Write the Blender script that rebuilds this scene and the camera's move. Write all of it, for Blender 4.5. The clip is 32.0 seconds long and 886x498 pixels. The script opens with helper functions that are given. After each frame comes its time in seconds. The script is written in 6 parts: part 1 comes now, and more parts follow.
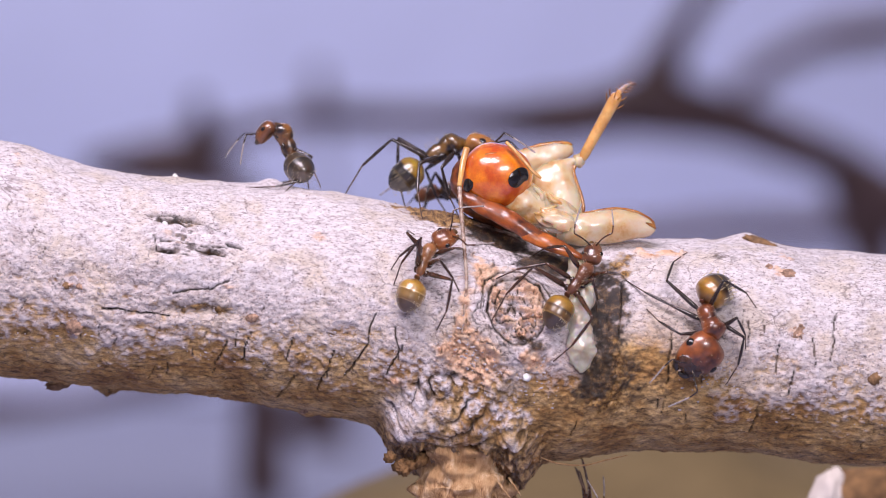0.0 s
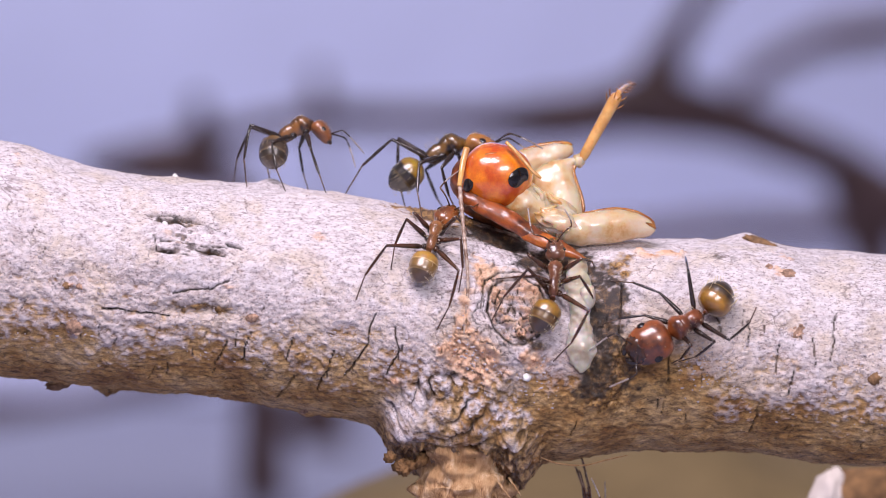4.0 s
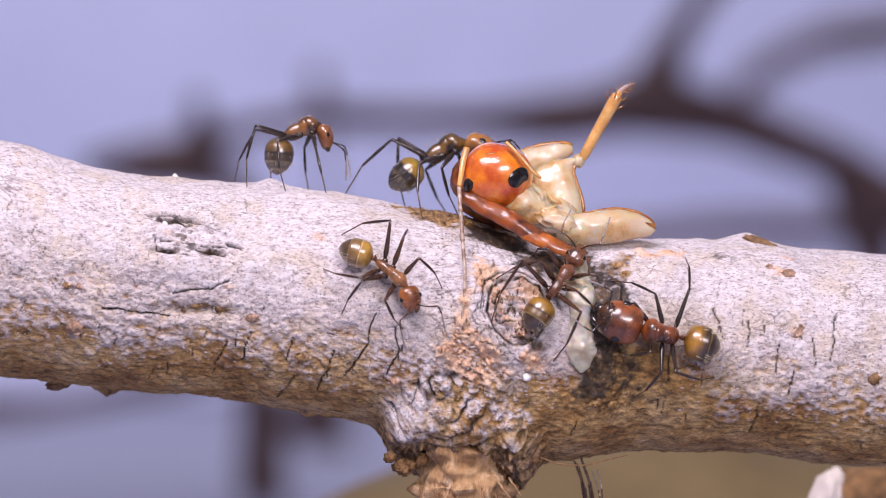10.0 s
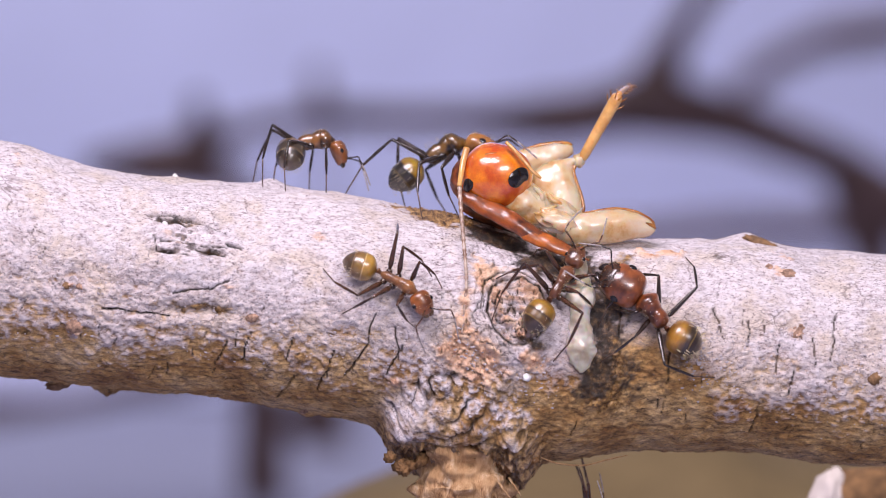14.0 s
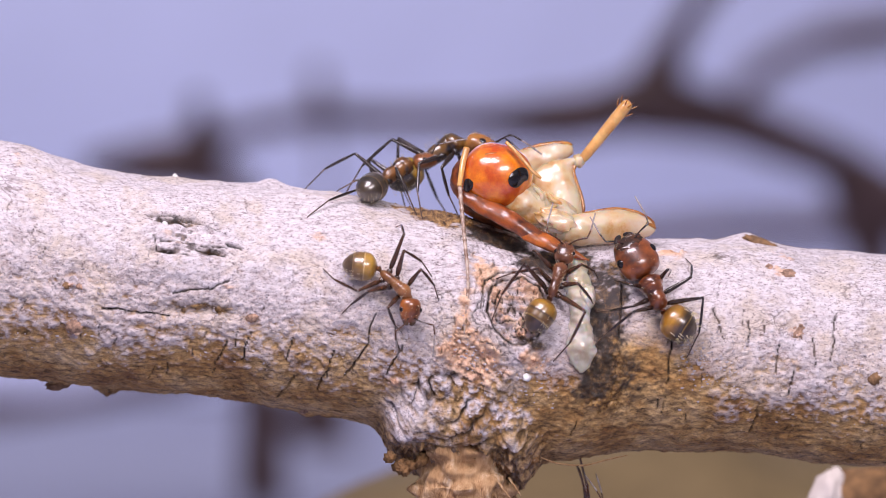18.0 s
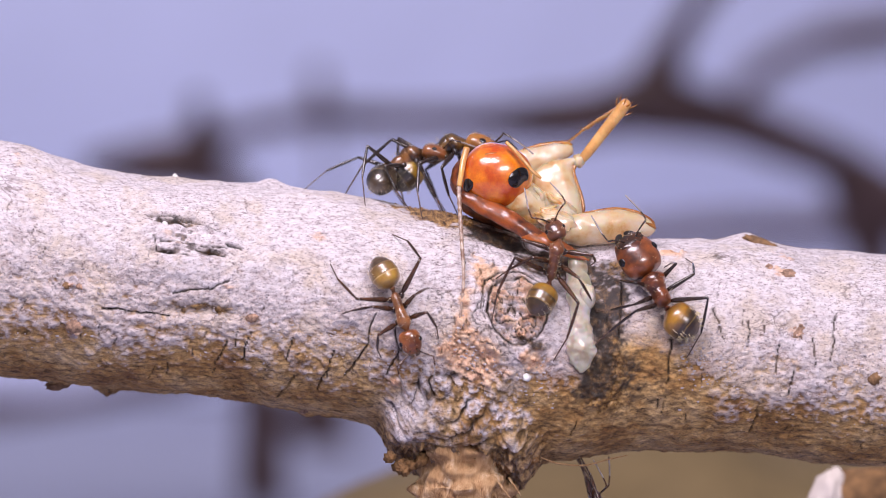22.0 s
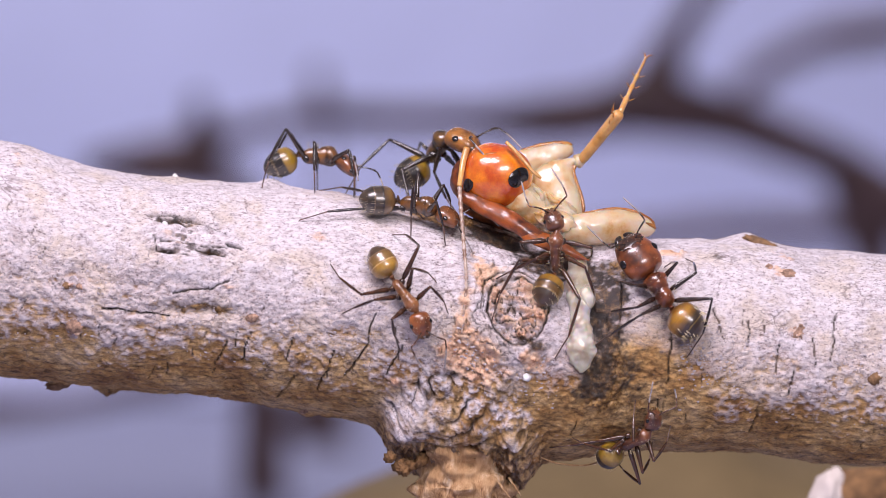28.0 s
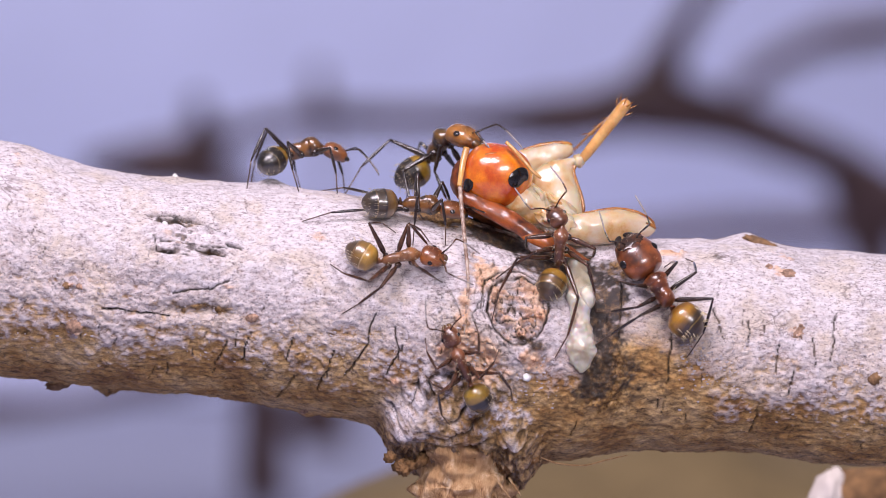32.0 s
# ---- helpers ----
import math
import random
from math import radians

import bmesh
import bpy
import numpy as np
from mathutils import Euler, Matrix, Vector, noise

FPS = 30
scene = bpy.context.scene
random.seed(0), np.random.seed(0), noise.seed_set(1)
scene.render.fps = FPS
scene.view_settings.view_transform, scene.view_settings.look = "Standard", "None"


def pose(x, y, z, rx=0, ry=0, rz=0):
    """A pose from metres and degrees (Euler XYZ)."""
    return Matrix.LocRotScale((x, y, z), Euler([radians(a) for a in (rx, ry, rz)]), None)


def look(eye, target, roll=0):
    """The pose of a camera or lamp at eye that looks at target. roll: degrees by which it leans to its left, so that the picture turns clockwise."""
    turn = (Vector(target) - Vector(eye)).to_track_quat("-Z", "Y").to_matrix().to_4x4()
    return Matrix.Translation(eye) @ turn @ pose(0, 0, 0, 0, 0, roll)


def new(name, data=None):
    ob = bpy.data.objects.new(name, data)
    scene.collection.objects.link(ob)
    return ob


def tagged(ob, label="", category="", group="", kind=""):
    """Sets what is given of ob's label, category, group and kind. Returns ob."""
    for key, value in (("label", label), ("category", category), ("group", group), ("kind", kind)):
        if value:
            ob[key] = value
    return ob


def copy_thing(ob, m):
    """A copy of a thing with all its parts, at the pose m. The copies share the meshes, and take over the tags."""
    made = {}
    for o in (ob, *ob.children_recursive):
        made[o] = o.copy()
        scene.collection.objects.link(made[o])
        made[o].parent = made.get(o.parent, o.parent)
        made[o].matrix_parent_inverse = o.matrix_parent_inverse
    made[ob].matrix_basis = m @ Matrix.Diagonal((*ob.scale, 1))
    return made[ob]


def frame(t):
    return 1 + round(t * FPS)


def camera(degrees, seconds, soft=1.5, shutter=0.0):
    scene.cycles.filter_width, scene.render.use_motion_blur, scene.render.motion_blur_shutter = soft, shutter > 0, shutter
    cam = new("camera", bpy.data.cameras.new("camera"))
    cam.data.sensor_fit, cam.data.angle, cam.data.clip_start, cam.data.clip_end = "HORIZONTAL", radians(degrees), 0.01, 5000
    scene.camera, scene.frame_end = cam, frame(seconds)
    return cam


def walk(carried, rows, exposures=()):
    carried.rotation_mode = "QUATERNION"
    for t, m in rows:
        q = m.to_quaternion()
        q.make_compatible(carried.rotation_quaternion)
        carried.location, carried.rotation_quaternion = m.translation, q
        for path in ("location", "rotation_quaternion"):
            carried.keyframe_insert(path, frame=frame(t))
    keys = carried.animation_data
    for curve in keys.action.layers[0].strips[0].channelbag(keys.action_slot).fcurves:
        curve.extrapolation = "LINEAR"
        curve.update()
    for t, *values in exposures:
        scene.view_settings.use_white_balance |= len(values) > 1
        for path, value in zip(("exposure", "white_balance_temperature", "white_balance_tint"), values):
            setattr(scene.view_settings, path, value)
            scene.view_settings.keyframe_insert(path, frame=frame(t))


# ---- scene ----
# A macro view of ants at a dead insect on a pale branch. Numbers are millimetres unless said otherwise.
MM = 0.001

cam = camera(14.3, 32.0, soft=0.5)
cam.data.dof.use_dof = True
cam.data.dof.focus_distance = 0.2445
cam.data.dof.aperture_fstop = 28.0
walk(cam, [(0.0, look((0, -0.25, 0), (0, 0, 0))), (32.0, look((0, -0.25, 0), (0, 0, 0)))])

# ---- light ----
world = bpy.data.worlds.new("room_light")
scene.world = world
world.use_nodes = True
bg = world.node_tree.nodes["Background"]
bg.inputs["Color"].default_value = (0.88, 0.80, 1.0, 1)
bg.inputs["Strength"].default_value = 0.25


def panel(name, eye, target, w, h, watts, colour):
    data = bpy.data.lights.new(name, "AREA")
    data.shape, data.size, data.size_y = "ELLIPSE", w * MM, h * MM
    data.energy, data.color = watts, colour
    ob = new(name, data)
    ob.matrix_basis = look([c * MM for c in eye], [c * MM for c in target])
    return ob


panel("lamp_key", (-55, -150, 182), (-3, 0, -4), 170, 90, 0.735, (1.0, 0.86, 0.99))
panel("lamp_front", (75, -225, 85), (0, 0, -4), 95, 30, 0.28, (1.0, 0.90, 0.97))
# Added fill that brightens the backdrop; no such source is known.
panel("lamp_backdrop_fill", (-150, 760, 760), (-120, 1305, 160), 600, 260, 5.7, (1.0, 0.94, 1.0))
scene.view_settings.exposure = 0.0

# ---- the branch as a formula (millimetres) ----
BX = [-130, -31.4, -23.4, -15.4, -7.4, 0.6, 8.6, 14.6, 20.6, 26.6, 31.4, 130]
BZ = [6.0, -0.7, -2.2, -2.95, -3.95, -5.6, -6.9, -6.75, -6.85, -7.6, -7.95, -16.0]
BR = [9.4, 8.35, 7.7, 7.65, 7.95, 8.05, 7.9, 7.5, 7.4, 7.5, 7.55, 8.5]


def spline(xs, ys, x):
    """Smooth curve through a few points, without overshoot."""
    xs, ys, x = np.asarray(xs, float), np.asarray(ys, float), np.asarray(x, float)
    d = np.diff(ys) / np.diff(xs)
    m = np.zeros(len(xs))
    m[0], m[-1] = d[0], d[-1]
    with np.errstate(all="ignore"):
        mid = np.where(d[:-1] * d[1:] > 0, 2 * d[:-1] * d[1:] / (d[:-1] + d[1:]), 0)
    m[1:-1] = np.nan_to_num(mid)
    i = np.clip(np.searchsorted(xs, x) - 1, 0, len(xs) - 2)
    h = xs[i + 1] - xs[i]
    s = np.clip((x - xs[i]) / h, 0, 1)
    return ((2 * s**3 - 3 * s**2 + 1) * ys[i] + (s**3 - 2 * s**2 + s) * h * m[i]
            + (3 * s**2 - 2 * s**3) * ys[i + 1] + (s**3 - s**2) * h * m[i + 1])


def axis_z(x):
    return spline(BX, BZ, x)


def axis_r(x):
    return spline(BX, BR, x)


# ---- materials ----
def material(name):
    mat = bpy.data.materials.new(name)
    mat.use_nodes = True
    nt = mat.node_tree
    return mat, nt, nt.nodes["Principled BSDF"]


def node(nt, kind, **values):
    n = nt.nodes.new(kind)
    for key, value in values.items():
        n.inputs[key.replace("_", " ")].default_value = value
    return n


def ramp(nt, source, stops):
    r = nt.nodes.new("ShaderNodeValToRGB")
    el = r.color_ramp.elements
    while len(el) < len(stops):
        el.new(0.5)
    for e, (p, c) in zip(el, stops):
        e.position, e.color = p, (*c, 1)
    nt.links.new(source, r.inputs[0])
    return r.outputs[0]


def mix(nt, fac, a, b, how="MIX"):
    m = nt.nodes.new("ShaderNodeMix")
    m.data_type, m.blend_type = "RGBA", how
    for socket, value in ((m.inputs[0], fac), (m.inputs[6], a), (m.inputs[7], b)):
        if isinstance(value, (int, float)):
            socket.default_value = value
        elif isinstance(value, tuple):
            socket.default_value = (*value, 1)
        else:
            nt.links.new(value, socket)
    return m.outputs[2]


def grain(nt, coord, scale, detail=4, rough=0.6, squash=(1, 1, 1)):
    """Noise with so many cells in a millimetre."""
    mp = nt.nodes.new("ShaderNodeMapping")
    mp.inputs["Scale"].default_value = [1000 * c for c in squash]
    nt.links.new(coord, mp.inputs[0])
    n = node(nt, "ShaderNodeTexNoise", Scale=scale, Detail=detail, Roughness=rough)
    nt.links.new(mp.outputs[0], n.inputs["Vector"])
    return n.outputs["Fac"]


def bump(nt, bsdf, height, mm, strength=1.0, base=None):
    b = nt.nodes.new("ShaderNodeBump")
    b.inputs["Distance"].default_value = mm * MM
    b.inputs["Strength"].default_value = strength
    nt.links.new(height, b.inputs["Height"])
    if base:
        nt.links.new(base, b.inputs["Normal"])
    nt.links.new(b.outputs[0], bsdf.inputs["Normal"])
    return b.outputs[0]


def chitin(name, dark, light, rough=0.34, scale=0.7, coat=0.35, sub=0.1, lo=0.35, hi=0.65, wet=0.0):
    """Horny insect skin: two tones in cloudy patches, fine shagreen, a glossy coat."""
    mat, nt, bsdf = material(name)
    co = nt.nodes.new("ShaderNodeTexCoord").outputs["Object"]
    f = grain(nt, co, scale, 3)
    col = ramp(nt, f, [(lo, dark), (hi, light)])
    fine = grain(nt, co, 9, 3, 0.6)
    col = mix(nt, 0.35, col, ramp(nt, fine, [(0.3, (0.45, 0.45, 0.45)), (0.7, (1, 1, 1))]), "MULTIPLY")
    nt.links.new(col, bsdf.inputs["Base Color"])
    bsdf.inputs["Roughness"].default_value = rough
    bsdf.inputs["Coat Weight"].default_value = coat
    bsdf.inputs["Coat Roughness"].default_value = 0.18
    if sub:
        bsdf.inputs["Subsurface Weight"].default_value = sub
        bsdf.inputs["Subsurface Scale"].default_value = 0.5 * MM
        bsdf.inputs["Subsurface Radius"].default_value = (1, 0.5, 0.25)
    bump(nt, bsdf, fine, 0.008, 0.5)
    if wet:
        film = nt.nodes.new("ShaderNodeBump")
        film.inputs["Distance"].default_value = wet * MM
        nt.links.new(grain(nt, co, 1.1, 2, 0.5), film.inputs["Height"])
        nt.links.new(film.outputs[0], bsdf.inputs["Coat Normal"])
        bsdf.inputs["Coat Roughness"].default_value = 0.06
        bsdf.inputs["Coat IOR"].default_value = 1.7
    return mat


def banded(name, length, stops):
    """Skin of the hind body: bands of colour along its length, pale rims where the plates overlap."""
    mat, nt, bsdf = material(name)
    co = nt.nodes.new("ShaderNodeTexCoord").outputs["Object"]
    sep = nt.nodes.new("ShaderNodeSeparateXYZ")
    nt.links.new(co, sep.inputs[0])
    rng = nt.nodes.new("ShaderNodeMapRange")
    rng.inputs["From Min"].default_value, rng.inputs["From Max"].default_value = 0, length * MM
    nt.links.new(sep.outputs["X"], rng.inputs["Value"])
    add = nt.nodes.new("ShaderNodeMath")
    add.operation = "MULTIPLY_ADD"
    nt.links.new(grain(nt, co, 0.9, 2), add.inputs[0])
    add.inputs[1].default_value = 0.05
    nt.links.new(rng.outputs[0], add.inputs[2])
    col = ramp(nt, add.outputs[0], [(p + 0.025, c) for p, c in stops])
    col = mix(nt, 0.55, col, ramp(nt, grain(nt, co, 0.7, 3), [(0.36, (0.35, 0.30, 0.25)), (0.56, (1.15, 1.1, 1.0))]), "MULTIPLY")
    fine = grain(nt, co, 10, 3)
    col = mix(nt, 0.3, col, ramp(nt, fine, [(0.3, (0.5, 0.5, 0.5)), (0.7, (1, 1, 1))]), "MULTIPLY")
    nt.links.new(col, bsdf.inputs["Base Color"])
    bsdf.inputs["Roughness"].default_value = 0.36
    bsdf.inputs["Subsurface Weight"].default_value = 0.35
    bsdf.inputs["Subsurface Scale"].default_value = 0.5 * MM
    bsdf.inputs["Subsurface Radius"].default_value = (1, 0.6, 0.2)
    bsdf.inputs["Coat Weight"].default_value = 1.0
    bsdf.inputs["Coat Roughness"].default_value = 0.24
    bsdf.inputs["Coat IOR"].default_value = 1.7
    bump(nt, bsdf, fine, 0.01, 0.5)
    return mat


def plain(name, colour, rough=0.5, scale=1.0, vary=0.3, relief=0.02):
    mat, nt, bsdf = material(name)
    co = nt.nodes.new("ShaderNodeTexCoord").outputs["Object"]
    f = grain(nt, co, scale, 5)
    col = mix(nt, 1.0, colour, ramp(nt, f, [(0.25, (1 - vary,) * 3), (0.75, (1 + 0.3 * vary,) * 3)]), "MULTIPLY")
    nt.links.new(col, bsdf.inputs["Base Color"])
    bsdf.inputs["Roughness"].default_value = rough
    bump(nt, bsdf, grain(nt, co, scale * 5, 4), relief)
    return mat


def pits(nt, coord, scale):
    """Nearness to scattered points, so many in a millimetre, with ragged rims."""
    mp = nt.nodes.new("ShaderNodeMapping")
    mp.inputs["Scale"].default_value = (1000, 1000, 1000)
    nt.links.new(coord, mp.inputs[0])
    warp = node(nt, "ShaderNodeTexNoise", Scale=3.0, Detail=3.0)
    nt.links.new(mp.outputs[0], warp.inputs["Vector"])
    both = nt.nodes.new("ShaderNodeVectorMath")
    both.operation = "MULTIPLY_ADD"
    nt.links.new(warp.outputs["Color"], both.inputs[0])
    both.inputs[1].default_value = (0.35, 0.35, 0.35)
    nt.links.new(mp.outputs[0], both.inputs[2])
    vo = node(nt, "ShaderNodeTexVoronoi", Scale=scale)
    nt.links.new(both.outputs[0], vo.inputs["Vector"])
    return vo.outputs["Distance"]


def seams(nt, coord, scale, squash):
    """Nearness to the rims of scattered cells, so many in a millimetre."""
    mp = nt.nodes.new("ShaderNodeMapping")
    mp.inputs["Scale"].default_value = [1000 * c for c in squash]
    nt.links.new(coord, mp.inputs[0])
    warp = node(nt, "ShaderNodeTexNoise", Scale=1.6, Detail=5.0, Roughness=0.65)
    nt.links.new(mp.outputs[0], warp.inputs["Vector"])
    both = nt.nodes.new("ShaderNodeVectorMath")
    both.operation = "MULTIPLY_ADD"
    nt.links.new(warp.outputs["Color"], both.inputs[0])
    both.inputs[1].default_value = (0.7, 0.7, 0.7)
    nt.links.new(mp.outputs[0], both.inputs[2])
    vo = node(nt, "ShaderNodeTexVoronoi", Scale=scale)
    vo.feature = "DISTANCE_TO_EDGE"
    nt.links.new(both.outputs[0], vo.inputs["Vector"])
    return vo.outputs["Distance"]


def bark_material():
    mat, nt, bsdf = material("pale_bark")
    co = nt.nodes.new("ShaderNodeTexCoord").outputs["Object"]

    def attr(name):
        a = nt.nodes.new("ShaderNodeAttribute")
        a.attribute_name = name
        return a.outputs["Fac"]

    mottle = grain(nt, co, 0.30, 6, 0.65)
    fine = grain(nt, co, 3.0, 8, 0.78, (0.6, 1, 1))
    speck = grain(nt, co, 2.0, 6, 0.85)
    tiny = grain(nt, co, 6.0, 5, 0.75, (0.55, 1, 1))
    streak = grain(nt, co, 2.2, 7, 0.75, (0.4, 1, 1))
    brown = ramp(nt, mottle, [(0.32, (0.23, 0.11, 0.032)), (0.44, (0.39, 0.225, 0.075)), (0.54, (0.50, 0.33, 0.14)), (0.68, (0.52, 0.38, 0.21))])
    brown = mix(nt, 0.75, brown, ramp(nt, streak, [(0.37, (0.10, 0.08, 0.07)), (0.47, (0.85, 0.83, 0.81)), (0.60, (1.35, 1.32, 1.28))]), "MULTIPLY")
    brown = mix(nt, 0.6, brown, ramp(nt, tiny, [(0.36, (0.4, 0.36, 0.33)), (0.52, (1.1, 1.1, 1.1))]), "MULTIPLY")
    powder = ramp(nt, fine, [(0.32, (0.24, 0.19, 0.19)), (0.41, (0.57, 0.505, 0.515)), (0.49, (0.72, 0.675, 0.69)), (0.64, (0.79, 0.755, 0.78))])
    powder = mix(nt, ramp(nt, mottle, [(0.49, (0, 0, 0)), (0.64, (0.6, 0.6, 0.6))]), powder, mix(nt, fine, (0.46, 0.37, 0.28), (0.84, 0.74, 0.59)))
    powder = mix(nt, 0.8, powder, ramp(nt, tiny, [(0.38, (0.30, 0.26, 0.28)), (0.45, (0.96, 0.95, 0.96)), (0.55, (1.06, 1.06, 1.06))]), "MULTIPLY")
    rows = grain(nt, co, 1.5, 6, 0.7, (0.35, 1, 1))
    powder = mix(nt, 0.5, powder, ramp(nt, rows, [(0.33, (0.42, 0.38, 0.40)), (0.42, (0.95, 0.94, 0.95)), (0.6, (1.04, 1.04, 1.04))]), "MULTIPLY")
    col = mix(nt, attr("powder"), brown, powder)
    relief = grain(nt, co, 2.0, 6, 0.7, (0.6, 1, 1))
    # Shade painted into the bump's hollows: low relief darkens the colour.
    col = mix(nt, 0.34, col, ramp(nt, relief, [(0.34, (0.30, 0.26, 0.24)), (0.44, (0.85, 0.83, 0.82)), (0.54, (1.06, 1.06, 1.06))]), "MULTIPLY")
    veins = seams(nt, co, 0.62, (0.75, 1, 1))
    some = ramp(nt, grain(nt, co, 0.28, 3, 0.5), [(0.54, (0, 0, 0)), (0.66, (0.6, 0.6, 0.6))])
    col = mix(nt, mix(nt, 1.0, ramp(nt, veins, [(0.012, (1, 1, 1)), (0.03, (0, 0, 0))]), some, "MULTIPLY"), col, (0.16, 0.12, 0.11))
    dots = ramp(nt, speck, [(0.345, (0.9, 0.9, 0.9)), (0.375, (0, 0, 0))])
    col = mix(nt, dots, col, (0.15, 0.10, 0.085))
    holes = pits(nt, co, 1.5)
    col = mix(nt, ramp(nt, holes, [(0.05, (0.8, 0.8, 0.8)), (0.10, (0, 0, 0))]), col, (0.12, 0.09, 0.085))
    wood = ramp(nt, grain(nt, co, 1.1, 7, 0.75), [(0.29, (0.16, 0.045, 0.02)), (0.37, (0.50, 0.25, 0.14)), (0.44, (0.74, 0.46, 0.29)), (0.62, (0.86, 0.65, 0.47))])
    wood = mix(nt, 0.3, wood, ramp(nt, tiny, [(0.37, (0.35, 0.28, 0.22)), (0.52, (1.08, 1.08, 1.08))]), "MULTIPLY")
    col = mix(nt, attr("wood"), col, wood)
    # Wet stains, and painted shade in cracks, folds and hollows.
    stain_shade = ramp(nt, grain(nt, co, 1.6, 6, 0.75), [(0.41, (0.008, 0.005, 0.003)), (0.51, (0.030, 0.016, 0.008)), (0.59, (0.12, 0.065, 0.022)), (0.70, (0.36, 0.24, 0.12))])
    col = mix(nt, attr("stain_shade"), col, stain_shade)
    crust = ramp(nt, grain(nt, co, 2.4, 5, 0.7), [(0.36, (0.03, 0.014, 0.005)), (0.46, (0.17, 0.085, 0.022)), (0.56, (0.40, 0.23, 0.07)), (0.68, (0.60, 0.42, 0.20))])
    col = mix(nt, attr("crust"), col, crust)
    nt.links.new(col, bsdf.inputs["Base Color"])
    nt.links.new(ramp(nt, attr("stain_shade"), [(0.1, (0.68,) * 3), (0.9, (0.3,) * 3)]), bsdf.inputs["Roughness"])
    first = bump(nt, bsdf, relief, 0.11, 1.0)
    second = bump(nt, bsdf, fine, 0.10, 1.0, first)
    bump(nt, bsdf, tiny, 0.08, 1.0, second)
    return mat


def flesh(name, deep, base, pale, clear=0.5):
    """Wet translucent flesh: cloudy, lumpy and very glossy."""
    mat, nt, bsdf = material(name)
    co = nt.nodes.new("ShaderNodeTexCoord").outputs["Object"]
    cloud = grain(nt, co, 0.5, 6, 0.65)
    col = ramp(nt, cloud, [(0.37, deep), (0.47, base), (0.62, pale)])
    nt.links.new(col, bsdf.inputs["Base Color"])
    bsdf.inputs["Roughness"].default_value = 0.3
    bsdf.inputs["Coat Weight"].default_value = 1.0
    bsdf.inputs["Coat Roughness"].default_value = 0.06
    bsdf.inputs["Coat IOR"].default_value = 1.65
    bsdf.inputs["Subsurface Weight"].default_value = 0.6
    bsdf.inputs["Subsurface Scale"].default_value = 0.7 * MM
    bsdf.inputs["Subsurface Radius"].default_value = (1, 0.6, 0.3)
    bsdf.inputs["Transmission Weight"].default_value = clear
    bsdf.inputs["IOR"].default_value = 1.36
    folds = grain(nt, co, 0.6, 2, 0.45)
    wrinkle = grain(nt, co, 1.7, 4, 0.6, (0.6, 1, 1))
    first = bump(nt, bsdf, folds, 0.3, 0.8)
    bump(nt, bsdf, wrinkle, 0.06, 0.8, first)
    wet = nt.nodes.new("ShaderNodeBump")
    wet.inputs["Distance"].default_value = 0.13 * MM
    nt.links.new(grain(nt, co, 1.3, 3, 0.55, (0.7, 1, 1)), wet.inputs["Height"])
    nt.links.new(wet.outputs[0], bsdf.inputs["Coat Normal"])
    return mat


M_CREAM = flesh("cream_flesh", (0.60, 0.28, 0.05), (0.79, 0.56, 0.27), (0.87, 0.75, 0.54), 0.36)
M_BARK = bark_material()
def fibre_material():
    mat, nt, bsdf = material("torn_wood")
    co = nt.nodes.new("ShaderNodeTexCoord").outputs["Object"]
    streak = grain(nt, co, 2.2, 6, 0.7, (1, 1, 0.28))
    patch = grain(nt, co, 0.5, 5, 0.65)
    col = ramp(nt, streak, [(0.34, (0.16, 0.07, 0.03)), (0.46, (0.50, 0.29, 0.13)), (0.56, (0.72, 0.50, 0.28)), (0.68, (0.84, 0.68, 0.48))])
    col = mix(nt, ramp(nt, patch, [(0.44, (0.85, 0.85, 0.85)), (0.56, (0, 0, 0))]), col, mix(nt, streak, (0.26, 0.12, 0.04), (0.70, 0.45, 0.22)))
    nt.links.new(col, bsdf.inputs["Base Color"])
    bsdf.inputs["Roughness"].default_value = 0.7
    bump(nt, bsdf, streak, 0.4, 1.0)
    return mat


M_WOOD = fibre_material()
M_FARBARK = plain("far_brown_bark", (0.15, 0.092, 0.09), 0.8, 0.06, 0.5, 0.3)
M_PALECUT = plain("pale_cut_wood", (0.62, 0.56, 0.50), 0.7, 0.6, 0.2, 0.05)
M_RINGBARK = plain("brown_ring_bark", (0.30, 0.16, 0.06), 0.75, 0.9, 0.9, 0.3)
M_SCALE = plain("pale_scale", (0.60, 0.545, 0.56), 0.85, 2, 0.6, 0.02)
M_TAN = plain("tan_log", (0.22, 0.16, 0.07), 0.8, 0.08, 0.3, 0.3)
M_PAPER = plain("lavender_paper", (0.60, 0.63, 0.90), 0.9, 0.02, 0.08, 0.02)
M_TABLE = plain("grey_table", (0.30, 0.31, 0.44), 0.8, 0.03, 0.15, 0.05)
M_EYE = chitin("black_eye", (0.006, 0.005, 0.006), (0.015, 0.012, 0.012), 0.12, 3)
M_LEG_DARK = chitin("dark_leg", (0.012, 0.008, 0.007), (0.035, 0.02, 0.014), 0.25, 0.7, 0.8)
M_LEG_AMBER = chitin("amber_leg", (0.02, 0.010, 0.007), (0.09, 0.036, 0.016), 0.26, 0.7, 0.7)
M_HAIR = chitin("pale_hair", (0.62, 0.50, 0.28), (0.82, 0.70, 0.46), 0.4)
M_TIPS = chitin("tarsus_brown", (0.05, 0.028, 0.02), (0.16, 0.10, 0.07), 0.4)
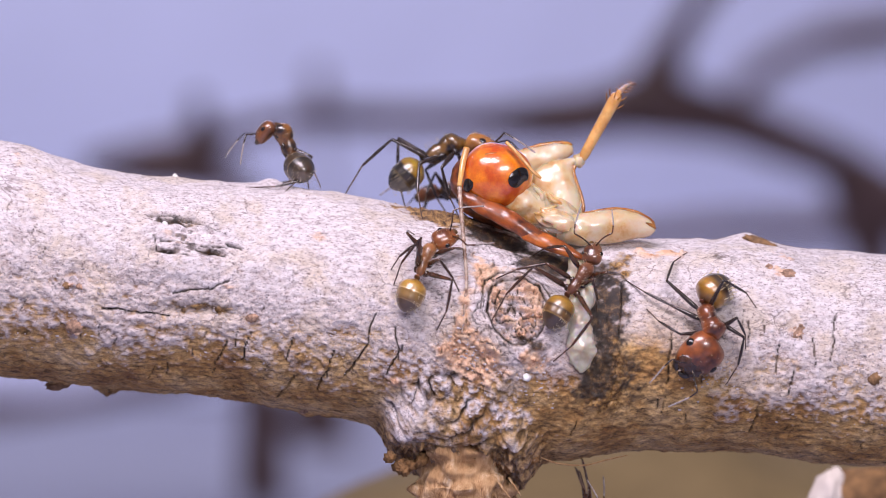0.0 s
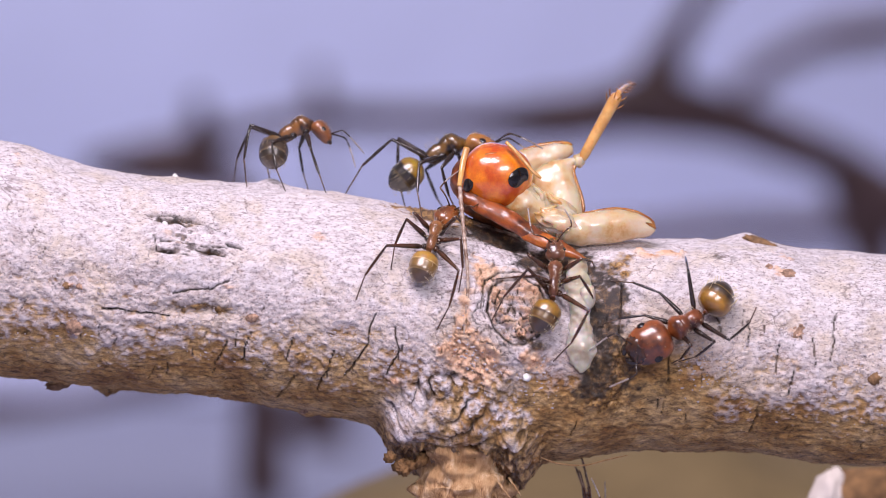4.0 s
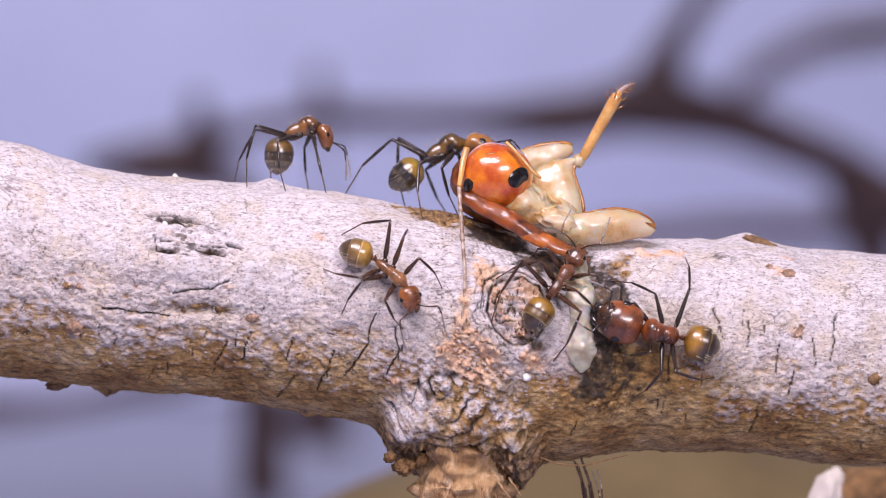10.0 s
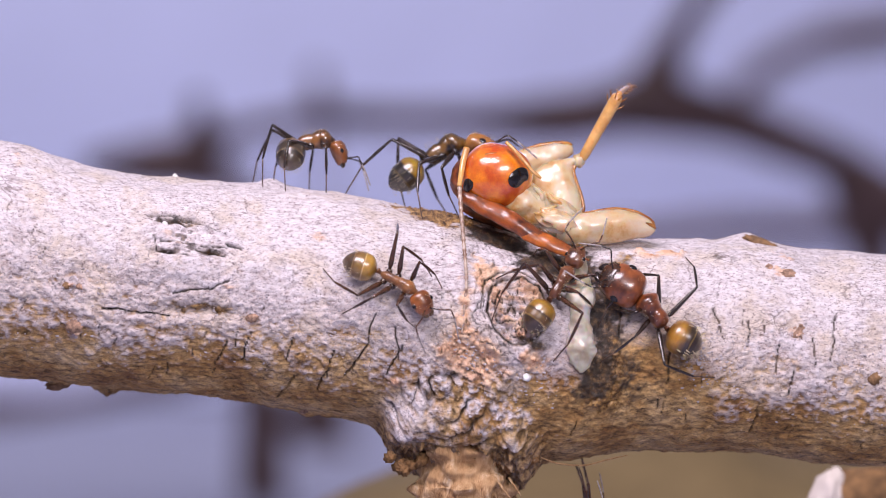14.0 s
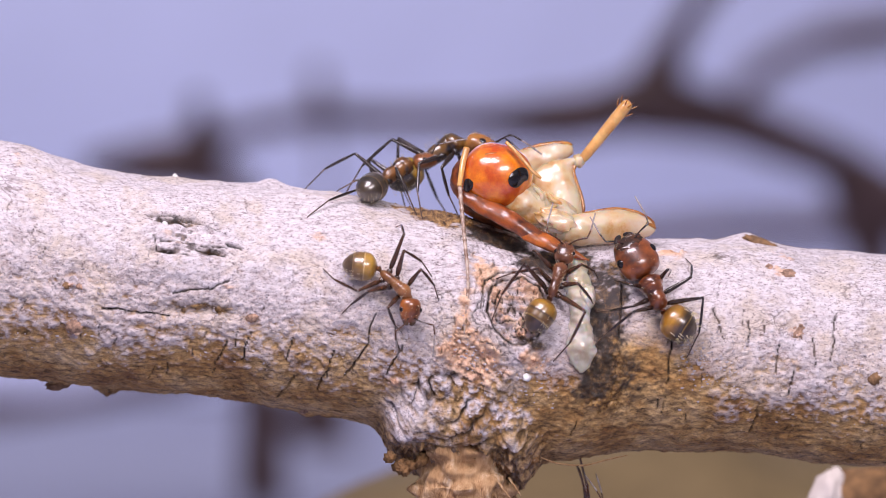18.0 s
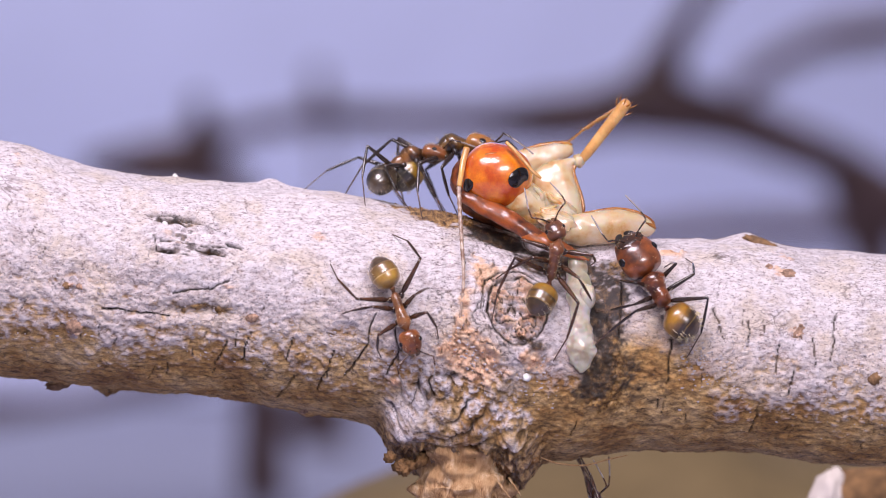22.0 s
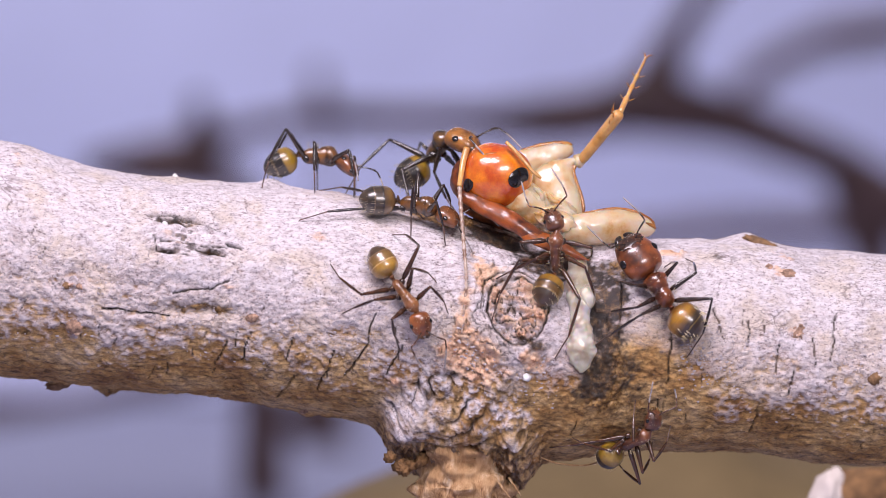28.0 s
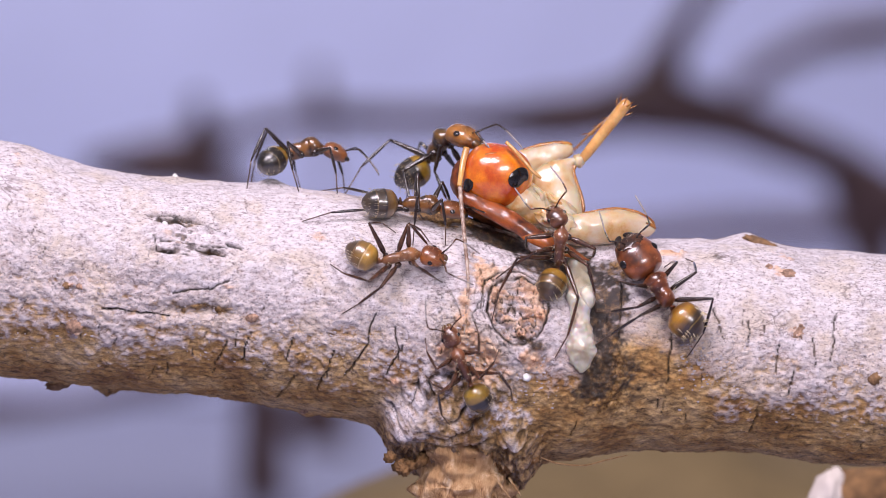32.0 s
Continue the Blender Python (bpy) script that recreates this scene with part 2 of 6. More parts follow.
M_DOWNY = chitin("downy_grey_tip", (0.22, 0.19, 0.18), (0.45, 0.41, 0.40), 0.7, 4, 0.0)
M_RED = chitin("red_brown_skin", (0.05, 0.012, 0.005), (0.32, 0.088, 0.020), 0.32, 0.6, 1.0, 0.15, 0.38, 0.66)
M_AMBER = chitin("amber_skin", (0.09, 0.032, 0.012), (0.38, 0.165, 0.055), 0.36, 0.8, 0.8, 0.2)
M_BROWN = chitin("brown_skin", (0.014, 0.007, 0.005), (0.24, 0.10, 0.022), 0.3, 1.0, 1.0, lo=0.40, hi=0.64)
M_RUST = chitin("rust_skin", (0.045, 0.014, 0.007), (0.22, 0.080, 0.030), 0.34, 0.7, 0.9)
M_COPPER = chitin("copper_skin", (0.09, 0.024, 0.007), (0.38, 0.12, 0.024), 0.32, 0.6, 0.9, 0.2)
M_SABLE = chitin("blackish_skin", (0.008, 0.005, 0.004), (0.17, 0.085, 0.018), 0.28, 1.0, 1.0, lo=0.44, hi=0.64)
M_UMBER = chitin("umber_skin", (0.05, 0.016, 0.007), (0.27, 0.095, 0.026), 0.3, 0.8, 1.0)
M_OCHRE = chitin("ochre_skin", (0.10, 0.036, 0.009), (0.42, 0.18, 0.036), 0.26, 0.8, 0.9, 0.2)
INK = (0.010, 0.007, 0.004)
M_GAST_DARK = banded("black_gaster", 2.6, [(0, (0.16, 0.10, 0.01)), (0.12, (0.36, 0.23, 0.02)), (0.34, (0.30, 0.18, 0.015)), (0.40, INK), (0.63, (0.016, 0.011, 0.006)), (0.655, (0.10, 0.07, 0.025)), (0.68, INK), (1, INK)])
M_GAST_JET = banded("jet_gaster", 2.6, [(0, (0.10, 0.055, 0.02)), (0.18, (0.22, 0.125, 0.03)), (0.36, (0.12, 0.07, 0.025)), (0.40, INK), (0.46, (0.06, 0.04, 0.02)), (0.62, (0.05, 0.032, 0.016)), (0.645, (0.15, 0.10, 0.045)), (0.67, INK), (0.9, (0.06, 0.04, 0.02))])
M_GAST_GOLD = banded("golden_gaster", 2.5, [(0, (0.11, 0.05, 0.008)), (0.15, (0.36, 0.20, 0.018)), (0.36, (0.28, 0.15, 0.013)), (0.41, (0.06, 0.03, 0.006)), (0.5, (0.17, 0.09, 0.012)), (0.62, (0.12, 0.06, 0.01)), (0.65, (0.28, 0.18, 0.05)), (0.68, (0.035, 0.017, 0.005)), (1, (0.06, 0.03, 0.006))])
M_GAST_AMBER = banded("striped_amber_gaster", 2.52, [(0, (0.12, 0.05, 0.008)), (0.12, (0.30, 0.145, 0.010)), (0.30, (0.42, 0.21, 0.014)), (0.46, (0.20, 0.10, 0.009)), (0.55, (0.045, 0.022, 0.004)), (0.66, (0.035, 0.018, 0.004)), (0.68, (0.3, 0.2, 0.05)), (0.71, (0.028, 0.014, 0.003)), (1, (0.06, 0.03, 0.005))])
M_GAST_HONEY = banded("honey_gaster", 2.4, [(0, (0.22, 0.12, 0.02)), (0.15, (0.46, 0.27, 0.04)), (0.33, (0.40, 0.23, 0.035)), (0.36, (0.66, 0.48, 0.22)), (0.385, (0.26, 0.15, 0.028)), (0.54, (0.24, 0.14, 0.035)), (0.66, (0.16, 0.09, 0.028)), (0.68, (0.26, 0.17, 0.07)), (0.71, (0.07, 0.04, 0.016)), (1, (0.09, 0.05, 0.02))])
M_ORANGE = chitin("orange_capsule", (0.56, 0.075, 0.003), (0.85, 0.26, 0.010), 0.26, 0.6, 1.0, 0.35, 0.36, 0.64, wet=0.13)
M_SHIELD = chitin("chestnut_shield", (0.055, 0.011, 0.004), (0.34, 0.080, 0.011), 0.36, 0.9, 0.55, 0.2)
M_RUSSET = chitin("russet_plate", (0.10, 0.018, 0.004), (0.48, 0.13, 0.014), 0.36, 0.9, 0.6, 0.3)
M_HONEY = chitin("honey_shank", (0.54, 0.26, 0.065), (0.76, 0.45, 0.15), 0.26, 0.8, 0.9, 0.45)
M_FEELER = chitin("brown_feeler", (0.26, 0.16, 0.11), (0.62, 0.50, 0.40), 0.35, 2)
M_PINK = chitin("pink_spot", (0.66, 0.22, 0.10), (0.78, 0.34, 0.17), 0.35, 2.5)
M_RIM = chitin("brown_rim", (0.24, 0.08, 0.015), (0.52, 0.24, 0.05), 0.25, 0.8, 0.6, 0.4)
M_GRUB = flesh("waxy_grub", (0.60, 0.50, 0.32), (0.74, 0.67, 0.50), (0.86, 0.82, 0.72), 0.4)
M_WART = plain("orange_bark_wart", (0.60, 0.38, 0.26), 0.7, 2.6, 0.9, 0.15)
M_KNOB = plain("brown_bark_knob", (0.30, 0.17, 0.075), 0.6, 2.0, 0.7, 0.1)
M_CRUMB = plain("white_crumb", (0.85, 0.84, 0.82), 0.6, 3, 0.15, 0.03)


# ---- mesh tools ----
def mesh_from(verts, faces, mat, name="mesh", smooth=True):
    me = bpy.data.meshes.new(name)
    me.from_pydata([tuple(MM * c for c in v) for v in verts], [], faces)
    me.polygons.foreach_set("use_smooth", [smooth] * len(me.polygons))
    me.materials.append(mat)
    me.update()
    return me


def rings_mesh(rings, mat, caps=True):
    """Closed rings of equal length skinned into a surface."""
    n = len(rings[0])
    verts = [p for r in rings for p in r]
    faces = []
    for i in range(len(rings) - 1):
        for j in range(n):
            k = (j + 1) % n
            faces.append((i * n + j, i * n + k, (i + 1) * n + k, (i + 1) * n + j))
    if caps:
        faces.append(tuple(range(n - 1, -1, -1)))
        faces.append(tuple(range((len(rings) - 1) * n, len(rings) * n)))
    return verts, faces


def loft(sections, mat, n=18, fine=4, rough=0.0, seed=0.0):
    """A body along x: sections (x, half width y, half height z, lift), rounded between them."""
    s = np.array(sections, float)
    u = np.arange(len(s))
    uu = np.linspace(0, len(s) - 1, (len(s) - 1) * fine + 1)
    x, ry, rz, lz = (spline(u, s[:, k], uu) for k in range(4))
    rings = []
    for a, b, c, d in zip(x, ry, rz, lz):
        ring = []
        for j in range(n):
            w = 2 * math.pi * j / n
            q = Vector((a, b * math.cos(w), d + c * math.sin(w)))
            if rough:
                q += rough * noise.noise_vector(q * 1.4 + Vector((seed, seed, 0)))
            ring.append(tuple(q))
        rings.append(ring)
    return mesh_from(*rings_mesh(rings, mat), mat)


def tube(points, radii, mat, n=8, fine=4, rough=0.0, freq=0.6, seed=0.0, flat=1.0, join=None):
    """A tapering tube along a smooth way through the points."""
    p, u = np.array(points, float), np.arange(len(points))
    uu = np.linspace(0, len(points) - 1, (len(points) - 1) * fine + 1)
    way = np.stack([spline(u, p[:, k], uu) for k in range(3)], 1)
    rad = spline(u, radii, uu)
    rings, side = [], None
    for i, q in enumerate(way):
        t = Vector(way[min(i + 1, len(way) - 1)] - way[max(i - 1, 0)]).normalized()
        if side is None:
            side = t.orthogonal()
        side = (side - t * side.dot(t)).normalized()
        up = t.cross(side)
        ring = []
        for j in range(n):
            w = 2 * math.pi * j / n
            o = side * math.cos(w) + up * math.sin(w) * flat
            k = 1.0 + (rough * noise.noise((Vector(q) + o * rad[i]) * freq + Vector((seed, 0, seed))) if rough else 0)
            ring.append(tuple(Vector(q) + o * rad[i] * k))
        rings.append(ring)
    got = rings_mesh(rings, mat)
    if join is not None:
        base = len(join[0])
        join[0].extend(got[0])
        join[1].extend(tuple(i + base for i in f) for f in got[1])
        return join
    return mesh_from(*got, mat)


def blob(radii, mat, n=20, m=14, rough=0.0, freq=0.8, seed=0.0, power=1.0):
    """An uneven rounded lump."""
    rings = []
    for i in range(m + 1):
        v = math.pi * (0.02 + 0.96 * i / m)
        ring = []
        for j in range(n):
            w = 2 * math.pi * j / n
            d = Vector((math.cos(v), math.sin(v) * math.cos(w), math.sin(v) * math.sin(w)))
            k = 1 + rough * noise.noise(d * freq * 2 + Vector((seed, seed, seed)))
            q = [math.copysign(abs(c) ** power, c) * r * k for c, r in zip(d, radii)]
            ring.append(tuple(q))
        rings.append(ring)
    return mesh_from(*rings_mesh(rings, mat), mat)


def part(name, data, parent, label="", m=None):
    ob = new(name, data)
    ob.parent = parent
    if m is not None:
        ob.matrix_basis = m
    if label:
        ob["label"] = label
    return ob


def place(x, y, z, rx=0, ry=0, rz=0):
    return pose(x * MM, y * MM, z * MM, rx, ry, rz)


def along(a, b, up=(0, 0, 1)):
    """A pose at a with local x towards b and local z as near to up as can be (millimetres in, metres out)."""
    a, b, up = Vector(a), Vector(b), Vector(up)
    x = (b - a).normalized()
    y = up.cross(x)
    y = y.normalized() if y.length > 1e-4 else x.orthogonal().normalized()
    z = x.cross(y)
    m = Matrix((x, y, z)).transposed().to_4x4()
    m.translation = a * MM
    return m


# ---- the branch ----
def value_noise(x, y, z):
    """Smooth lattice noise from -1 to 1 for arrays."""
    def cell(i, j, k):
        h = (i * 374761393 + j * 668265263 + k * 2147483647) & 0xFFFFFFFF
        h = ((h ^ (h >> 13)) * 1274126177) & 0xFFFFFFFF
        return ((h ^ (h >> 16)) & 0xFFFF) / 32767.5 - 1
    i, j, k = (np.floor(c).astype(np.int64) for c in (x, y, z))
    u, v, w = (c - np.floor(c) for c in (x, y, z))
    u, v, w = (c * c * (3 - 2 * c) for c in (u, v, w))
    out = 0
    for a in (0, 1):
        for b in (0, 1):
            for c in (0, 1):
                out = out + cell(i + a, j + b, k + c) * (u if a else 1 - u) * (v if b else 1 - v) * (w if c else 1 - w)
    return out


def fractal(x, y, z, octaves=4, gain=0.5):
    out, amp = 0, 1.0
    for o in range(octaves):
        out = out + amp * value_noise(x * 2**o + 17.3 * o, y * 2**o - 5.1 * o, z * 2**o + 3.7 * o)
        amp *= gain
    return out


def hump(x, a, at, wide, tall, turn=0.0):
    """A soft hill on the unrolled bark: at (along, round), half widths."""
    c, s = math.cos(math.radians(turn)), math.sin(math.radians(turn))
    dx, da = x - at[0], a - at[1]
    return np.exp(-(((dx * c + da * s) / wide) ** 2) - ((da * c - dx * s) / tall) ** 2)


def crack(x, a, p, q, wide):
    """Nearness to the straight line from p to q on the unrolled bark."""
    p, q = np.array(p), np.array(q)
    d = q - p
    s = np.clip(((x - p[0]) * d[0] + (a - p[1]) * d[1]) / (d @ d), 0, 1)
    off = np.hypot(x - p[0] - s * d[0], a - p[1] - s * d[1])
    return np.exp(-(off / wide) ** 2)


def step(u):
    return 1 / (1 + np.exp(-np.clip(u, -40, 40)))


def collar(x, a):
    """The swollen lip of bark round the side twig, from 0 to 1."""
    first, last = -4.0 + 2.3 * step((a + 6.8) / 0.6), 6.4 - 1.3 * step((a + 6.0) / 0.7)
    return step((x - first) / 0.3) * step((last - x) / 0.35) * step((-5.5 - a) / 0.55) * step((a + 16.5) / 0.5)


def swell(x, a):
    """The large shapes of the bark, in millimetres outwards."""
    h = 0.75 * hump(x, a, (-17.62, 1.83), 3.4, 1.7) - 0.35 * hump(x, a, (-17.23, -1.47), 3.2, 0.5, 4)
    h = h + 0.55 * hump(x, a, (-12.08, 12.17), 1.0, 1.0) + 0.35 * hump(x, a, (-29.79, 9.87), 2.5, 2.5)
    h = h + 0.75 * hump(x, a, (5.06, 2.4), 2.9, 3.0)
    h = h - 0.45 * hump(x, a, (1.9, -1.7), 1.7, 1.5) - 0.6 * hump(x, a, (0.65, -3.4), 0.6, 0.45)
    h = h + 2.1 * collar(x, a)
    h = h + 0.6 * hump(x, a, (21.44, 11.63), 1.6, 1.2) 
    h = h + 0.25 * hump(x, a, (23.8, 6.78), 1.2, 1.0) + 0.3 * hump(x, a, (24.39, 1.73), 0.5, 0.6)
    h = h + 0.5 * hump(x, a, (-27.16, -12.55), 0.9, 0.7) + 0.5 * hump(x, a, (-23.76, -12.11), 0.7, 0.7) + 0.3 * hump(x, a, (-9.73, -11.64), 0.5, 0.5)
    h = h - 0.8 * hump(x, a, (8.44, 5.92), 1.6, 1.6) - 0.6 * hump(x, a, (4.56, 8.24), 2.0, 0.7)
    h = h - 0.5 * hump(x, a, (10.71, 1.87), 0.9, 2.6)
    return h


def foothold(x, y, z):
    """The point of the bark that lies straight in from a point near it."""
    c = float(axis_z(x))
    th = math.atan2(z - c, -y)
    r = float(axis_r(x))
    r = r + float(swell(np.array(x), np.array(th * r)))
    return Vector((x, -r * math.cos(th), c + r * math.sin(th)))


def hairlines(x, a, xw, aw):
    """Short dry cracks across the grain, each a few kinked strokes."""
    rnd = random.Random(31)
    out = np.zeros_like(x)
    for _ in range(44):
        p = np.array([rnd.uniform(-31, 31), rnd.choice((rnd.uniform(-8, -1), rnd.uniform(-8, 5)))])
        if -1.5 < p[0] < 9 or -19 < p[0] < -14 and p[1] > 0:
            continue
        lean, wide = rnd.uniform(-0.45, 0.1), rnd.uniform(0.03, 0.045)
        for _ in range(rnd.choice((1, 2, 2, 3))):
            q = p + np.array([lean + rnd.uniform(-0.25, 0.25), -1]) * rnd.uniform(0.3, 0.8)
            near = (np.abs(x - p[0]) < 1.6) & (np.abs(a - p[1]) < 1.9)
            out[near] = np.maximum(out[near], 0.6 * crack(xw[near], aw[near], p, q, wide))
            p = q
    return out


def build_branch():
    xs = np.concatenate([np.linspace(-120, -33, 30), np.arange(-32.9, -6, 0.1), np.arange(-6, 13, 0.065), np.arange(13, 33, 0.1), np.linspace(33.1, 120, 30)])
    th = np.concatenate([np.radians(np.linspace(-180, -112, 22)), np.radians(np.arange(-111, 112, 0.6)), np.radians(np.linspace(113, 179, 22))])
    X, T = np.meshgrid(xs, th, indexing="ij")
    R0, C = axis_r(X), axis_z(X)
    A = R0 * T
    Y0, Z0 = -R0 * np.cos(T), R0 * np.sin(T)
    near = np.exp(-(np.abs(X) / 40) ** 8)
    h = swell(X, A)
    low = fractal(X * 0.35, Y0 * 0.35, Z0 * 0.35, 3)
    mid = fractal(X * 1.1 + 9, Y0 * 1.4, Z0 * 1.4, 4, 0.55)
    fine = fractal(X * 2.6, Y0 * 3.4, Z0 * 3.4, 3, 0.6)
    under = step(-(A + 3.3 - 0.6 * step((X - 9) / 2) + 1.6 * low) / 1.3)
    top = step((A - 1.0 + 1.5 * low) / 1.2)
    h = h + 0.16 * low + (0.07 - 0.045 * top) * mid + (0.12 - 0.105 * top - 0.05 * under) * fine
    Xw = X + 0.30 * fractal(X * 0.9 + 31, Y0 * 0.9, Z0 * 0.9, 4, 0.6)
    Aw = A + 0.30 * fractal(X * 0.9 - 31, Y0 * 0.9 + 11, Z0 * 0.9, 4, 0.6)
    Xl, Al = 0.6 * X + 0.4 * Xw, 0.6 * A + 0.4 * Aw
    # the knot: broken growth rings round a crumbled heart, a torn lip below it
    kx, ka = 5.06, 2.3
    bear = np.arctan2(A - ka, X - kx)
    rho = np.hypot(X - kx, (A - ka) * 0.88) + 0.22 * fractal(X * 0.8, Y0 * 0.8 + 5, Z0 * 0.8, 3, 0.6)
    inside = step((1.95 - rho) / 0.08)
    knot = step((3.1 - rho) / 0.2)
    whole = np.clip(0.38 + 0.8 * np.sin(bear - 0.1) + 0.5 * mid, 0, 1)
    rings = np.exp(-((rho - 2.0) / 0.10) ** 2) + whole * np.exp(-((rho - 2.4) / 0.075) ** 2) + 0.4 * whole * np.exp(-((rho - 2.95) / 0.07) ** 2)
    rings = rings + 0.8 * inside * np.exp(-((rho - 1.5) / 0.06) ** 2) * np.clip(0.2 + 1.4 * np.sin(bear - 1.2), 0, 1)
    ravel = 1 - np.abs(fractal(X * 1.25 + 7, Y0 * 1.25, Z0 * 1.25, 3, 0.6)) / 0.12
    ravel = np.clip(ravel, 0, 1)
    h = h - 0.24 * np.clip(rings, 0, 1) + inside * (0.3 * mid - 0.16 - 0.30 * ravel + 0.1 * fine) + 0.14 * knot * (1 - inside)
    # folds of the collar, running down and to one side
    lip = collar(X, A)
    skirt = np.clip(collar(X, A - 1.6), 0, 1)
    run = X * 0.85 + A * 0.42
    plait = fractal(run * 0.42 + 3 + 0.25 * mid, A * 0.30 + 0.3 * low, 0.2 * Y0, 2, 0.5)
    slat = crack(X + 0.12 * mid, A, (4.35, -2.75), (2.7, -5.6), 0.42)
    # folds of the collar wound about a curl
    wind = np.hypot(X - 0.2, (A + 3.9) * 1.15) + 1.0 * low + 0.2 * mid
    valley = 1 - np.abs(np.sin(math.pi * (wind / 1.2 + 0.3)))
    keep = np.clip(0.62 + 0.9 * fractal(X * 0.5 + 60, Y0 * 0.5, Z0 * 0.5, 2, 0.5), 0.1, 1)
    apron = np.clip(1.6 * collar(X, A - 1.9), 0, 1)
    fold = apron * keep * np.clip(valley, 0, 1) ** 2
    h = h + skirt * (0.5 * plait + 0.11 * mid + 0.07 * fine) - 0.42 * fold + 0.10 * apron * keep * (1 - valley) + 0.34 * np.clip(1.4 * slat - 0.3, 0, 0.8)
    hem = step((-7.5 + 0.35 * low + 0.3 * mid + 0.10 * (X - 1.5) - A) / 0.16) * step((X + 5.2) / 0.3) * step((7.4 - X) / 0.3)
    h = h + hem * lip * (0.35 * mid + 0.18 * fine - 0.1)
    wood = 2.2 * hump(Xw, Aw, (1.8, -1.7), 1.9, 1.5, -12) + 0.95 * hump(Xw, Aw, (1.5, 1.2), 0.6, 2.4) + 1.0 * hump(Xw, Aw, (6.4, -1.0), 0.9, 0.7) + 0.9 * hump(Xw, Aw, (2.7, 4.9), 1.3, 1.2) + 0.45 * inside + 0.22 * knot
    wood = wood + 0.8 * hump(Xw, Aw, (23.67, 6.15), 0.9, 0.6) + 0.9 * hump(Xw, Aw, (24.39, 1.61), 0.45, 0.65) + 0.55 * hump(Xw, Aw, (-8.66, 5.13), 0.9, 0.5)
    wood = wood + 0.9 * hump(Xw, Aw, (-25.43, -3.69), 0.45, 0.4) + 0.5 * hump(Xw, Aw, (-25.73, -0.81), 0.8, 0.3) + 0.6 * hump(Xw, Aw, (-14.7, 0.43), 0.6, 0.4) + 0.5 * hump(Xw, Aw, (-29.84, 8.46), 1.0, 0.8) + 0.55 * hump(Xl, Al, (-18.05, 3.45), 1.8, 0.8) + 0.6 * hump(Xw, Aw, (23.72, 8.22), 1.2, 0.8)
    wood = wood + 0.7 * hump(Xw, Aw, (15.2, 7.68), 2.0, 0.8) + 0.7 * hump(Xw, Aw, (-3.27, -4.82), 0.7, 0.4)
    wood = np.clip((wood + (0.4 * mid + 0.2 * fine) * np.clip(2.5 * wood, 0, 1) - 0.38) * 2.2, 0, 1)
    # Wet stains, with the dark of the hollow under the insect painted in.
    stain_shade = 1.25 * hump(Xw, Aw, (10.87, 2.27), 1.5, 3.4) + 1.7 * hump(Xw, Aw, (7.87, 6.73), 3.0, 1.3) + 1.5 * hump(Xw, Aw, (3.79, 8.88), 2.6, 1.2)
    # Holes by the knot are painted dark where the bark sinks.
    stain_shade = stain_shade + 0.7 * hump(Xw, Aw, (1.43, 10.29), 1.4, 1.0) + 1.1 * hump(Xw, Aw, (0.65, -3.4), 0.7, 0.45) + 1.2 * hump(Xw, Aw, (6.0, 0.25), 1.1, 0.45, -10) + 0.8 * hump(Xw, Aw, (-0.9, -4.6), 0.9, 0.3, -30) + 0.6 * hump(Xw, Aw, (22.4, 11.19), 1.2, 0.6)
    # The patch at (13.2, -2.8) paints the big ant's shadow over brown bark.
    stain_shade = stain_shade + 1.0 * hump(Xw, Aw, (10.52, -2.46), 1.8, 1.4) + 0.5 * hump(Xw, Aw, (13.2, -2.8), 2.6, 1.6) + 0.75 * hump(Xw, Aw, (12.11, 3.9), 1.2, 2.4) + 0.95 * hump(Xw, Aw, (11.79, -1.1), 1.5, 1.7) + 0.95 * hump(Xw, Aw, (19.11, 7.04), 0.45, 0.5)
    stain_shade = stain_shade + 0.85 * hump(Xw, Aw, (-17.03, -1.25), 2.6, 0.5, 4) + 0.7 * hump(Xw, Aw, (-23.76, -12.11), 0.7, 0.7) + 0.6 * hump(Xw, Aw, (-27.16, -12.55), 0.9, 0.5)
    # Painted shade in the scar's pits, at the sunken spots.
    stain_shade = stain_shade + 1.6 * hump(Xl, Al, (-18.42, 4.97), 1.4, 0.3) + 1.6 * hump(Xl, Al, (-15.89, 2.65), 0.8, 0.3) + 1.4 * hump(Xl, Al, (-18.91, 2.45), 1.1, 0.15)
    stain_shade = np.clip((stain_shade + (0.55 * mid + 0.3 * fine) * np.clip(2 * stain_shade, 0, 1) - 0.40) * 1.7, 0, 0.95)
    crust = 1.8 * hump(Xw, Aw, (-0.24, 10.93), 2.8, 1.9) + 0.9 * hump(Xw, Aw, (12.58, 6.37), 1.2, 1.2) + 0.9 * hump(Xw, Aw, (12.18, -1.31), 0.7, 1.8) + 0.8 * hump(Xw, Aw, (11.33, -4.01), 2.2, 0.8)
    crust = crust + 0.8 * hump(Xw, Aw, (-17.03, -1.25), 2.6, 0.35, 4) + 0.7 * hump(Xw, Aw, (23.33, -0.59), 1.5, 0.5) + 0.7 * hump(Xw, Aw, (-8.72, -4.19), 2.5, 0.5) + 0.9 * hump(Xw, Aw, (-23.76, -12.11), 0.8, 0.7)
    crust = np.clip((crust + 0.5 * mid * np.clip(0.4 + 2 * crust, 0, 1) - 0.4) * 2.2, 0, 0.95)
    h = h + 0.12 * crust * fine
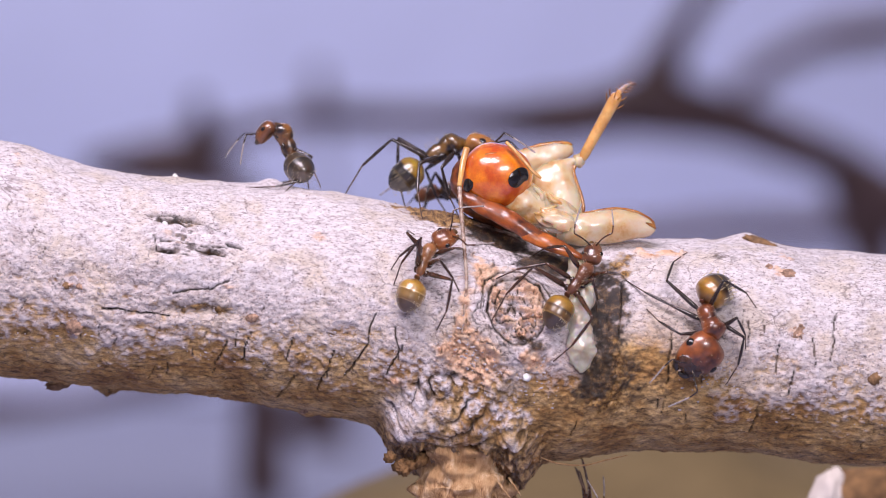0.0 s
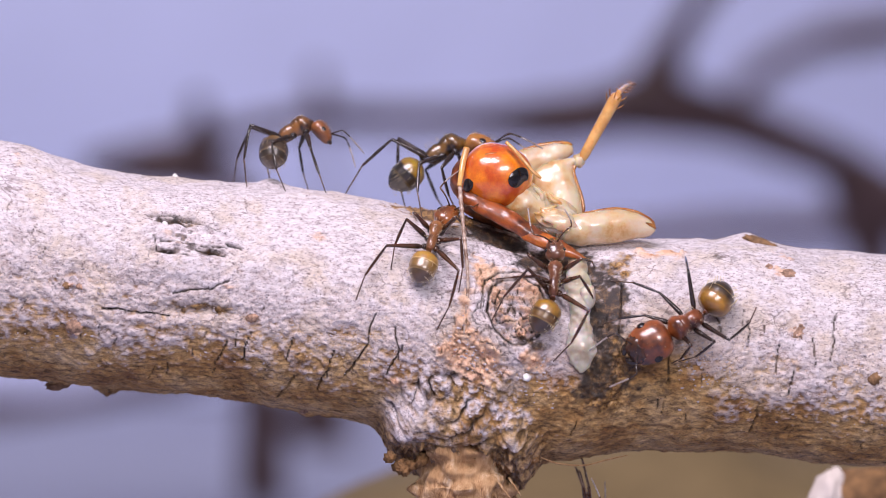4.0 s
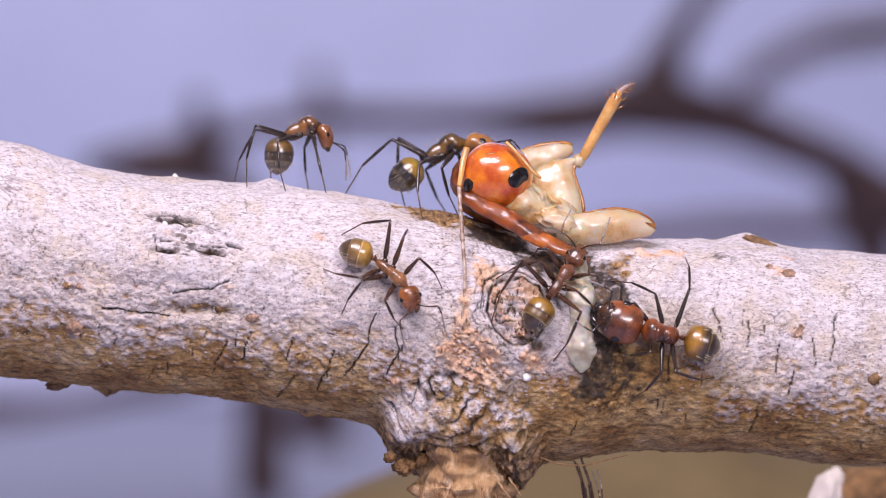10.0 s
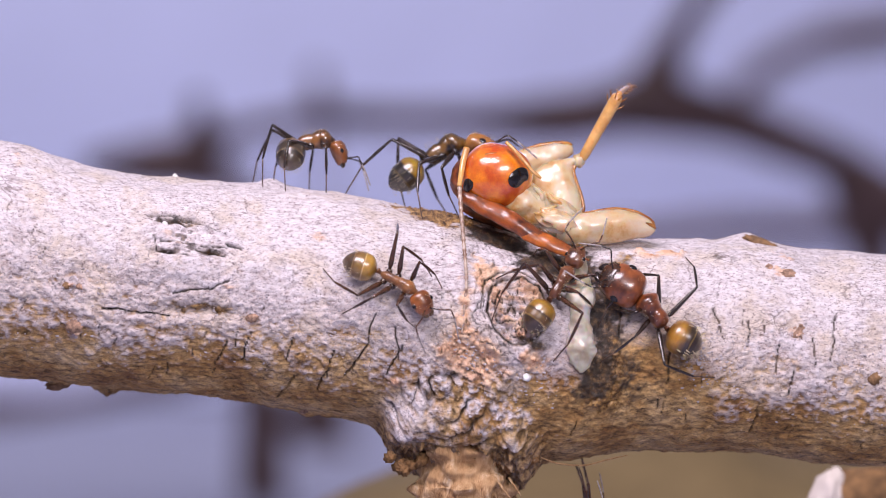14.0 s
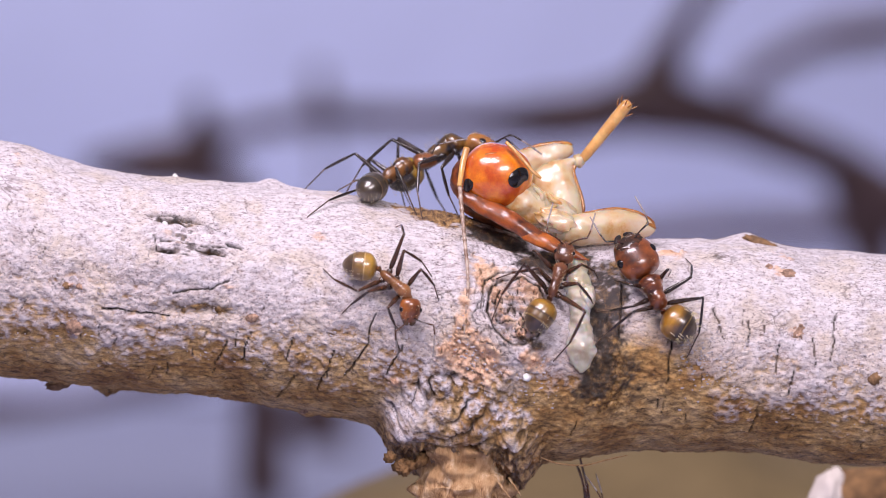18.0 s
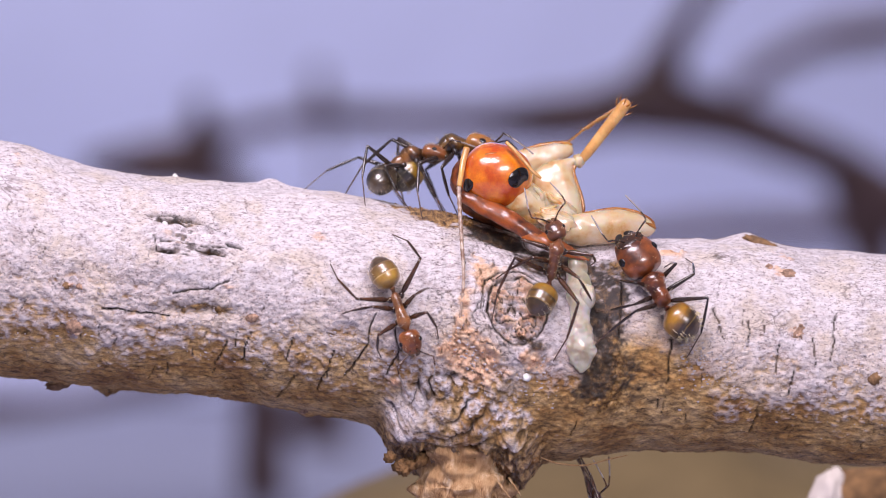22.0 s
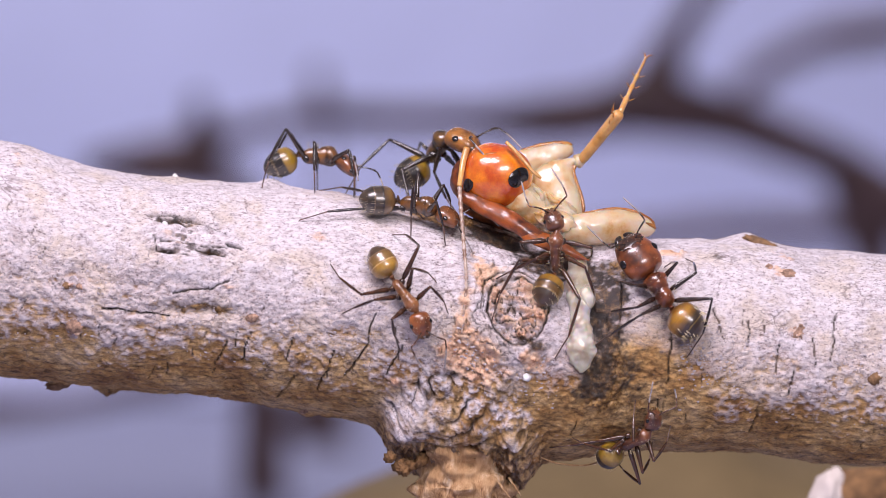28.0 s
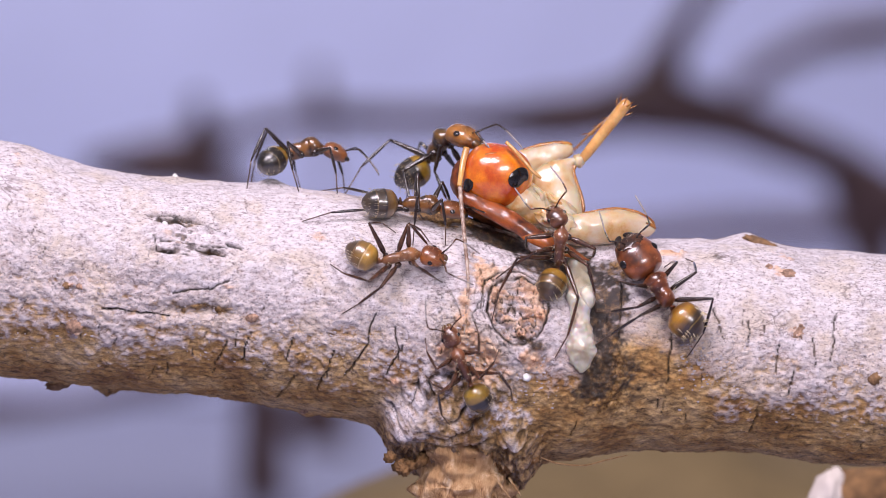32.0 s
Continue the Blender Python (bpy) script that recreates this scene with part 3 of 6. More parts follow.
    pit = hump(Xl, Al, (-18.42, 4.97), 1.4, 0.3) + hump(Xl, Al, (-15.89, 2.65), 0.8, 0.3) + 0.7 * hump(Xl, Al, (-18.91, 2.45), 1.1, 0.15) + 0.5 * hump(Xl, Al, (-14.74, 3.32), 0.3, 0.15)
    h = h - 0.75 * pit
    flake = np.exp(-(((Xw + 17.28) / 3.2) ** 6 + ((Aw - 3.73) / 1.5) ** 6))
    h = h + 0.16 * flake * np.sign(mid) * np.clip(np.abs(mid) * 3, 0, 1)
    lines = np.zeros_like(X)
    for p, q, w in (((-4.65, 0.02), (-5.27, -2.25), 0.07), ((-5.27, -2.25), (-6.7, -5.14), 0.08), ((-2.79, -1.76), (-3.89, -4.23), 0.06), ((-3.25, -0.6), (-3.07, -2.97), 0.05),
                    ((-14.86, -3.63), (-15.62, -5.25), 0.06), ((-13.37, -3.1), (-13.89, -5), 0.05), ((-10.31, -5.71), (-11.59, -8.35), 0.05), ((-23.44, -1.86), (-18.79, -2), 0.05),
                    ((18.59, 2.82), (19.26, 0.64), 0.05), ((21.02, 1.88), (20.88, 0.22), 0.05), ((23.13, 0.55), (22.84, -1.45), 0.05), ((24.11, -1.06), (23.77, -2.95), 0.05),
                    ((21.72, -4.92), (21.25, -6.74), 0.06), ((25.47, 1.3), (25.65, -0.62), 0.04), ((15.76, 0.58), (15.4, -2.6), 0.04), ((12.33, 4.81), (12.1, 0.64), 0.05),
                    ((-10.25, -2.68), (-10.87, -4.54), 0.04), ((27.08, 3.11), (26.62, -0.12), 0.04), ((-7.53, -3.1), (-8.78, -6.83), 0.04),
                    ((-20.38, 5.21), (-18.91, 5.48), 0.08), ((-18.91, 5.48), (-17.34, 5.19), 0.10), ((-17.34, 5.19), (-15.36, 4.5), 0.07), ((-19.92, 3.49), (-19.57, 2.43), 0.07),
                    ((-19.57, 2.43), (-17.43, 2.17), 0.09), ((-17.06, 2.78), (-15.15, 2.48), 0.10), ((-14.86, 3.4), (-13.84, 3.09), 0.08), ((-19.4, 3.19), (-16.87, 3.09), 0.05), ((-16.87, 3.09), (-14.93, 3.13), 0.05),
                    ((-18.57, -0.4), (-16.13, 0.2), 0.05), ((-16.05, 0.13), (-14.7, 0.82), 0.05), ((22.23, 9.22), (25.17, 9.04), 0.05)):
        lines = np.maximum(lines, crack(0.65 * X + 0.35 * Xw, 0.65 * A + 0.35 * Aw, p, q, max(0.045, 0.7 * w)))
    lines = np.maximum(lines, hairlines(X, A, 0.65 * X + 0.35 * Xw, 0.65 * A + 0.35 * Aw))
    gap = np.clip(0.75 + 0.7 * mid + 0.5 * fine, 0, 1)
    lines = lines * (0.5 + 0.5 * gap)
    h = h - 0.40 * lines + wood * (0.2 * mid + 0.13 * fine)
    # Painted shade from here: cracks, gaps, rings and folds darken with depth.
    stain_shade = np.maximum(stain_shade, np.clip(2.4 * lines - 0.35, 0, 0.95))
    web = np.clip(1 - np.abs(fractal(X * 0.8 + 40, Y0 * 0.8, Z0 * 0.55, 4, 0.62)) / 0.085, 0, 1)
    torn = np.clip(1.5 * hump(X, A, (2.4, 0.6), 3.2, 5.0) + 1.2 * hump(X, A, (3.2, 6.6), 3.4, 1.6), 0, 1)
    h = h - 0.24 * torn * web
    stain_shade = np.maximum(stain_shade, np.clip(1.3 * torn * web * gap - 0.15, 0, 0.8))
    stain_shade = np.maximum(stain_shade, np.clip(1.3 * rings * (0.6 + 0.6 * gap) - 0.12, 0, 1))
    stain_shade = np.maximum(stain_shade, inside * np.clip(1.7 * ravel - 0.15 - 0.6 * mid, 0, 0.92))
    stain_shade = np.maximum(stain_shade, skirt * (1 - hem) * np.clip(-0.9 * mid - 0.8 * fine - 0.42, 0, 0.55))
    stain_shade = np.maximum(stain_shade, np.clip((1.5 * fold - 0.45 + 0.3 * np.clip(-fine, 0, 1) * apron) * (0.55 + 0.6 * gap), 0, 0.92))
    stain_shade = np.maximum(stain_shade, np.clip(0.75 * slat - 0.25 * fine - 0.2, 0, 0.45))
    # Dark line painted into the gap under the collar's lip.
    stain_shade = np.maximum(stain_shade, 0.95 * lip * np.exp(-((A + 7.6 - 0.35 * low - 0.3 * mid - 0.10 * (X - 1.5)) / 0.22) ** 2))
    stain_shade = np.maximum(stain_shade, 0.8 * flake * np.clip(-mid - 0.62, 0, 0.12) / 0.12)
    crust = np.maximum(crust, hem * (0.75 + 0.2 * mid))
    wood = wood * (1 - 0.8 * np.clip(1.6 * slat, 0, 1)) * (1 - skirt)
    powder = step((A + 3.7 - 0.6 * step((X - 9) / 2) + 1.3 * low + 2.3 * fine + 0.9 * mid) / 0.6)
    # Humps near x 14 paint the big ant's shadow in with the brown bark.
    powder = 0.8 * powder + 0.2 * step((A - 1.5 + 1.5 * low + 2.2 * fine) / 0.7) - 0.75 * hump(Xw, Aw, (14.2, -2.6), 4.2, 2.6)
    powder = powder - 0.8 * hump(Xw, Aw, (9.58, -4.4), 6.5, 2.2) - 0.25 * hump(Xw, Aw, (20.19, -5.57), 9, 1.6) - 0.65 * hump(Xw, Aw, (13.43, -0.96), 3.0, 2.2)
    powder = np.clip(powder + skirt * (0.5 + 0.6 * plait + 0.5 * fine + 0.3 * mid) + 1.1 * inside * (0.6 + mid), 0, 1)
    h = h * near
    R = R0 + h
    Y, Z = -R * np.cos(T), C + R * np.sin(T)
    nx, nt = X.shape
    verts = np.stack([X, Y, Z], -1).reshape(-1, 3) * MM
    i, j = np.meshgrid(np.arange(nx - 1), np.arange(nt), indexing="ij")
    k = (j + 1) % nt
    faces = np.stack([i * nt + j, (i + 1) * nt + j, (i + 1) * nt + k, i * nt + k], -1).reshape(-1, 4)
    me = bpy.data.meshes.new("branch")
    me.vertices.add(len(verts))
    me.vertices.foreach_set("co", verts.ravel())
    me.loops.add(faces.size)
    me.loops.foreach_set("vertex_index", faces.ravel())
    me.polygons.add(len(faces))
    me.polygons.foreach_set("loop_start", np.arange(0, faces.size, 4))
    me.polygons.foreach_set("use_smooth", np.ones(len(faces), bool))
    me.update(calc_edges=True)
    me.materials.append(M_BARK)
    for name, field in (("powder", powder), ("wood", wood), ("stain_shade", stain_shade), ("crust", crust)):
        me.attributes.new(name, "FLOAT", "POINT").data.foreach_set("value", field.ravel().astype(np.float32))
    return me


branch = tagged(new("branch"), "pale grey weathered branch with cracked bark and a knot", "branch")
bark = part("bark", build_branch(), branch, "powdery pale grey bark, browner underneath")
part("twig_stub", tube([(1.45, -2.4, -12), (1.42, -2.4, -15.2), (1.5, -2.3, -16.3), (1.5, -2.2, -17.3), (1.7, -1, -20), (2.0, 0, -26.36), (2, 6, -60)], [3.1, 3.15, 3.45, 3.3, 3.5, 3.8, 4.2], M_WOOD, 90, 26, 0.30, 1.1), branch, "torn orange-brown side twig")


rnd = random.Random(8)
for k in range(11):
    f = k / 4 if k < 5 else (k - 5) / 5
    fx = -3.6 + 2.0 * f if k < 5 else 4.3 + 1.9 * f
    fx, fz = fx + rnd.uniform(-0.2, 0.2), (-14.7 - 0.5 * math.sin(f * 3.1) if k < 5 else -15.2 + 0.7 * f) + rnd.uniform(-0.25, 0.25)
    part("bark_flake", blob((rnd.uniform(0.35, 0.7), rnd.uniform(0.3, 0.5), rnd.uniform(0.3, 0.6)), M_RINGBARK, 26, 18, 0.6, 1.7, 3 * k), branch, "torn brown bark flake", place(fx, -4.3 + rnd.uniform(-0.4, 0.2), fz, rnd.uniform(-40, 40), rnd.uniform(-50, 50), 0))


def loose_flakes():
    """Small pale scales of bark that stand off the surface."""
    rnd = random.Random(21)
    got = ([], [])
    while len(got[0]) < 17000:
        x, th = rnd.uniform(-31, 31), rnd.gauss(-6, 13)
        if abs(th) > 62 or 8 < x < 16:
            continue
        r = float(axis_r(x))
        th = math.radians(th)
        p = foothold(x, -r * math.cos(th), float(axis_z(x)) + r * math.sin(th))
        out = Vector((0, -math.cos(th), math.sin(th)))
        big = rnd.random() ** 2
        w, l, t = 0.035 + 0.07 * big, 0.05 + 0.12 * big, rnd.uniform(0.03, 0.07)
        ex = Vector((1, 0, 0)) * math.cos(rnd.uniform(-0.7, 0.7)) + out.cross(Vector((1, 0, 0))) * rnd.uniform(-0.6, 0.6)
        ey = out.cross(ex).normalized()
        base = len(got[0])
        c = p + out * rnd.uniform(-0.02, 0.06)
        ring = [c + ex * l * math.cos(a) * rnd.uniform(0.6, 1.1) + ey * w * math.sin(a) * rnd.uniform(0.6, 1.1) for a in (0, 1.05, 2.1, 3.14, 4.2, 5.25)]
        got[0].extend(tuple(q) for q in ring)
        got[0].append(tuple(c + out * t))
        got[1].extend((base + k, base + (k + 1) % 6, base + 6) for k in range(6))
    ob = part("loose_bark", mesh_from(*got, M_SCALE, smooth=False), branch, "tiny loose pale scales of bark")
    return tagged(ob, kind="stuff")


loose_flakes()
for k, (spot, size, mat) in enumerate((((-25.39, -6.96, -5.33), (0.55, 0.35, 0.48), M_WART), ((22.45, -1.2, 0.40), (1.3, 0.45, 0.36), M_KNOB), ((24.39, -7.24, -5.79), (0.45, 0.3, 0.62), M_WART), ((23.95, -5.02, -1.8), (0.55, 0.3, 0.4), M_WART), ((22.69, -4.64, -1.45), (0.35, 0.25, 0.4), M_WART),
                                       ((-14.75, -7.48, -2.6), (0.5, 0.3, 0.3), M_WART), ((-13.05, -7.34, -4.7), (0.5, 0.3, 0.35), M_WART), ((-25.82, -7.66, -2.52), (0.3, 0.25, 0.25), M_KNOB), ((-24.9, -7.58, -2.6), (0.3, 0.25, 0.22), M_WART),
                                       ((-23.68, 0, -9.8), (0.75, 0.5, 0.42), M_KNOB), ((-27.16, 0, -9.56), (0.9, 0.5, 0.4), M_KNOB), ((-9.71, -1.4, -11.26), (0.45, 0.35, 0.3), M_WART), ((29.66, -7.34, -8.89), (0.5, 0.35, 0.45), M_KNOB), ((-3.27, -6.64, -8.99), (0.5, 0.3, 0.3), M_WART))):
    part("bark_wart", blob(size, mat, 24, 18, 0.35, 1.6, 5 * k), branch, "small rough orange-brown wart", place(*spot, 0, 25 * math.sin(k), 0))
part("root_hair", tube([(6.55, -3.5, -14.4), (7.93, -3.4, -14.95), (9.72, -3, -15.14), (11.52, -2.6, -14.76), (12.88, -3, -14.42)], [0.05, 0.07, 0.07, 0.06, 0.04], M_WOOD, 6, 6), branch, "thin brown fibre")
for p, q, r in (((4.56, -4.5, -15.87), (5.02, -4.8, -16.52), (5.42, -4.6, -17.16)), ((3.76, -5, -16.03), (4.23, -5.3, -16.72), (4.74, -5.2, -17.35))):
    part("wood_fibre", tube([p, q, r], [0.1, 0.08, 0.03], M_WOOD, 6, 4), branch, "splintered wood fibre")

# ---- table, backdrop and things far behind ----
TABLE = -59
def sheet(name, w, y0, y1, z, mat, rise=None):
    """A level sheet, or a paper sweep that curves up at its back."""
    prof = [(y0, z), (y1, z)]
    if rise:
        prof = [(y0, z)] + [(y1 + rise * math.sin(s), z + rise * (1 - math.cos(s))) for s in np.linspace(0, math.pi / 2, 14)] + [(y1 + rise, z + 900)]
    verts = [(sx * w, y - d, h + d) for d in (0, -2) for y, h in prof for sx in (-1, 1)]
    n = len(prof)
    faces = [(2 * i, 2 * i + 1, 2 * i + 3, 2 * i + 2) for i in range(n - 1)] + [(2 * n + 2 * i, 2 * n + 2 * i + 2, 2 * n + 2 * i + 3, 2 * n + 2 * i + 1) for i in range(n - 1)]
    return new(name, mesh_from(verts, faces, mat))


# Added table; its darker grey stands in for the backdrop's dimmer foot.
tagged(sheet("table", 1500, -600, 1240, TABLE - 3, M_TABLE), "plain grey table top added under the branches", "table", kind="structure")
tagged(sheet("backdrop", 2000, 1240, 1245, TABLE, M_PAPER, 60), "smooth lavender paper backdrop curving up", "backdrop", kind="structure")


def far_branch(label, ways, seed):
    top = tagged(new("background_branch"), label, "branch")
    if len(ways) == 1:
        (pts, rad), cut = ways[0], len(ways[0][0]) // 2
        ways = [(pts[:cut + 1], rad[:cut + 1]), (pts[cut:], rad[cut:])]
    for k, (pts, rad) in enumerate(ways):
        part("limb", tube(pts, [2.05 * r for r in rad], M_FARBARK, 14, 8, 0.25, 0.06, seed + k), top)
    return top


far_branch("dark brown forked branch, blurred, far behind", [
    ([(144.98, 600, -12), (106.62, 600, 12.4), (89.22, 600, 23.26), (66.1, 600, 31.0), (49.78, 600, 34.82), (29.38, 600, 31.69), (2.18, 600, 31.14), (-25.02, 600, 31.69), (-48.14, 600, 28.42), (-65.82, 600, 21.22), (-86.22, 600, 19.18)], [3.6, 3.1, 2.8, 3.1, 4.0, 2.9, 1.7, 1.5, 1.4, 2.8, 1.5]),
    ([(48.42, 600, 32.78), (51.82, 600, 42.3), (56.58, 600, 51.82), (66.1, 600, 65.42), (83.78, 600, 84.46)], [3.4, 2.6, 1.8, 1.8, 1.7]),
    ([(97.38, 600, 16.46), (100.78, 600, 6.94), (103.5, 600, -3.94), (105.54, 600, -35.22), (176, 600, -60)], [2.8, 3.0, 2.6, 2.4, 2.4])], 1)
far_branch("dark brown knobbly twig, blurred, far behind", [
    ([(-71.77, 590, 18.95), (-58.33, 590, 20.97), (-57.52, 590, 27.01), (-58.33, 590, 36.42)], [2.6, 2.4, 1.8, 0.8]),
    ([(-65.05, 590, 18.95), (-48.92, 590, 14.92), (-44.22, 590, -10.62), (-43.28, 590, -42.87), (-43.01, 590, -54.97), (-43, 590, -60)], [2.5, 2.0, 2.2, 2.6, 2.8, 2.9]),
    ([(-43.28, 590, -42.87), (-32.79, 590, -40.19), (-24.73, 590, -34.81)], [2.4, 2.0, 1.6])], 5)
far_branch("broad dark bluish-brown stem, blurred, farther behind", [
    ([(-39.42, 850, -27.98), (-37.66, 850, -49.1), (-34.14, 850, -77.26), (-36, 850, -60)], [3.0, 3.6, 3.8, 4.0])], 15)
far_branch("thin brown twig, faint and blurred, farther behind", [
    ([(90.82, 850, 46.82), (101.38, 850, 56.5), (117.22, 850, 64.42), (137.98, 850, 67.94), (178.82, 850, 74.1)], [1.6, 2.0, 2.4, 2.8, 3.2]),
    ([(178.82, 850, 74.1), (231.62, 850, 49.46), (266.82, 850, -10.38), (270, 850, -60)], [3.2, 3.2, 3.3, 3.4])], 9)
far_branch("faint brown twig end, blurred, farther behind", [
    ([(-39.07, 850, 56.5), (-38.37, 850, 47.7), (-36.78, 850, 31.86), (-34.14, 850, -45.58), (-35, 850, -60)], [1.2, 1.3, 0.5, 0.6, 0.8])], 12)

# Added limb: stands in for a soft band of shade behind the branch.
far_branch("added broad brown limb, faint and blurred, darkens the backdrop", [
    ([(-260, 1000, -57), (-160, 1000, -56), (-90, 1000, -44), (-10, 1000, -16), (60, 1000, 3), (110, 1000, 7), (170, 1000, 7), (240, 1000, 2), (300, 1000, -58)], [2.2, 2.2, 2.2, 2.4, 2.6, 2.6, 2.6, 2.4, 2.4])], 21)

log = tagged(new("log"), "tan-brown log lying low behind, blurred", "log")
part("log_bark", tube([(-7.37, 70, -41.57), (3.43, 75, -39.31), (19.32, 80, -38.39), (38.38, 85, -39.88), (60.71, 90, -42.6)], [19, 20.5, 21.5, 20, 18], M_TAN, 40, 10, 0.06, 0.1, 3), log)

twig = tagged(new("cut_twig"), "dark twig piece with a pale cut end", "twig")
part("twig_bark", tube([(25.46, -22, -16.49), (26.3, -22, -16.01), (27.21, -22, -15.72), (29.9, -21, -15.65), (37.39, -20, -18), (40, -22, -60)], [1.5, 1.7, 1.5, 1.7, 1.8, 1.8], M_RINGBARK, 24, 10, 0.2, 0.6, 2), twig)
part("cut_end", blob((0.9, 1.3, 1.7), M_PALECUT, 24, 18, 0.3), twig, "pale cut wood", place(*(24.76, -22.4, -15.7), 0, 25, 20))

# ---- the dead insect ----
prey = tagged(new("dead_insect"), "dead orange-headed cream insect lying on the branch, half eaten", "insect")


def dome(parent):
    head = part("head", blob((2.55, 2.3, 2.35), M_ORANGE, 40, 28, 0.05, 0.6, 3, 0.93), parent, "glossy orange head", place(*(3.71, -3.6, 5.05), 0, 12, 0))
    return head


head = dome(prey)
ROOT = Vector((5.78, -2.5, 1.43))
prey.matrix_basis = place(*ROOT)
head.matrix_basis = place(*(-ROOT)) @ head.matrix_basis


def limb(name, data, parent, m, label=""):
    """A part given by its pose in the place rather than in its thing."""
    return part(name, data, parent, label, parent.matrix_basis.inverted() @ m)


part("eye", blob((0.92, 0.2, 0.66), M_EYE, 28, 18, 0.10, 0.6, 2, 1.0), head, "glossy black eye", place(1.52, -1.77, 0.22, 0, -34, 40))
part("eye", blob((0.48, 0.2, 0.7), M_EYE, 24, 16, 0.08, 0.6, 4, 1.0), head, "glossy black eye", place(-1.76, -1.48, -0.85, 0, 10, -46))
part("crown_patch", blob((0.5, 0.12, 0.7), M_PINK, 24, 18, 0.5, 1.8, 5), head, "dull pinkish patch", place(0.0, -1.52, 1.52, -44, 0, 0))
part("brow_rim", tube([(-1.6, -1.35, 1.0), (-0.9, -1.7, 1.35), (0.0, -1.62, 1.6), (0.9, -1.3, 1.72), (1.7, -0.9, 1.3)], [0.05, 0.09, 0.1, 0.09, 0.05], M_RIM, 8, 5), head)
part("face_ridge", tube([(-0.62, -2.04, 0.55), (-0.78, -2.08, 0.0), (-0.72, -2.06, -0.6), (-0.45, -2.0, -1.05)], [0.03, 0.10, 0.11, 0.04], M_ORANGE, 8, 6), head)
limb("cheek", blob((1.0, 1.4, 1.5), M_SHIELD, 20, 14, 0.1, 1, 7), prey, place(*(1.5, -2.6, 4.87)))
limb("belly", blob((2.9, 1.9, 1.1), M_SHIELD, 30, 20, 0.18, 1.1, 6), prey, place(*(3.98, -1.2, 2.27), 0, 24, 0), "dark chestnut underside")
limb("throat", blob((2.7, 1.9, 1.5), M_CREAM, 40, 30, 0.16, 1.3, 1), prey, place(*(5.45, -3.2, 3.28), 0, 30, 0), "wet cream flesh")
limb("thorax", blob((2.7, 1.8, 1.4), M_CREAM, 44, 32, 0.2, 1.5, 9), prey, place(*(7.16, -2.8, 2.49), 0, 24, 0), "torn cream body")
limb("shield", loft([(-0.4, 0.45, 0.3, 0), (0.3, 0.62, 0.42, 0.05), (1.8, 0.72, 0.46, 0.12), (3.4, 0.68, 0.44, 0.15), (4.8, 0.62, 0.4, 0.1), (6.2, 0.54, 0.34, 0.02), (7.4, 0.4, 0.22, -0.03), (8.1, 0.08, 0.06, -0.08)], M_SHIELD, 28, 10, 0.09, 3), prey,
     along((1.55, -4.75, 3.7), (6.85, -5.6, 0.62), (0, -1, 0.55)), "dark chestnut neck shield")
limb("hind_plate", loft([(-0.1, 0.3, 0.2, 0), (0.6, 0.58, 0.34, 0.05), (2.2, 0.6, 0.34, 0.08), (3.4, 0.46, 0.26, 0.04), (4.4, 0.22, 0.14, 0), (5.1, 0.03, 0.03, 0)], M_RUSSET, 24, 10, 0.06, 5), prey,
     along((5.45, -5.5, 1.2), (10.05, -6.0, -0.78), (0, -1, 0.6)), "russet pointed body plate")


def thigh(sections, m, label, edges, seed):
    """A fleshy thigh with brown rims that follow its outline."""
    body = limb("thigh", loft(sections, M_CREAM, 36, 10, 0.09, seed), prey, m, label)
    for w, first, last in edges:
        w = math.radians(w)
        pts = [(x, ry * math.cos(w), lz + rz * math.sin(w)) for x, ry, rz, lz in sections[first:last]]
        way = []
        for q in pts:
            q = Vector(q)
            way.append(tuple(q + 0.09 * noise.noise_vector(q * 1.4 + Vector((seed, seed, 0)))))
        part("rim", tube(way, [0.05] + [0.15] * (len(way) - 2) + [0.09], M_RIM, 8, 6), body, "thin brown rim")
    return body


thigh([(0, 0.4, 0.6, -0.5), (0.8, 0.65, 1.05, -0.5), (2.2, 0.65, 1.0, -0.35), (3.4, 0.55, 0.7, -0.12), (4.1, 0.45, 0.45, 0), (4.3, 0.3, 0.32, 0)],
      along((4.97, 0.5, 6.45), (9.08, 1, 7.07)), "cream thigh", ((100, 1, 6),), 1)
thigh([(-0.1, 0.2, 0.3, 0), (0.66, 0.5, 0.9, -0.95), (1.5, 0.75, 1.5, -1.1), (2.3, 0.9, 1.8, -0.9), (3.3, 0.95, 1.85, -0.45), (4.2, 0.8, 1.5, -0.2), (4.7, 0.5, 0.9, -0.2)],
      along((9.39, -1.4, 6.24), (8.18, -1.9, 1.95), (1, 0, 0)), "cream thigh", ((97, 0, 6),), 4)
thigh([(0, 0.4, 0.5, 0), (0.6, 1.0, 0.95, 0), (2.0, 1.15, 1.15, 0.05), (4.0, 1.05, 1.22, 0.15), (5.4, 0.85, 0.98, 0.12), (6.2, 0.65, 0.75, -0.02), (6.75, 0.5, 0.48, -0.15), (7.0, 0.22, 0.2, -0.25)],
      along((7.9, -4.2, 1.22), (14.53, -3.2, 1.62)), "wet glistening cream thigh", ((100, 2, 8), (160, 5, 8)), 8)
limb("hip_fold", blob((1.6, 0.8, 0.75), M_CREAM, 30, 22, 0.3, 1.4, 3), prey, place(*(7.89, -4.6, 1.92), 0, 20, 0))
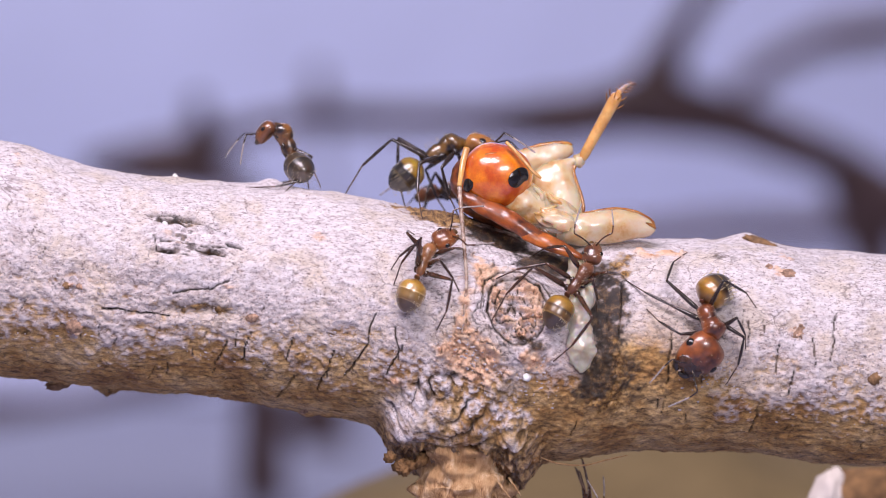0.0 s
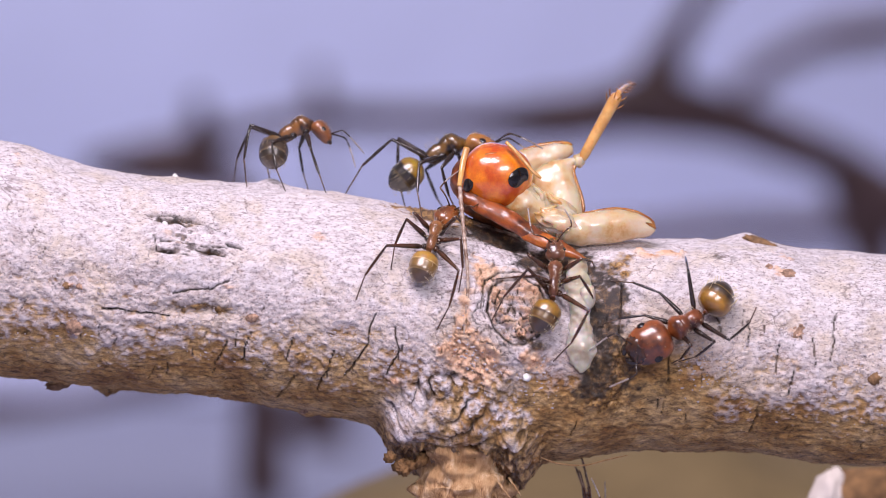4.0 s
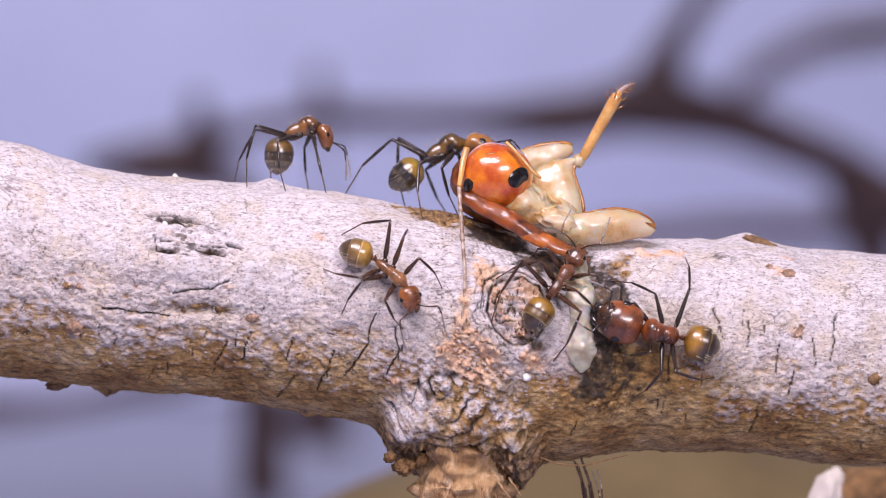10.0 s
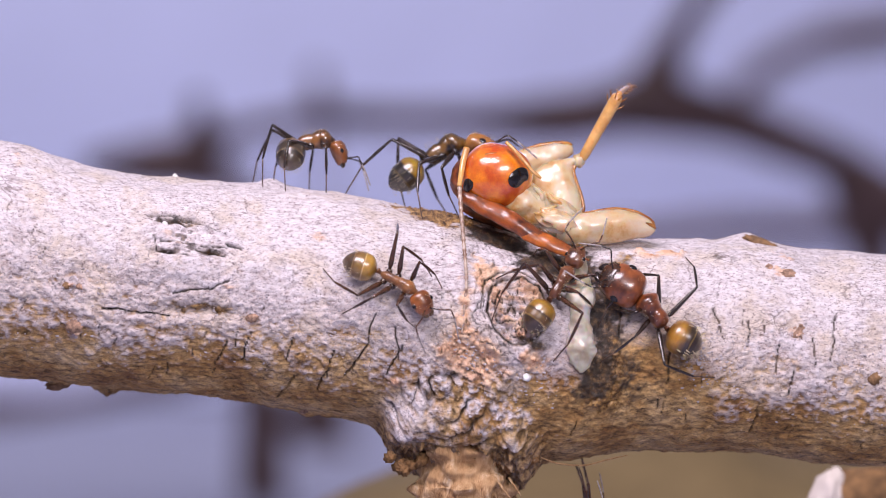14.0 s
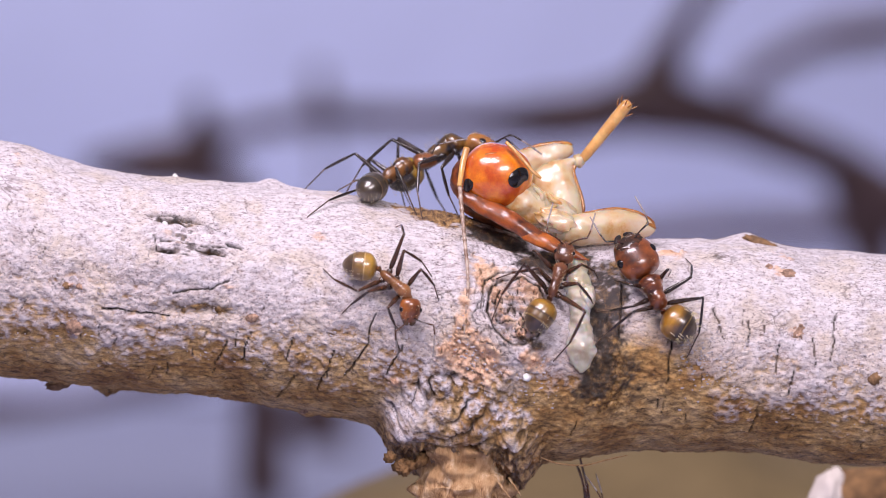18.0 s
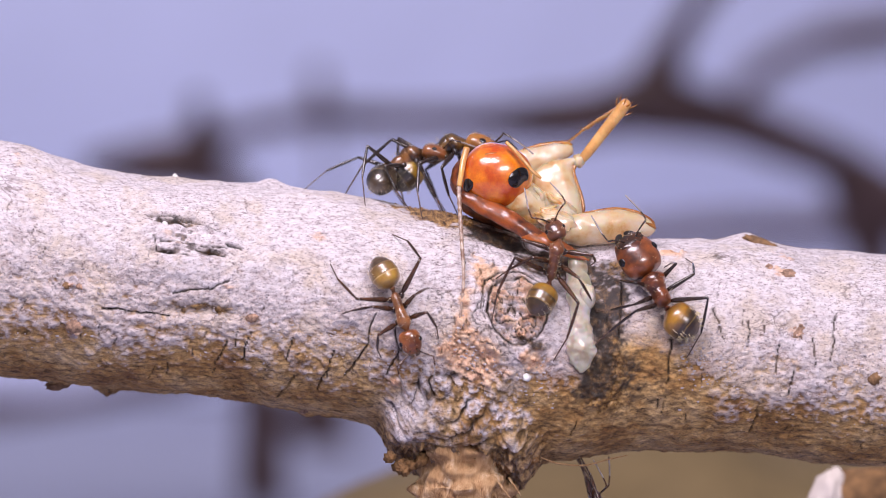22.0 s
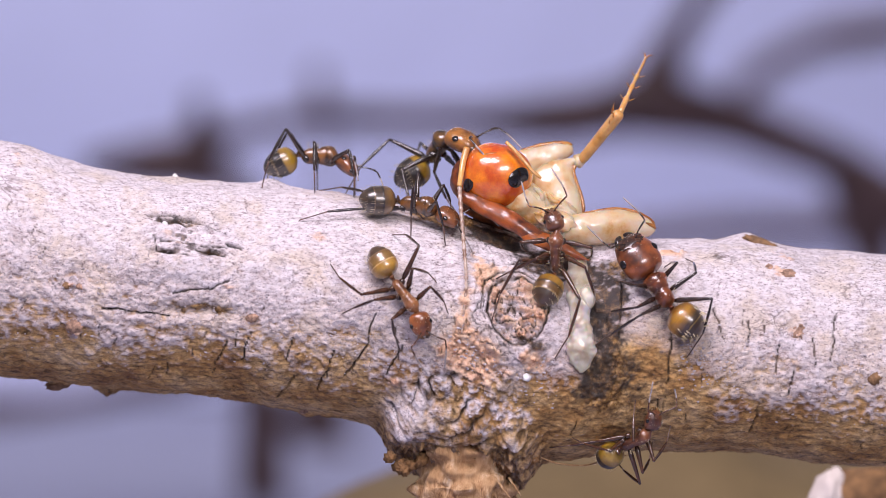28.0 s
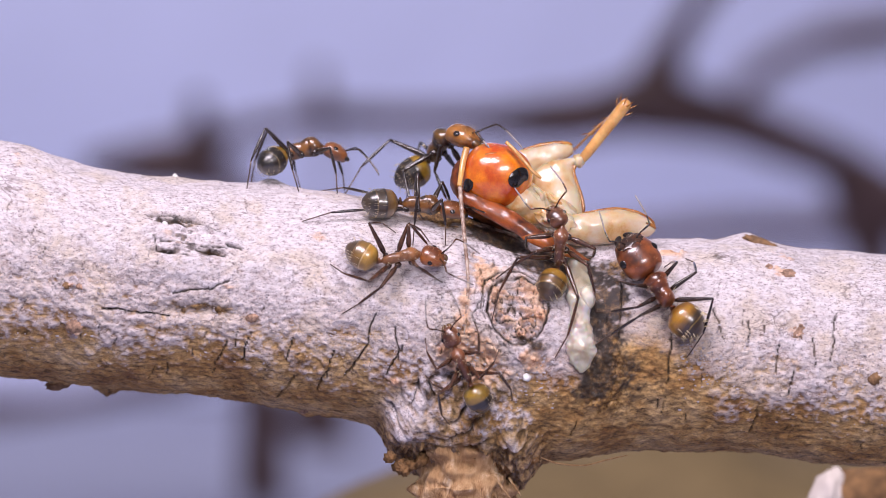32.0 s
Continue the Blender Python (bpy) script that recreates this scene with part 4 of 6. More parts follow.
for ends, wide in ((((3.95, -4.9, 3.25), (5.0, -5.15, 3.2), (6.3, -5.05, 2.75)), 0.09), (((6.3, -4.75, 4.3), (6.9, -4.85, 3.7), (6.8, -4.9, 3.1)), 0.2),
                   (((7.2, -4.7, 3.9), (7.7, -4.75, 3.35), (8.3, -4.7, 3.15)), 0.17), (((6.5, -4.9, 2.9), (7.2, -5.0, 2.75), (7.9, -4.9, 3.0)), 0.22)):
    limb("skin_shred", tube(ends, [0.5 * wide, wide, 0.4 * wide], M_CREAM, 8, 5, 0.3, 2.0, wide * 40), prey, place(0, 0.35, 0), "torn wet skin")
limb("knee", blob((0.45, 0.4, 0.5), M_CREAM, 14, 10, 0.3, 1.2, 6), prey, place(*(9.55, -1.4, 6.21)))
shank = limb("shank", loft([(0, 0.2, 0.24, 0), (0.5, 0.34, 0.36, 0), (2.5, 0.40, 0.40, 0), (4.9, 0.44, 0.44, 0), (5.35, 0.36, 0.36, 0), (5.5, 0.14, 0.14, 0)], M_HONEY, 14, 5), prey,
             along((9.55, -1.4, 6.01), (12.38, -1.2, 10.71), (0, -1, 0)), "honey-coloured spiny shank")
for k, (sx, sy, sz) in enumerate(((5.3, 0.55, 0.3), (5.3, -0.55, 0.2), (4.9, 0.6, 0.1), (4.7, -0.6, 0.1), (5.35, 0.1, 0.65), (5.3, -0.3, 0.5))):
    part("spine", tube([(sx - 0.35, sy * 0.5, sz * 0.5), (sx, sy, sz), (sx + 0.3, sy * 1.25, sz * 1.2)], [0.06, 0.045, 0.01], M_RIM, 6, 3), shank)
tarsus = limb("foot", tube([(0, 0, 0), (1.5, 0, 0.05), (1.7, 0, 0.05), (1.9, 0, 0.05), (3.1, 0, 0.08), (3.3, 0, 0.08), (3.5, 0, 0.08), (4.5, 0, 0.05), (4.7, 0, 0.05), (4.9, 0, 0.05), (6.6, 0, -0.1), (7.2, 0, -0.12)], [0.2, 0.2, 0.22, 0.13, 0.17, 0.19, 0.11, 0.15, 0.16, 0.09, 0.1, 0.07], M_HONEY, 10, 3), prey,
              along((12.3, -1.2, 10.71), (13.39, -1, 12.07), (0, -1, 0)), "jointed foot with claws")
for sy in (-1, 1):
    part("claw", tube([(7.1, 0, -0.1), (7.5, 0.2 * sy, 0), (7.75, 0.45 * sy, -0.15)], [0.07, 0.05, 0.01], M_RIM, 6, 3), tarsus)
    for sx in (1.6, 3.2, 4.6):
        part("spine", tube([(sx, 0.2 * sy, 0), (sx + 0.2, 0.4 * sy, 0.05), (sx + 0.45, 0.55 * sy, 0.05)], [0.05, 0.035, 0.01], M_RIM, 6, 3), tarsus)
FEEL = [(0, 0, 0), (-0.25, -0.3, -1.1), (-0.5, -1.2, -2.5), (-0.25, -2.4, -6.0), (-0.05, -3.3, -9.0), (-0.35, -3.6, -12.6)]
steps = np.linspace(0, 5, 91)
ringed_way = [tuple(float(spline(range(6), [q[k] for q in FEEL], u)) for k in range(3)) for u in steps]
ringed_rad = [float(spline(range(6), [0.13, 0.14, 0.18, 0.165, 0.13, 0.06], u)) * (1.0 if u < 1.6 or k % 2 else 0.72) for k, u in enumerate(steps)]
feeler = limb("feeler", tube(ringed_way, ringed_rad, M_FEELER, 9, 2), prey, place(*(1.65, -4.5, 6.8)), "long ringed brown feeler")
limb("feeler_base", tube([(1.65, -4.4, 7.03), (1.41, -4.7, 6.12), (1.25, -5.2, 5.13), (1.13, -5.8, 4.34)], [0.24, 0.23, 0.2, 0.17], M_HONEY, 10, 6), prey, place(0, 0, 0), "stout honey-coloured first joint")
limb("feeler", tube([(0, 0, 0), (0.5, -0.3, -0.5), (1.2, -0.5, -1.3), (1.9, -0.5, -2.1), (2.4, -0.4, -2.5)], [0.12, 0.14, 0.12, 0.13, 0.1], M_HONEY, 8, 6), prey, place(*(4.38, -5.4, 7.4)), "short honey feeler")

# ---- the grub and crumbs ----
grub = tagged(new("grub"), "waxy white grub lying against the wet bark", "larva")
grub.matrix_basis = place(*(9.21, -8.24, -6.15))
GL = [(0, 0.3, 0.2), (0.4, 0.62, 0.45), (1.6, 0.72, 0.55), (2.8, 0.92, 0.68), (4.0, 0.80, 0.62), (5.0, 0.68, 0.55), (6.0, 0.88, 0.62), (7.2, 1.0, 0.68), (7.9, 0.8, 0.5), (8.35, 0.42, 0.3), (8.6, 0.15, 0.12)]
gm = loft([(gx, gy, gz, 1.15 * math.sin(math.pi * gx / 8.6) + 0.12 * math.sin(gx * 1.9)) for gx, gy, gz in GL], M_GRUB, 40, 12, 0.10, 2)
for v in gm.vertices:
    q = v.co / MM
    lump = 1 + 0.13 * noise.noise(q * 1.5) + 0.10 * noise.noise(q * 3.6) * min(1.0, max(0.15, (q.x - 3.5) / 2))
    v.co.y, v.co.z = v.co.y * lump, v.co.z * lump
limb("grub_body", gm, grub, along((9.26, -4.82, -0.43), (9.52, -8.12, -8.63), (0, -1, 0)))
limb("swollen_end", blob((0.62, 0.55, 0.85), M_GRUB, 26, 18, 0.2), grub, place(*(9.93, -7.62, -3.3)), "glassy swollen end")
crumb = tagged(new("crumb", blob((0.3, 0.25, 0.3), M_CRUMB, 10, 8, 0.5, 2)), "small white crumb on the bark", "crumb", "crumbs")
crumb.matrix_basis = place(*(5.74, -7.78, -8.8), 0, 30, 20)
for spot in ((-18.96, 0, 5.16), (-19.2, -6.16, 1.76), (-3.2, -6.02, 0.43)):
    copy_thing(crumb, place(*spot, 20, 50, 10) @ Matrix.Scale(0.6, 4))


# ---- ants ----
LEGS = ((2.25, 0.34, 2.4, 2.1, 1.7), (1.25, 0.34, 2.75, 2.3, 1.9), (0.45, 0.32, 3.45, 2.9, 2.3))
CREST = (-0.15, 0.28, 1.0)
REST = ((4.4, 2.1), (1.3, 3.2), (-3.0, 2.7))


class Ant:
    """A worker ant: poses of the body are given, the legs find their own footing."""

    def __init__(self, label, s, hs, body, headmat, gastmat, legmat, gs=1.0, ts=1.25, splay=(-0.3, 0.8, 0.7), gl=1.0, reach=1.0):
        self.s, self.hs, self.gs, self.splay = s, hs, gs, splay
        self.rows, self.planted = [], {}
        self.legs = tuple((hx, hy, lf * reach, lt * reach, ta * reach) for hx, hy, lf, lt, ta in LEGS)
        root = self.root = tagged(new("ant"), label, "ant", "ants on the branch")
        w = s * ts
        self.thorax = part("thorax", loft([(-0.05 * s, 0.14 * s, 0.16 * s, 0), (0.15 * s, 0.28 * w, 0.30 * w, 0.02 * s), (0.5 * s, 0.36 * w, 0.44 * w, 0.05 * s), (0.9 * s, 0.365 * w, 0.47 * w, 0.10 * s), (1.15 * s, 0.35 * w, 0.44 * w, 0.13 * s),
                                           (1.28 * s, 0.35 * w, 0.43 * w, 0.14 * s), (1.5 * s, 0.385 * w, 0.48 * w, 0.2 * s), (1.8 * s, 0.42 * w, 0.54 * w, 0.24 * s), (1.9 * s, 0.425 * w, 0.54 * w, 0.24 * s), (2.05 * s, 0.49 * w, 0.57 * w, 0.25 * s), (2.35 * s, 0.53 * w, 0.57 * w, 0.22 * s), (2.68 * s, 0.45 * w, 0.44 * w, 0.16 * s), (2.95 * s, 0.22 * w, 0.24 * w, 0.06 * s), (3.15 * s, 0.16 * s, 0.17 * s, 0)], body, 20, 3), root)
        part("petiole", loft([(-0.56 * s, 0.1 * s, 0.11 * s, 0), (-0.46 * s, 0.16 * s, 0.16 * s, 0), (-0.36 * s, 0.24 * s, 0.36 * s, 0.18 * s), (-0.24 * s, 0.2 * s, 0.3 * s, 0.16 * s), (-0.1 * s, 0.14 * s, 0.15 * s, 0), (0.05 * s, 0.13 * s, 0.14 * s, 0)], body, 14, 4), root)
        g = s * gs
        self.gaster = part("gaster", loft([(gx * gl, gy, gz, gt) for gx, gy, gz, gt in ((-0.05 * g, 0.1 * g, 0.1 * g, 0), (0.1 * g, 0.5 * g, 0.48 * g, 0), (0.45 * g, 0.9 * g, 0.86 * g, 0.02 * g), (0.95 * g, 1.0 * g, 0.96 * g, 0.04 * g), (0.98 * g, 0.995 * g, 0.955 * g, 0.04 * g), (1.5 * g, 0.93 * g, 0.90 * g, 0.02 * g),
                                           (1.53 * g, 0.918 * g, 0.888 * g, 0.02 * g), (1.95 * g, 0.66 * g, 0.64 * g, 0), (1.98 * g, 0.63 * g, 0.61 * g, 0), (2.25 * g, 0.32 * g, 0.31 * g, -0.02 * g), (2.36 * g, 0.05 * g, 0.05 * g, -0.02 * g))], gastmat, 24, 3), root)
        rnd = random.Random(int(s * 100) + len(label))
        hair = ([], [])
        thick = 0.03 if gl < 1 else 0.010
        for u, r, n in ((0.98, 0.99, 9), (1.5, 0.93, 26), (1.95, 0.66, 16), (2.2, 0.4, 8)):
            for k in range(n):
                w = (k + 0.5 * rnd.random()) / n * 5.0 - 2.5
                q = Vector((u * g * gl, r * g * math.sin(w), r * g * math.cos(w)))
                o = Vector((0.85, 0.15 * math.sin(w), 0.15 * math.cos(w))) * rnd.uniform(0.32, 0.42) * g if u < 1.9 else Vector((0.7, 0.6 * math.sin(w), 0.6 * math.cos(w))) * 0.33 * g
                tube([tuple(q), tuple(q + o * 0.6), tuple(q + o)], [thick, 0.8 * thick, 0.006], M_HAIR, 4, 1, join=hair)
        part("hairs", mesh_from(*hair, M_HAIR), self.gaster, "stiff pale hairs")
        fuzz = ([], [])
        for k in range(22):
            u, ang = rnd.uniform(0.3, 2.7), rnd.uniform(-1.2, 1.2)
            q = Vector((u * s, 0.40 * s * ts * math.sin(ang), 0.15 * s + 0.50 * s * ts * math.cos(ang)))
            o = Vector((rnd.uniform(-0.4, 0.4), math.sin(ang), math.cos(ang))) * 0.34 * s
            tube([tuple(q), tuple(q + o * 0.6), tuple(q + o)], [0.014, 0.011, 0.005], M_HAIR, 4, 1, join=fuzz)
        part("hairs", mesh_from(*fuzz, M_HAIR), self.thorax, "fine pale hairs")
        h = s * hs
        sq = 1.0 if hs < 1.8 else 1.03
        self.head = part("head", loft([(0, 0.16 * h, 0.16 * h, 0), (0.06 * h, 0.46 * h * sq, 0.34 * h, 0.04 * h), (0.22 * h, 0.66 * h * sq, 0.49 * h, 0.07 * h), (0.55 * h, 0.76 * h * sq, 0.57 * h, 0.08 * h), (0.95 * h, 0.75 * h * sq, 0.56 * h, 0.08 * h), (1.3 * h, 0.66 * h * sq, 0.48 * h, 0.04 * h), (1.58 * h, 0.5 * h * sq, 0.36 * h, -0.02 * h), (1.72 * h, 0.3 * h, 0.22 * h, -0.06 * h)], headmat, 24, 4), root)
        down = ([], [])
        for k in range(16):
            u, ang = rnd.uniform(0.3, 1.5), rnd.uniform(-1.2, 1.2)
            q = Vector((u * h, 0.62 * h * math.sin(ang), 0.08 * h + 0.50 * h * math.cos(ang)))
            o = Vector((rnd.uniform(-0.1, 0.5), math.sin(ang), math.cos(ang))) * 0.26 * s
            tube([tuple(q), tuple(q + o * 0.6), tuple(q + o)], [0.013, 0.01, 0.004], M_HAIR, 4, 1, join=down)
        part("hairs", mesh_from(*down, M_HAIR), self.head, "fine pale hairs")
        part("face_plate", blob((0.40 * h, 0.52 * h, 0.15 * h) if hs > 1.8 else (0.34 * h, 0.44 * h, 0.13 * h), M_LEG_AMBER if hs > 1.8 else headmat, 22, 16, 0.3, 1.4), self.head, "", place(1.40 * h, 0, 0.31 * h, 0, 32, 0))
        for sy in (-1, 1):
            part("eye", blob((0.17 * h, 0.08 * h, 0.16 * h), M_EYE, 12, 8), self.head, "small black eye", place(0.82 * h, sy * 0.69 * h, 0.30 * h, sy * 50, 0, 0))
            part("mandible", tube([(1.5 * h, sy * 0.30 * h, 0.0), (1.68 * h, sy * 0.27 * h, -0.03 * h), (1.82 * h, sy * 0.17 * h, -0.06 * h), (1.89 * h, sy * 0.06 * h, -0.08 * h)], [0.2 * h, 0.2 * h, 0.15 * h, 0.06 * h], M_LEG_DARK if hs > 1.8 else M_SABLE, 12, 4, flat=0.75), self.head, "dark toothed jaw")
        self.feelers = []
        f = s * (0.75 + 0.25 * min(hs, 1.4))
        for sy in (-1, 1):
            me = tube([(0, 0, 0), (0.45 * f, sy * 0.5 * f, 0.35 * f), (0.75 * f, sy * 1.05 * f, 0.55 * f), (0.85 * f, sy * 1.25 * f, 0.55 * f), (1.5 * f, sy * 1.3 * f, 0.3 * f), (2.3 * f, sy * 1.2 * f, -0.1 * f), (3.0 * f, sy * 1.1 * f, -0.5 * f)],
                      [0.07 * f, 0.055 * f, 0.075 * f, 0.06 * f, 0.06 * f, 0.065 * f, 0.05 * f], legmat, 7, 3)
            me.materials.append(M_DOWNY)
            for face in me.polygons:
                if face.center.x > 1.45 * f * MM:
                    face.material_index = 1
            an = part("antenna", me, self.head, "elbowed dark antenna")
            self.feelers.append((an, Vector((1.4 * h, sy * 0.2 * h, 0.40 * h)), sy))
        self.thighs, self.shins = [], []
        for k in range(6):
            hx, hy, lf, lt, ta = (c * s for c in self.legs[k // 2])
            th = part("upper_leg", tube([(0, 0, 0), (0.3 * s, 0, 0.02), (0.42 * s, 0, 0), (0.9 * s, 0, 0.03), (0.7 * lf, 0, 0.02), (lf, 0, 0)], [0.27 * s, 0.25 * s, 0.13 * s, 0.22 * s, 0.16 * s, 0.11 * s], legmat, 10, 3), root)
            bend = math.radians(18)
            toe = Vector((lt + ta * math.cos(bend), 0, -ta * math.sin(bend)))
            sh = part("lower_leg", tube([(0, 0, 0), (0.12 * s, 0, 0), (0.5 * lt, 0, 0.02), (0.95 * lt, 0, 0), (lt, 0, 0)], [0.10 * s, 0.085 * s, 0.125 * s, 0.085 * s, 0.065 * s], legmat, 8, 3), root)
            part("foot", tube([(lt - 0.02, 0, 0), tuple(Vector((lt, 0, 0)).lerp(toe, 0.5)), tuple(toe), tuple(toe + Vector((0.12 * s, 0, -0.12 * s)))], [0.06 * s, 0.055 * s, 0.045 * s, 0.02 * s], M_TIPS, 6, 3), sh)
            self.thighs.append(th)
            self.shins.append((sh, toe))

    def at(self, t, tip, waist, neck, jaw, up=None):
        self.rows.append((t, tip, waist, neck, jaw, up))

    def foot(self, t, leg, place_of):
        self.planted.setdefault(leg, []).append((t, tuple(foothold(*place_of))))
        self.planted[leg].sort()

    def body(self, t):
        ts = [r[0] for r in self.rows]
        pts = [Vector([float(spline(ts, [r[1 + q][k] for r in self.rows], t)) for k in range(3)]) for q in range(4)]
        up = None
        flags = [r[5] for r in self.rows]
        mid = (pts[1] + pts[2]) / 2
        up = Vector((0, mid.y, mid.z - float(axis_z(mid.x)))).normalized()
        if any(flags):
            given = [Vector(fl) if fl else None for fl in flags]
            i = max(0, min(len(ts) - 2, int(np.searchsorted(ts, t)) - 1))
            f = min(max((t - ts[i]) / (ts[i + 1] - ts[i]), 0), 1)
            up = (given[i] or up).lerp(given[i + 1] or up, f).normalized()
        return (*pts, up)

    def pose_at(self, t):
        tip, waist, neck, jaw, up = self.body(t)
        s = self.s
        mid, ahead = (waist + neck) / 2, (neck - waist).normalized()
        rear = mid - ahead * 1.5 * s
        root = along(rear, rear + ahead, up)
        joint = rear - ahead * 0.5 * s
        nape = rear + ahead * 3.05 * s
        side = root.to_3x3() @ Vector((0, 1, 0))
        def lifted(d):
            return d.cross(side) if d.cross(side).length > 0.2 else up
        gd, hd = (tip - joint).normalized(), (jaw - nape).normalized()
        return root, along(joint, tip, lifted(gd)), along(nape, jaw, lifted(hd)), up

    def animate(self, seed, step=0.2):
        rnd = random.Random(seed)
        s = self.s
        n = int(round(32 / step))
        times = [min(32.0, i * step) for i in range(n + 1)]
        keys = {"root": [], "head": [], "gaster": []}
        legrows = [([], []) for _ in range(6)]
        feelrows = [[], []]
        held = [None] * 6
        for t in times:
            root, gm, hm, up = self.pose_at(t)
            inv = root.inverted()
            keys["root"].append((t, root))
            keys["head"].append((t, inv @ hm))
            keys["gaster"].append((t, inv @ gm))
            for k in range(6):
                hx, hy, lf, lt, ta = (c * s for c in self.legs[k // 2])
                sy = 1 if k % 2 else -1
                hip = (root @ (Vector((hx, sy * hy, -0.30 * s)) * MM)) / MM
                fx, fy = REST[k // 2]
                want = (root @ (Vector((fx * s, sy * fy * s, -1.2 * s)) * MM)) / MM
                want = foothold(*want)
                if k in self.planted:
                    rows = self.planted[k]
                    q = Vector(rows[0][1])
                    for (t0, p0), (t1, p1) in zip(rows, rows[1:]):
                        if t >= t0:
                            f = min(max((t - (t1 - min(0.4, t1 - t0))) / min(0.4, t1 - t0), 0), 1)
                            q = Vector(p0).lerp(Vector(p1), f)
                    if t >= rows[-1][0]:
                        q = Vector(rows[-1][1])
                    if (q - hip).length < 1.15 * (lf + lt + ta):
                        want, held[k] = q, q
                far = lf + (lt + ta) * 0.985
                if held[k] is None or (held[k] - want).length > (0.9 + 0.25 * rnd.random()) * s or (held[k] - hip).length > 0.97 * far:
                    held[k] = want
                foot = held[k]
                d = foot - hip
                lower = self.shins[k][1].length
                reach = min(max(d.length, abs(lower - lf) + 0.15), lf + lower - 0.05)
                d = d.normalized()
                ca = (lf * lf + reach * reach - lower * lower) / (2 * lf * reach)
                out = root.to_3x3() @ Vector((self.splay[0] * (-0.6, 1, 0.8)[k // 2], sy * self.splay[1], self.splay[2]))
                pole = (out - d * out.dot(d)).normalized()
                knee = hip + d * lf * ca + pole * lf * math.sqrt(max(0, 1 - ca * ca))
                end = hip + d * reach
                legrows[k][0].append((t, inv @ along(hip, knee, pole)))
                sh = along(knee, end, pole)
                tilt = math.atan2(-self.shins[k][1].z, self.shins[k][1].x)
                legrows[k][1].append((t, inv @ sh @ Matrix.Rotation(-tilt, 4, "Y")))
            for (an, base, sy), rows in zip(self.feelers, feelrows):
                yaw = 10 * math.sin(2.3 * t + seed + sy) + 6 * math.sin(5.1 * t + 2 * seed * sy)
                dip = 14 * math.sin(1.7 * t + 1.3 * seed * sy) + 8 * math.sin(4.3 * t + seed)
                rows.append((t, place(*base, 0, dip - 12, sy * yaw)))

        def lean(rows):
            """Drop rows that repeat their neighbours."""
            out = [rows[0]]
            for a, b, c in zip(rows, rows[1:], rows[2:]):
                same = all(max(abs(p - q) for u, v in zip(b[1], o[1]) for p, q in zip(u, v)) < 1e-6 for o in (a, c))
                if not same:
                    out.append(b)
            return out + [rows[-1]]

        for ob, rows in ((self.root, keys["root"]), (self.head, keys["head"]), (self.gaster, keys["gaster"])):
            walk(ob, lean(rows))
        for k in range(6):
            walk(self.thighs[k], lean(legrows[k][0]))
            walk(self.shins[k][0], lean(legrows[k][1]))
        for (an, _, _), rows in zip(self.feelers, feelrows):
            walk(an, rows)


a = Ant("dark brown ant with a blackish banded gaster on the crest", 0.86, 1.2, M_BROWN, M_UMBER, M_GAST_JET, M_LEG_DARK, 1.28, 1.45, CREST)
b = Ant("dark ant with yellow-spotted black gaster gripping the orange head", 0.98, 1.48, M_SABLE, M_OCHRE, M_GAST_DARK, M_LEG_DARK, 1.2, 1.45, CREST)
c = Ant("amber ant with a golden brown gaster on the bark", 0.88, 1.12, M_AMBER, M_COPPER, M_GAST_HONEY, M_LEG_AMBER, 1.15, 1.05)
d = Ant("slim rusty ant with golden gaster beside the grub", 0.92, 0.98, M_RUST, M_RUST, M_GAST_GOLD, M_LEG_AMBER, 1.15, 1.08)
e = Ant("big-headed red ant with a golden striped gaster", 0.85, 2.16, M_RED, M_RED, M_GAST_AMBER, M_LEG_DARK, 1.46, 2.05, gl=0.86, reach=1.09)
f = Ant("small rusty ant climbing from under the branch", 0.85, 1.0, M_RUST, M_RUST, M_GAST_DARK, M_LEG_AMBER, 1.1, 1.08)
g = Ant("dark ant with yellow-spotted black gaster on the crest", 0.88, 1.2, M_BROWN, M_UMBER, M_GAST_DARK, M_LEG_DARK, 1.2, 1.45, CREST)
z = Ant("dark brown ant walking away along the crest", 0.88, 1.15, M_BROWN, M_UMBER, M_GAST_DARK, M_LEG_DARK, 1.15, splay=CREST)
v = Ant("dark brown ant creeping behind the crest", 0.88, 1.1, M_BROWN, M_UMBER, M_GAST_DARK, M_LEG_DARK, 1.15, splay=CREST)


KNEE = Vector((9.67, -1.4, 6.13))
shank_rows, foot_rows = [], []


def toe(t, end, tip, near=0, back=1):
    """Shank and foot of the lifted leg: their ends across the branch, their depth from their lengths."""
    def deep(a, b, length, way):
        flat = (Vector(b) - a) * Vector((1, 0, 1))
        return a + flat + Vector((0, way * math.sqrt(max(0.0, length**2 - flat.length_squared)), 0))
    e = deep(KNEE, end, 5.45, near)
    q = deep(e, tip, 7.6, back)
    home = prey.matrix_basis.inverted()
    shank_rows.append((t, home @ along(KNEE, e, (0, -1, 0.2) if near == 0 else (0, -0.5, 1))))
    foot_rows.append((t, home @ along(e, q, (0.3, -0.4, 1))))



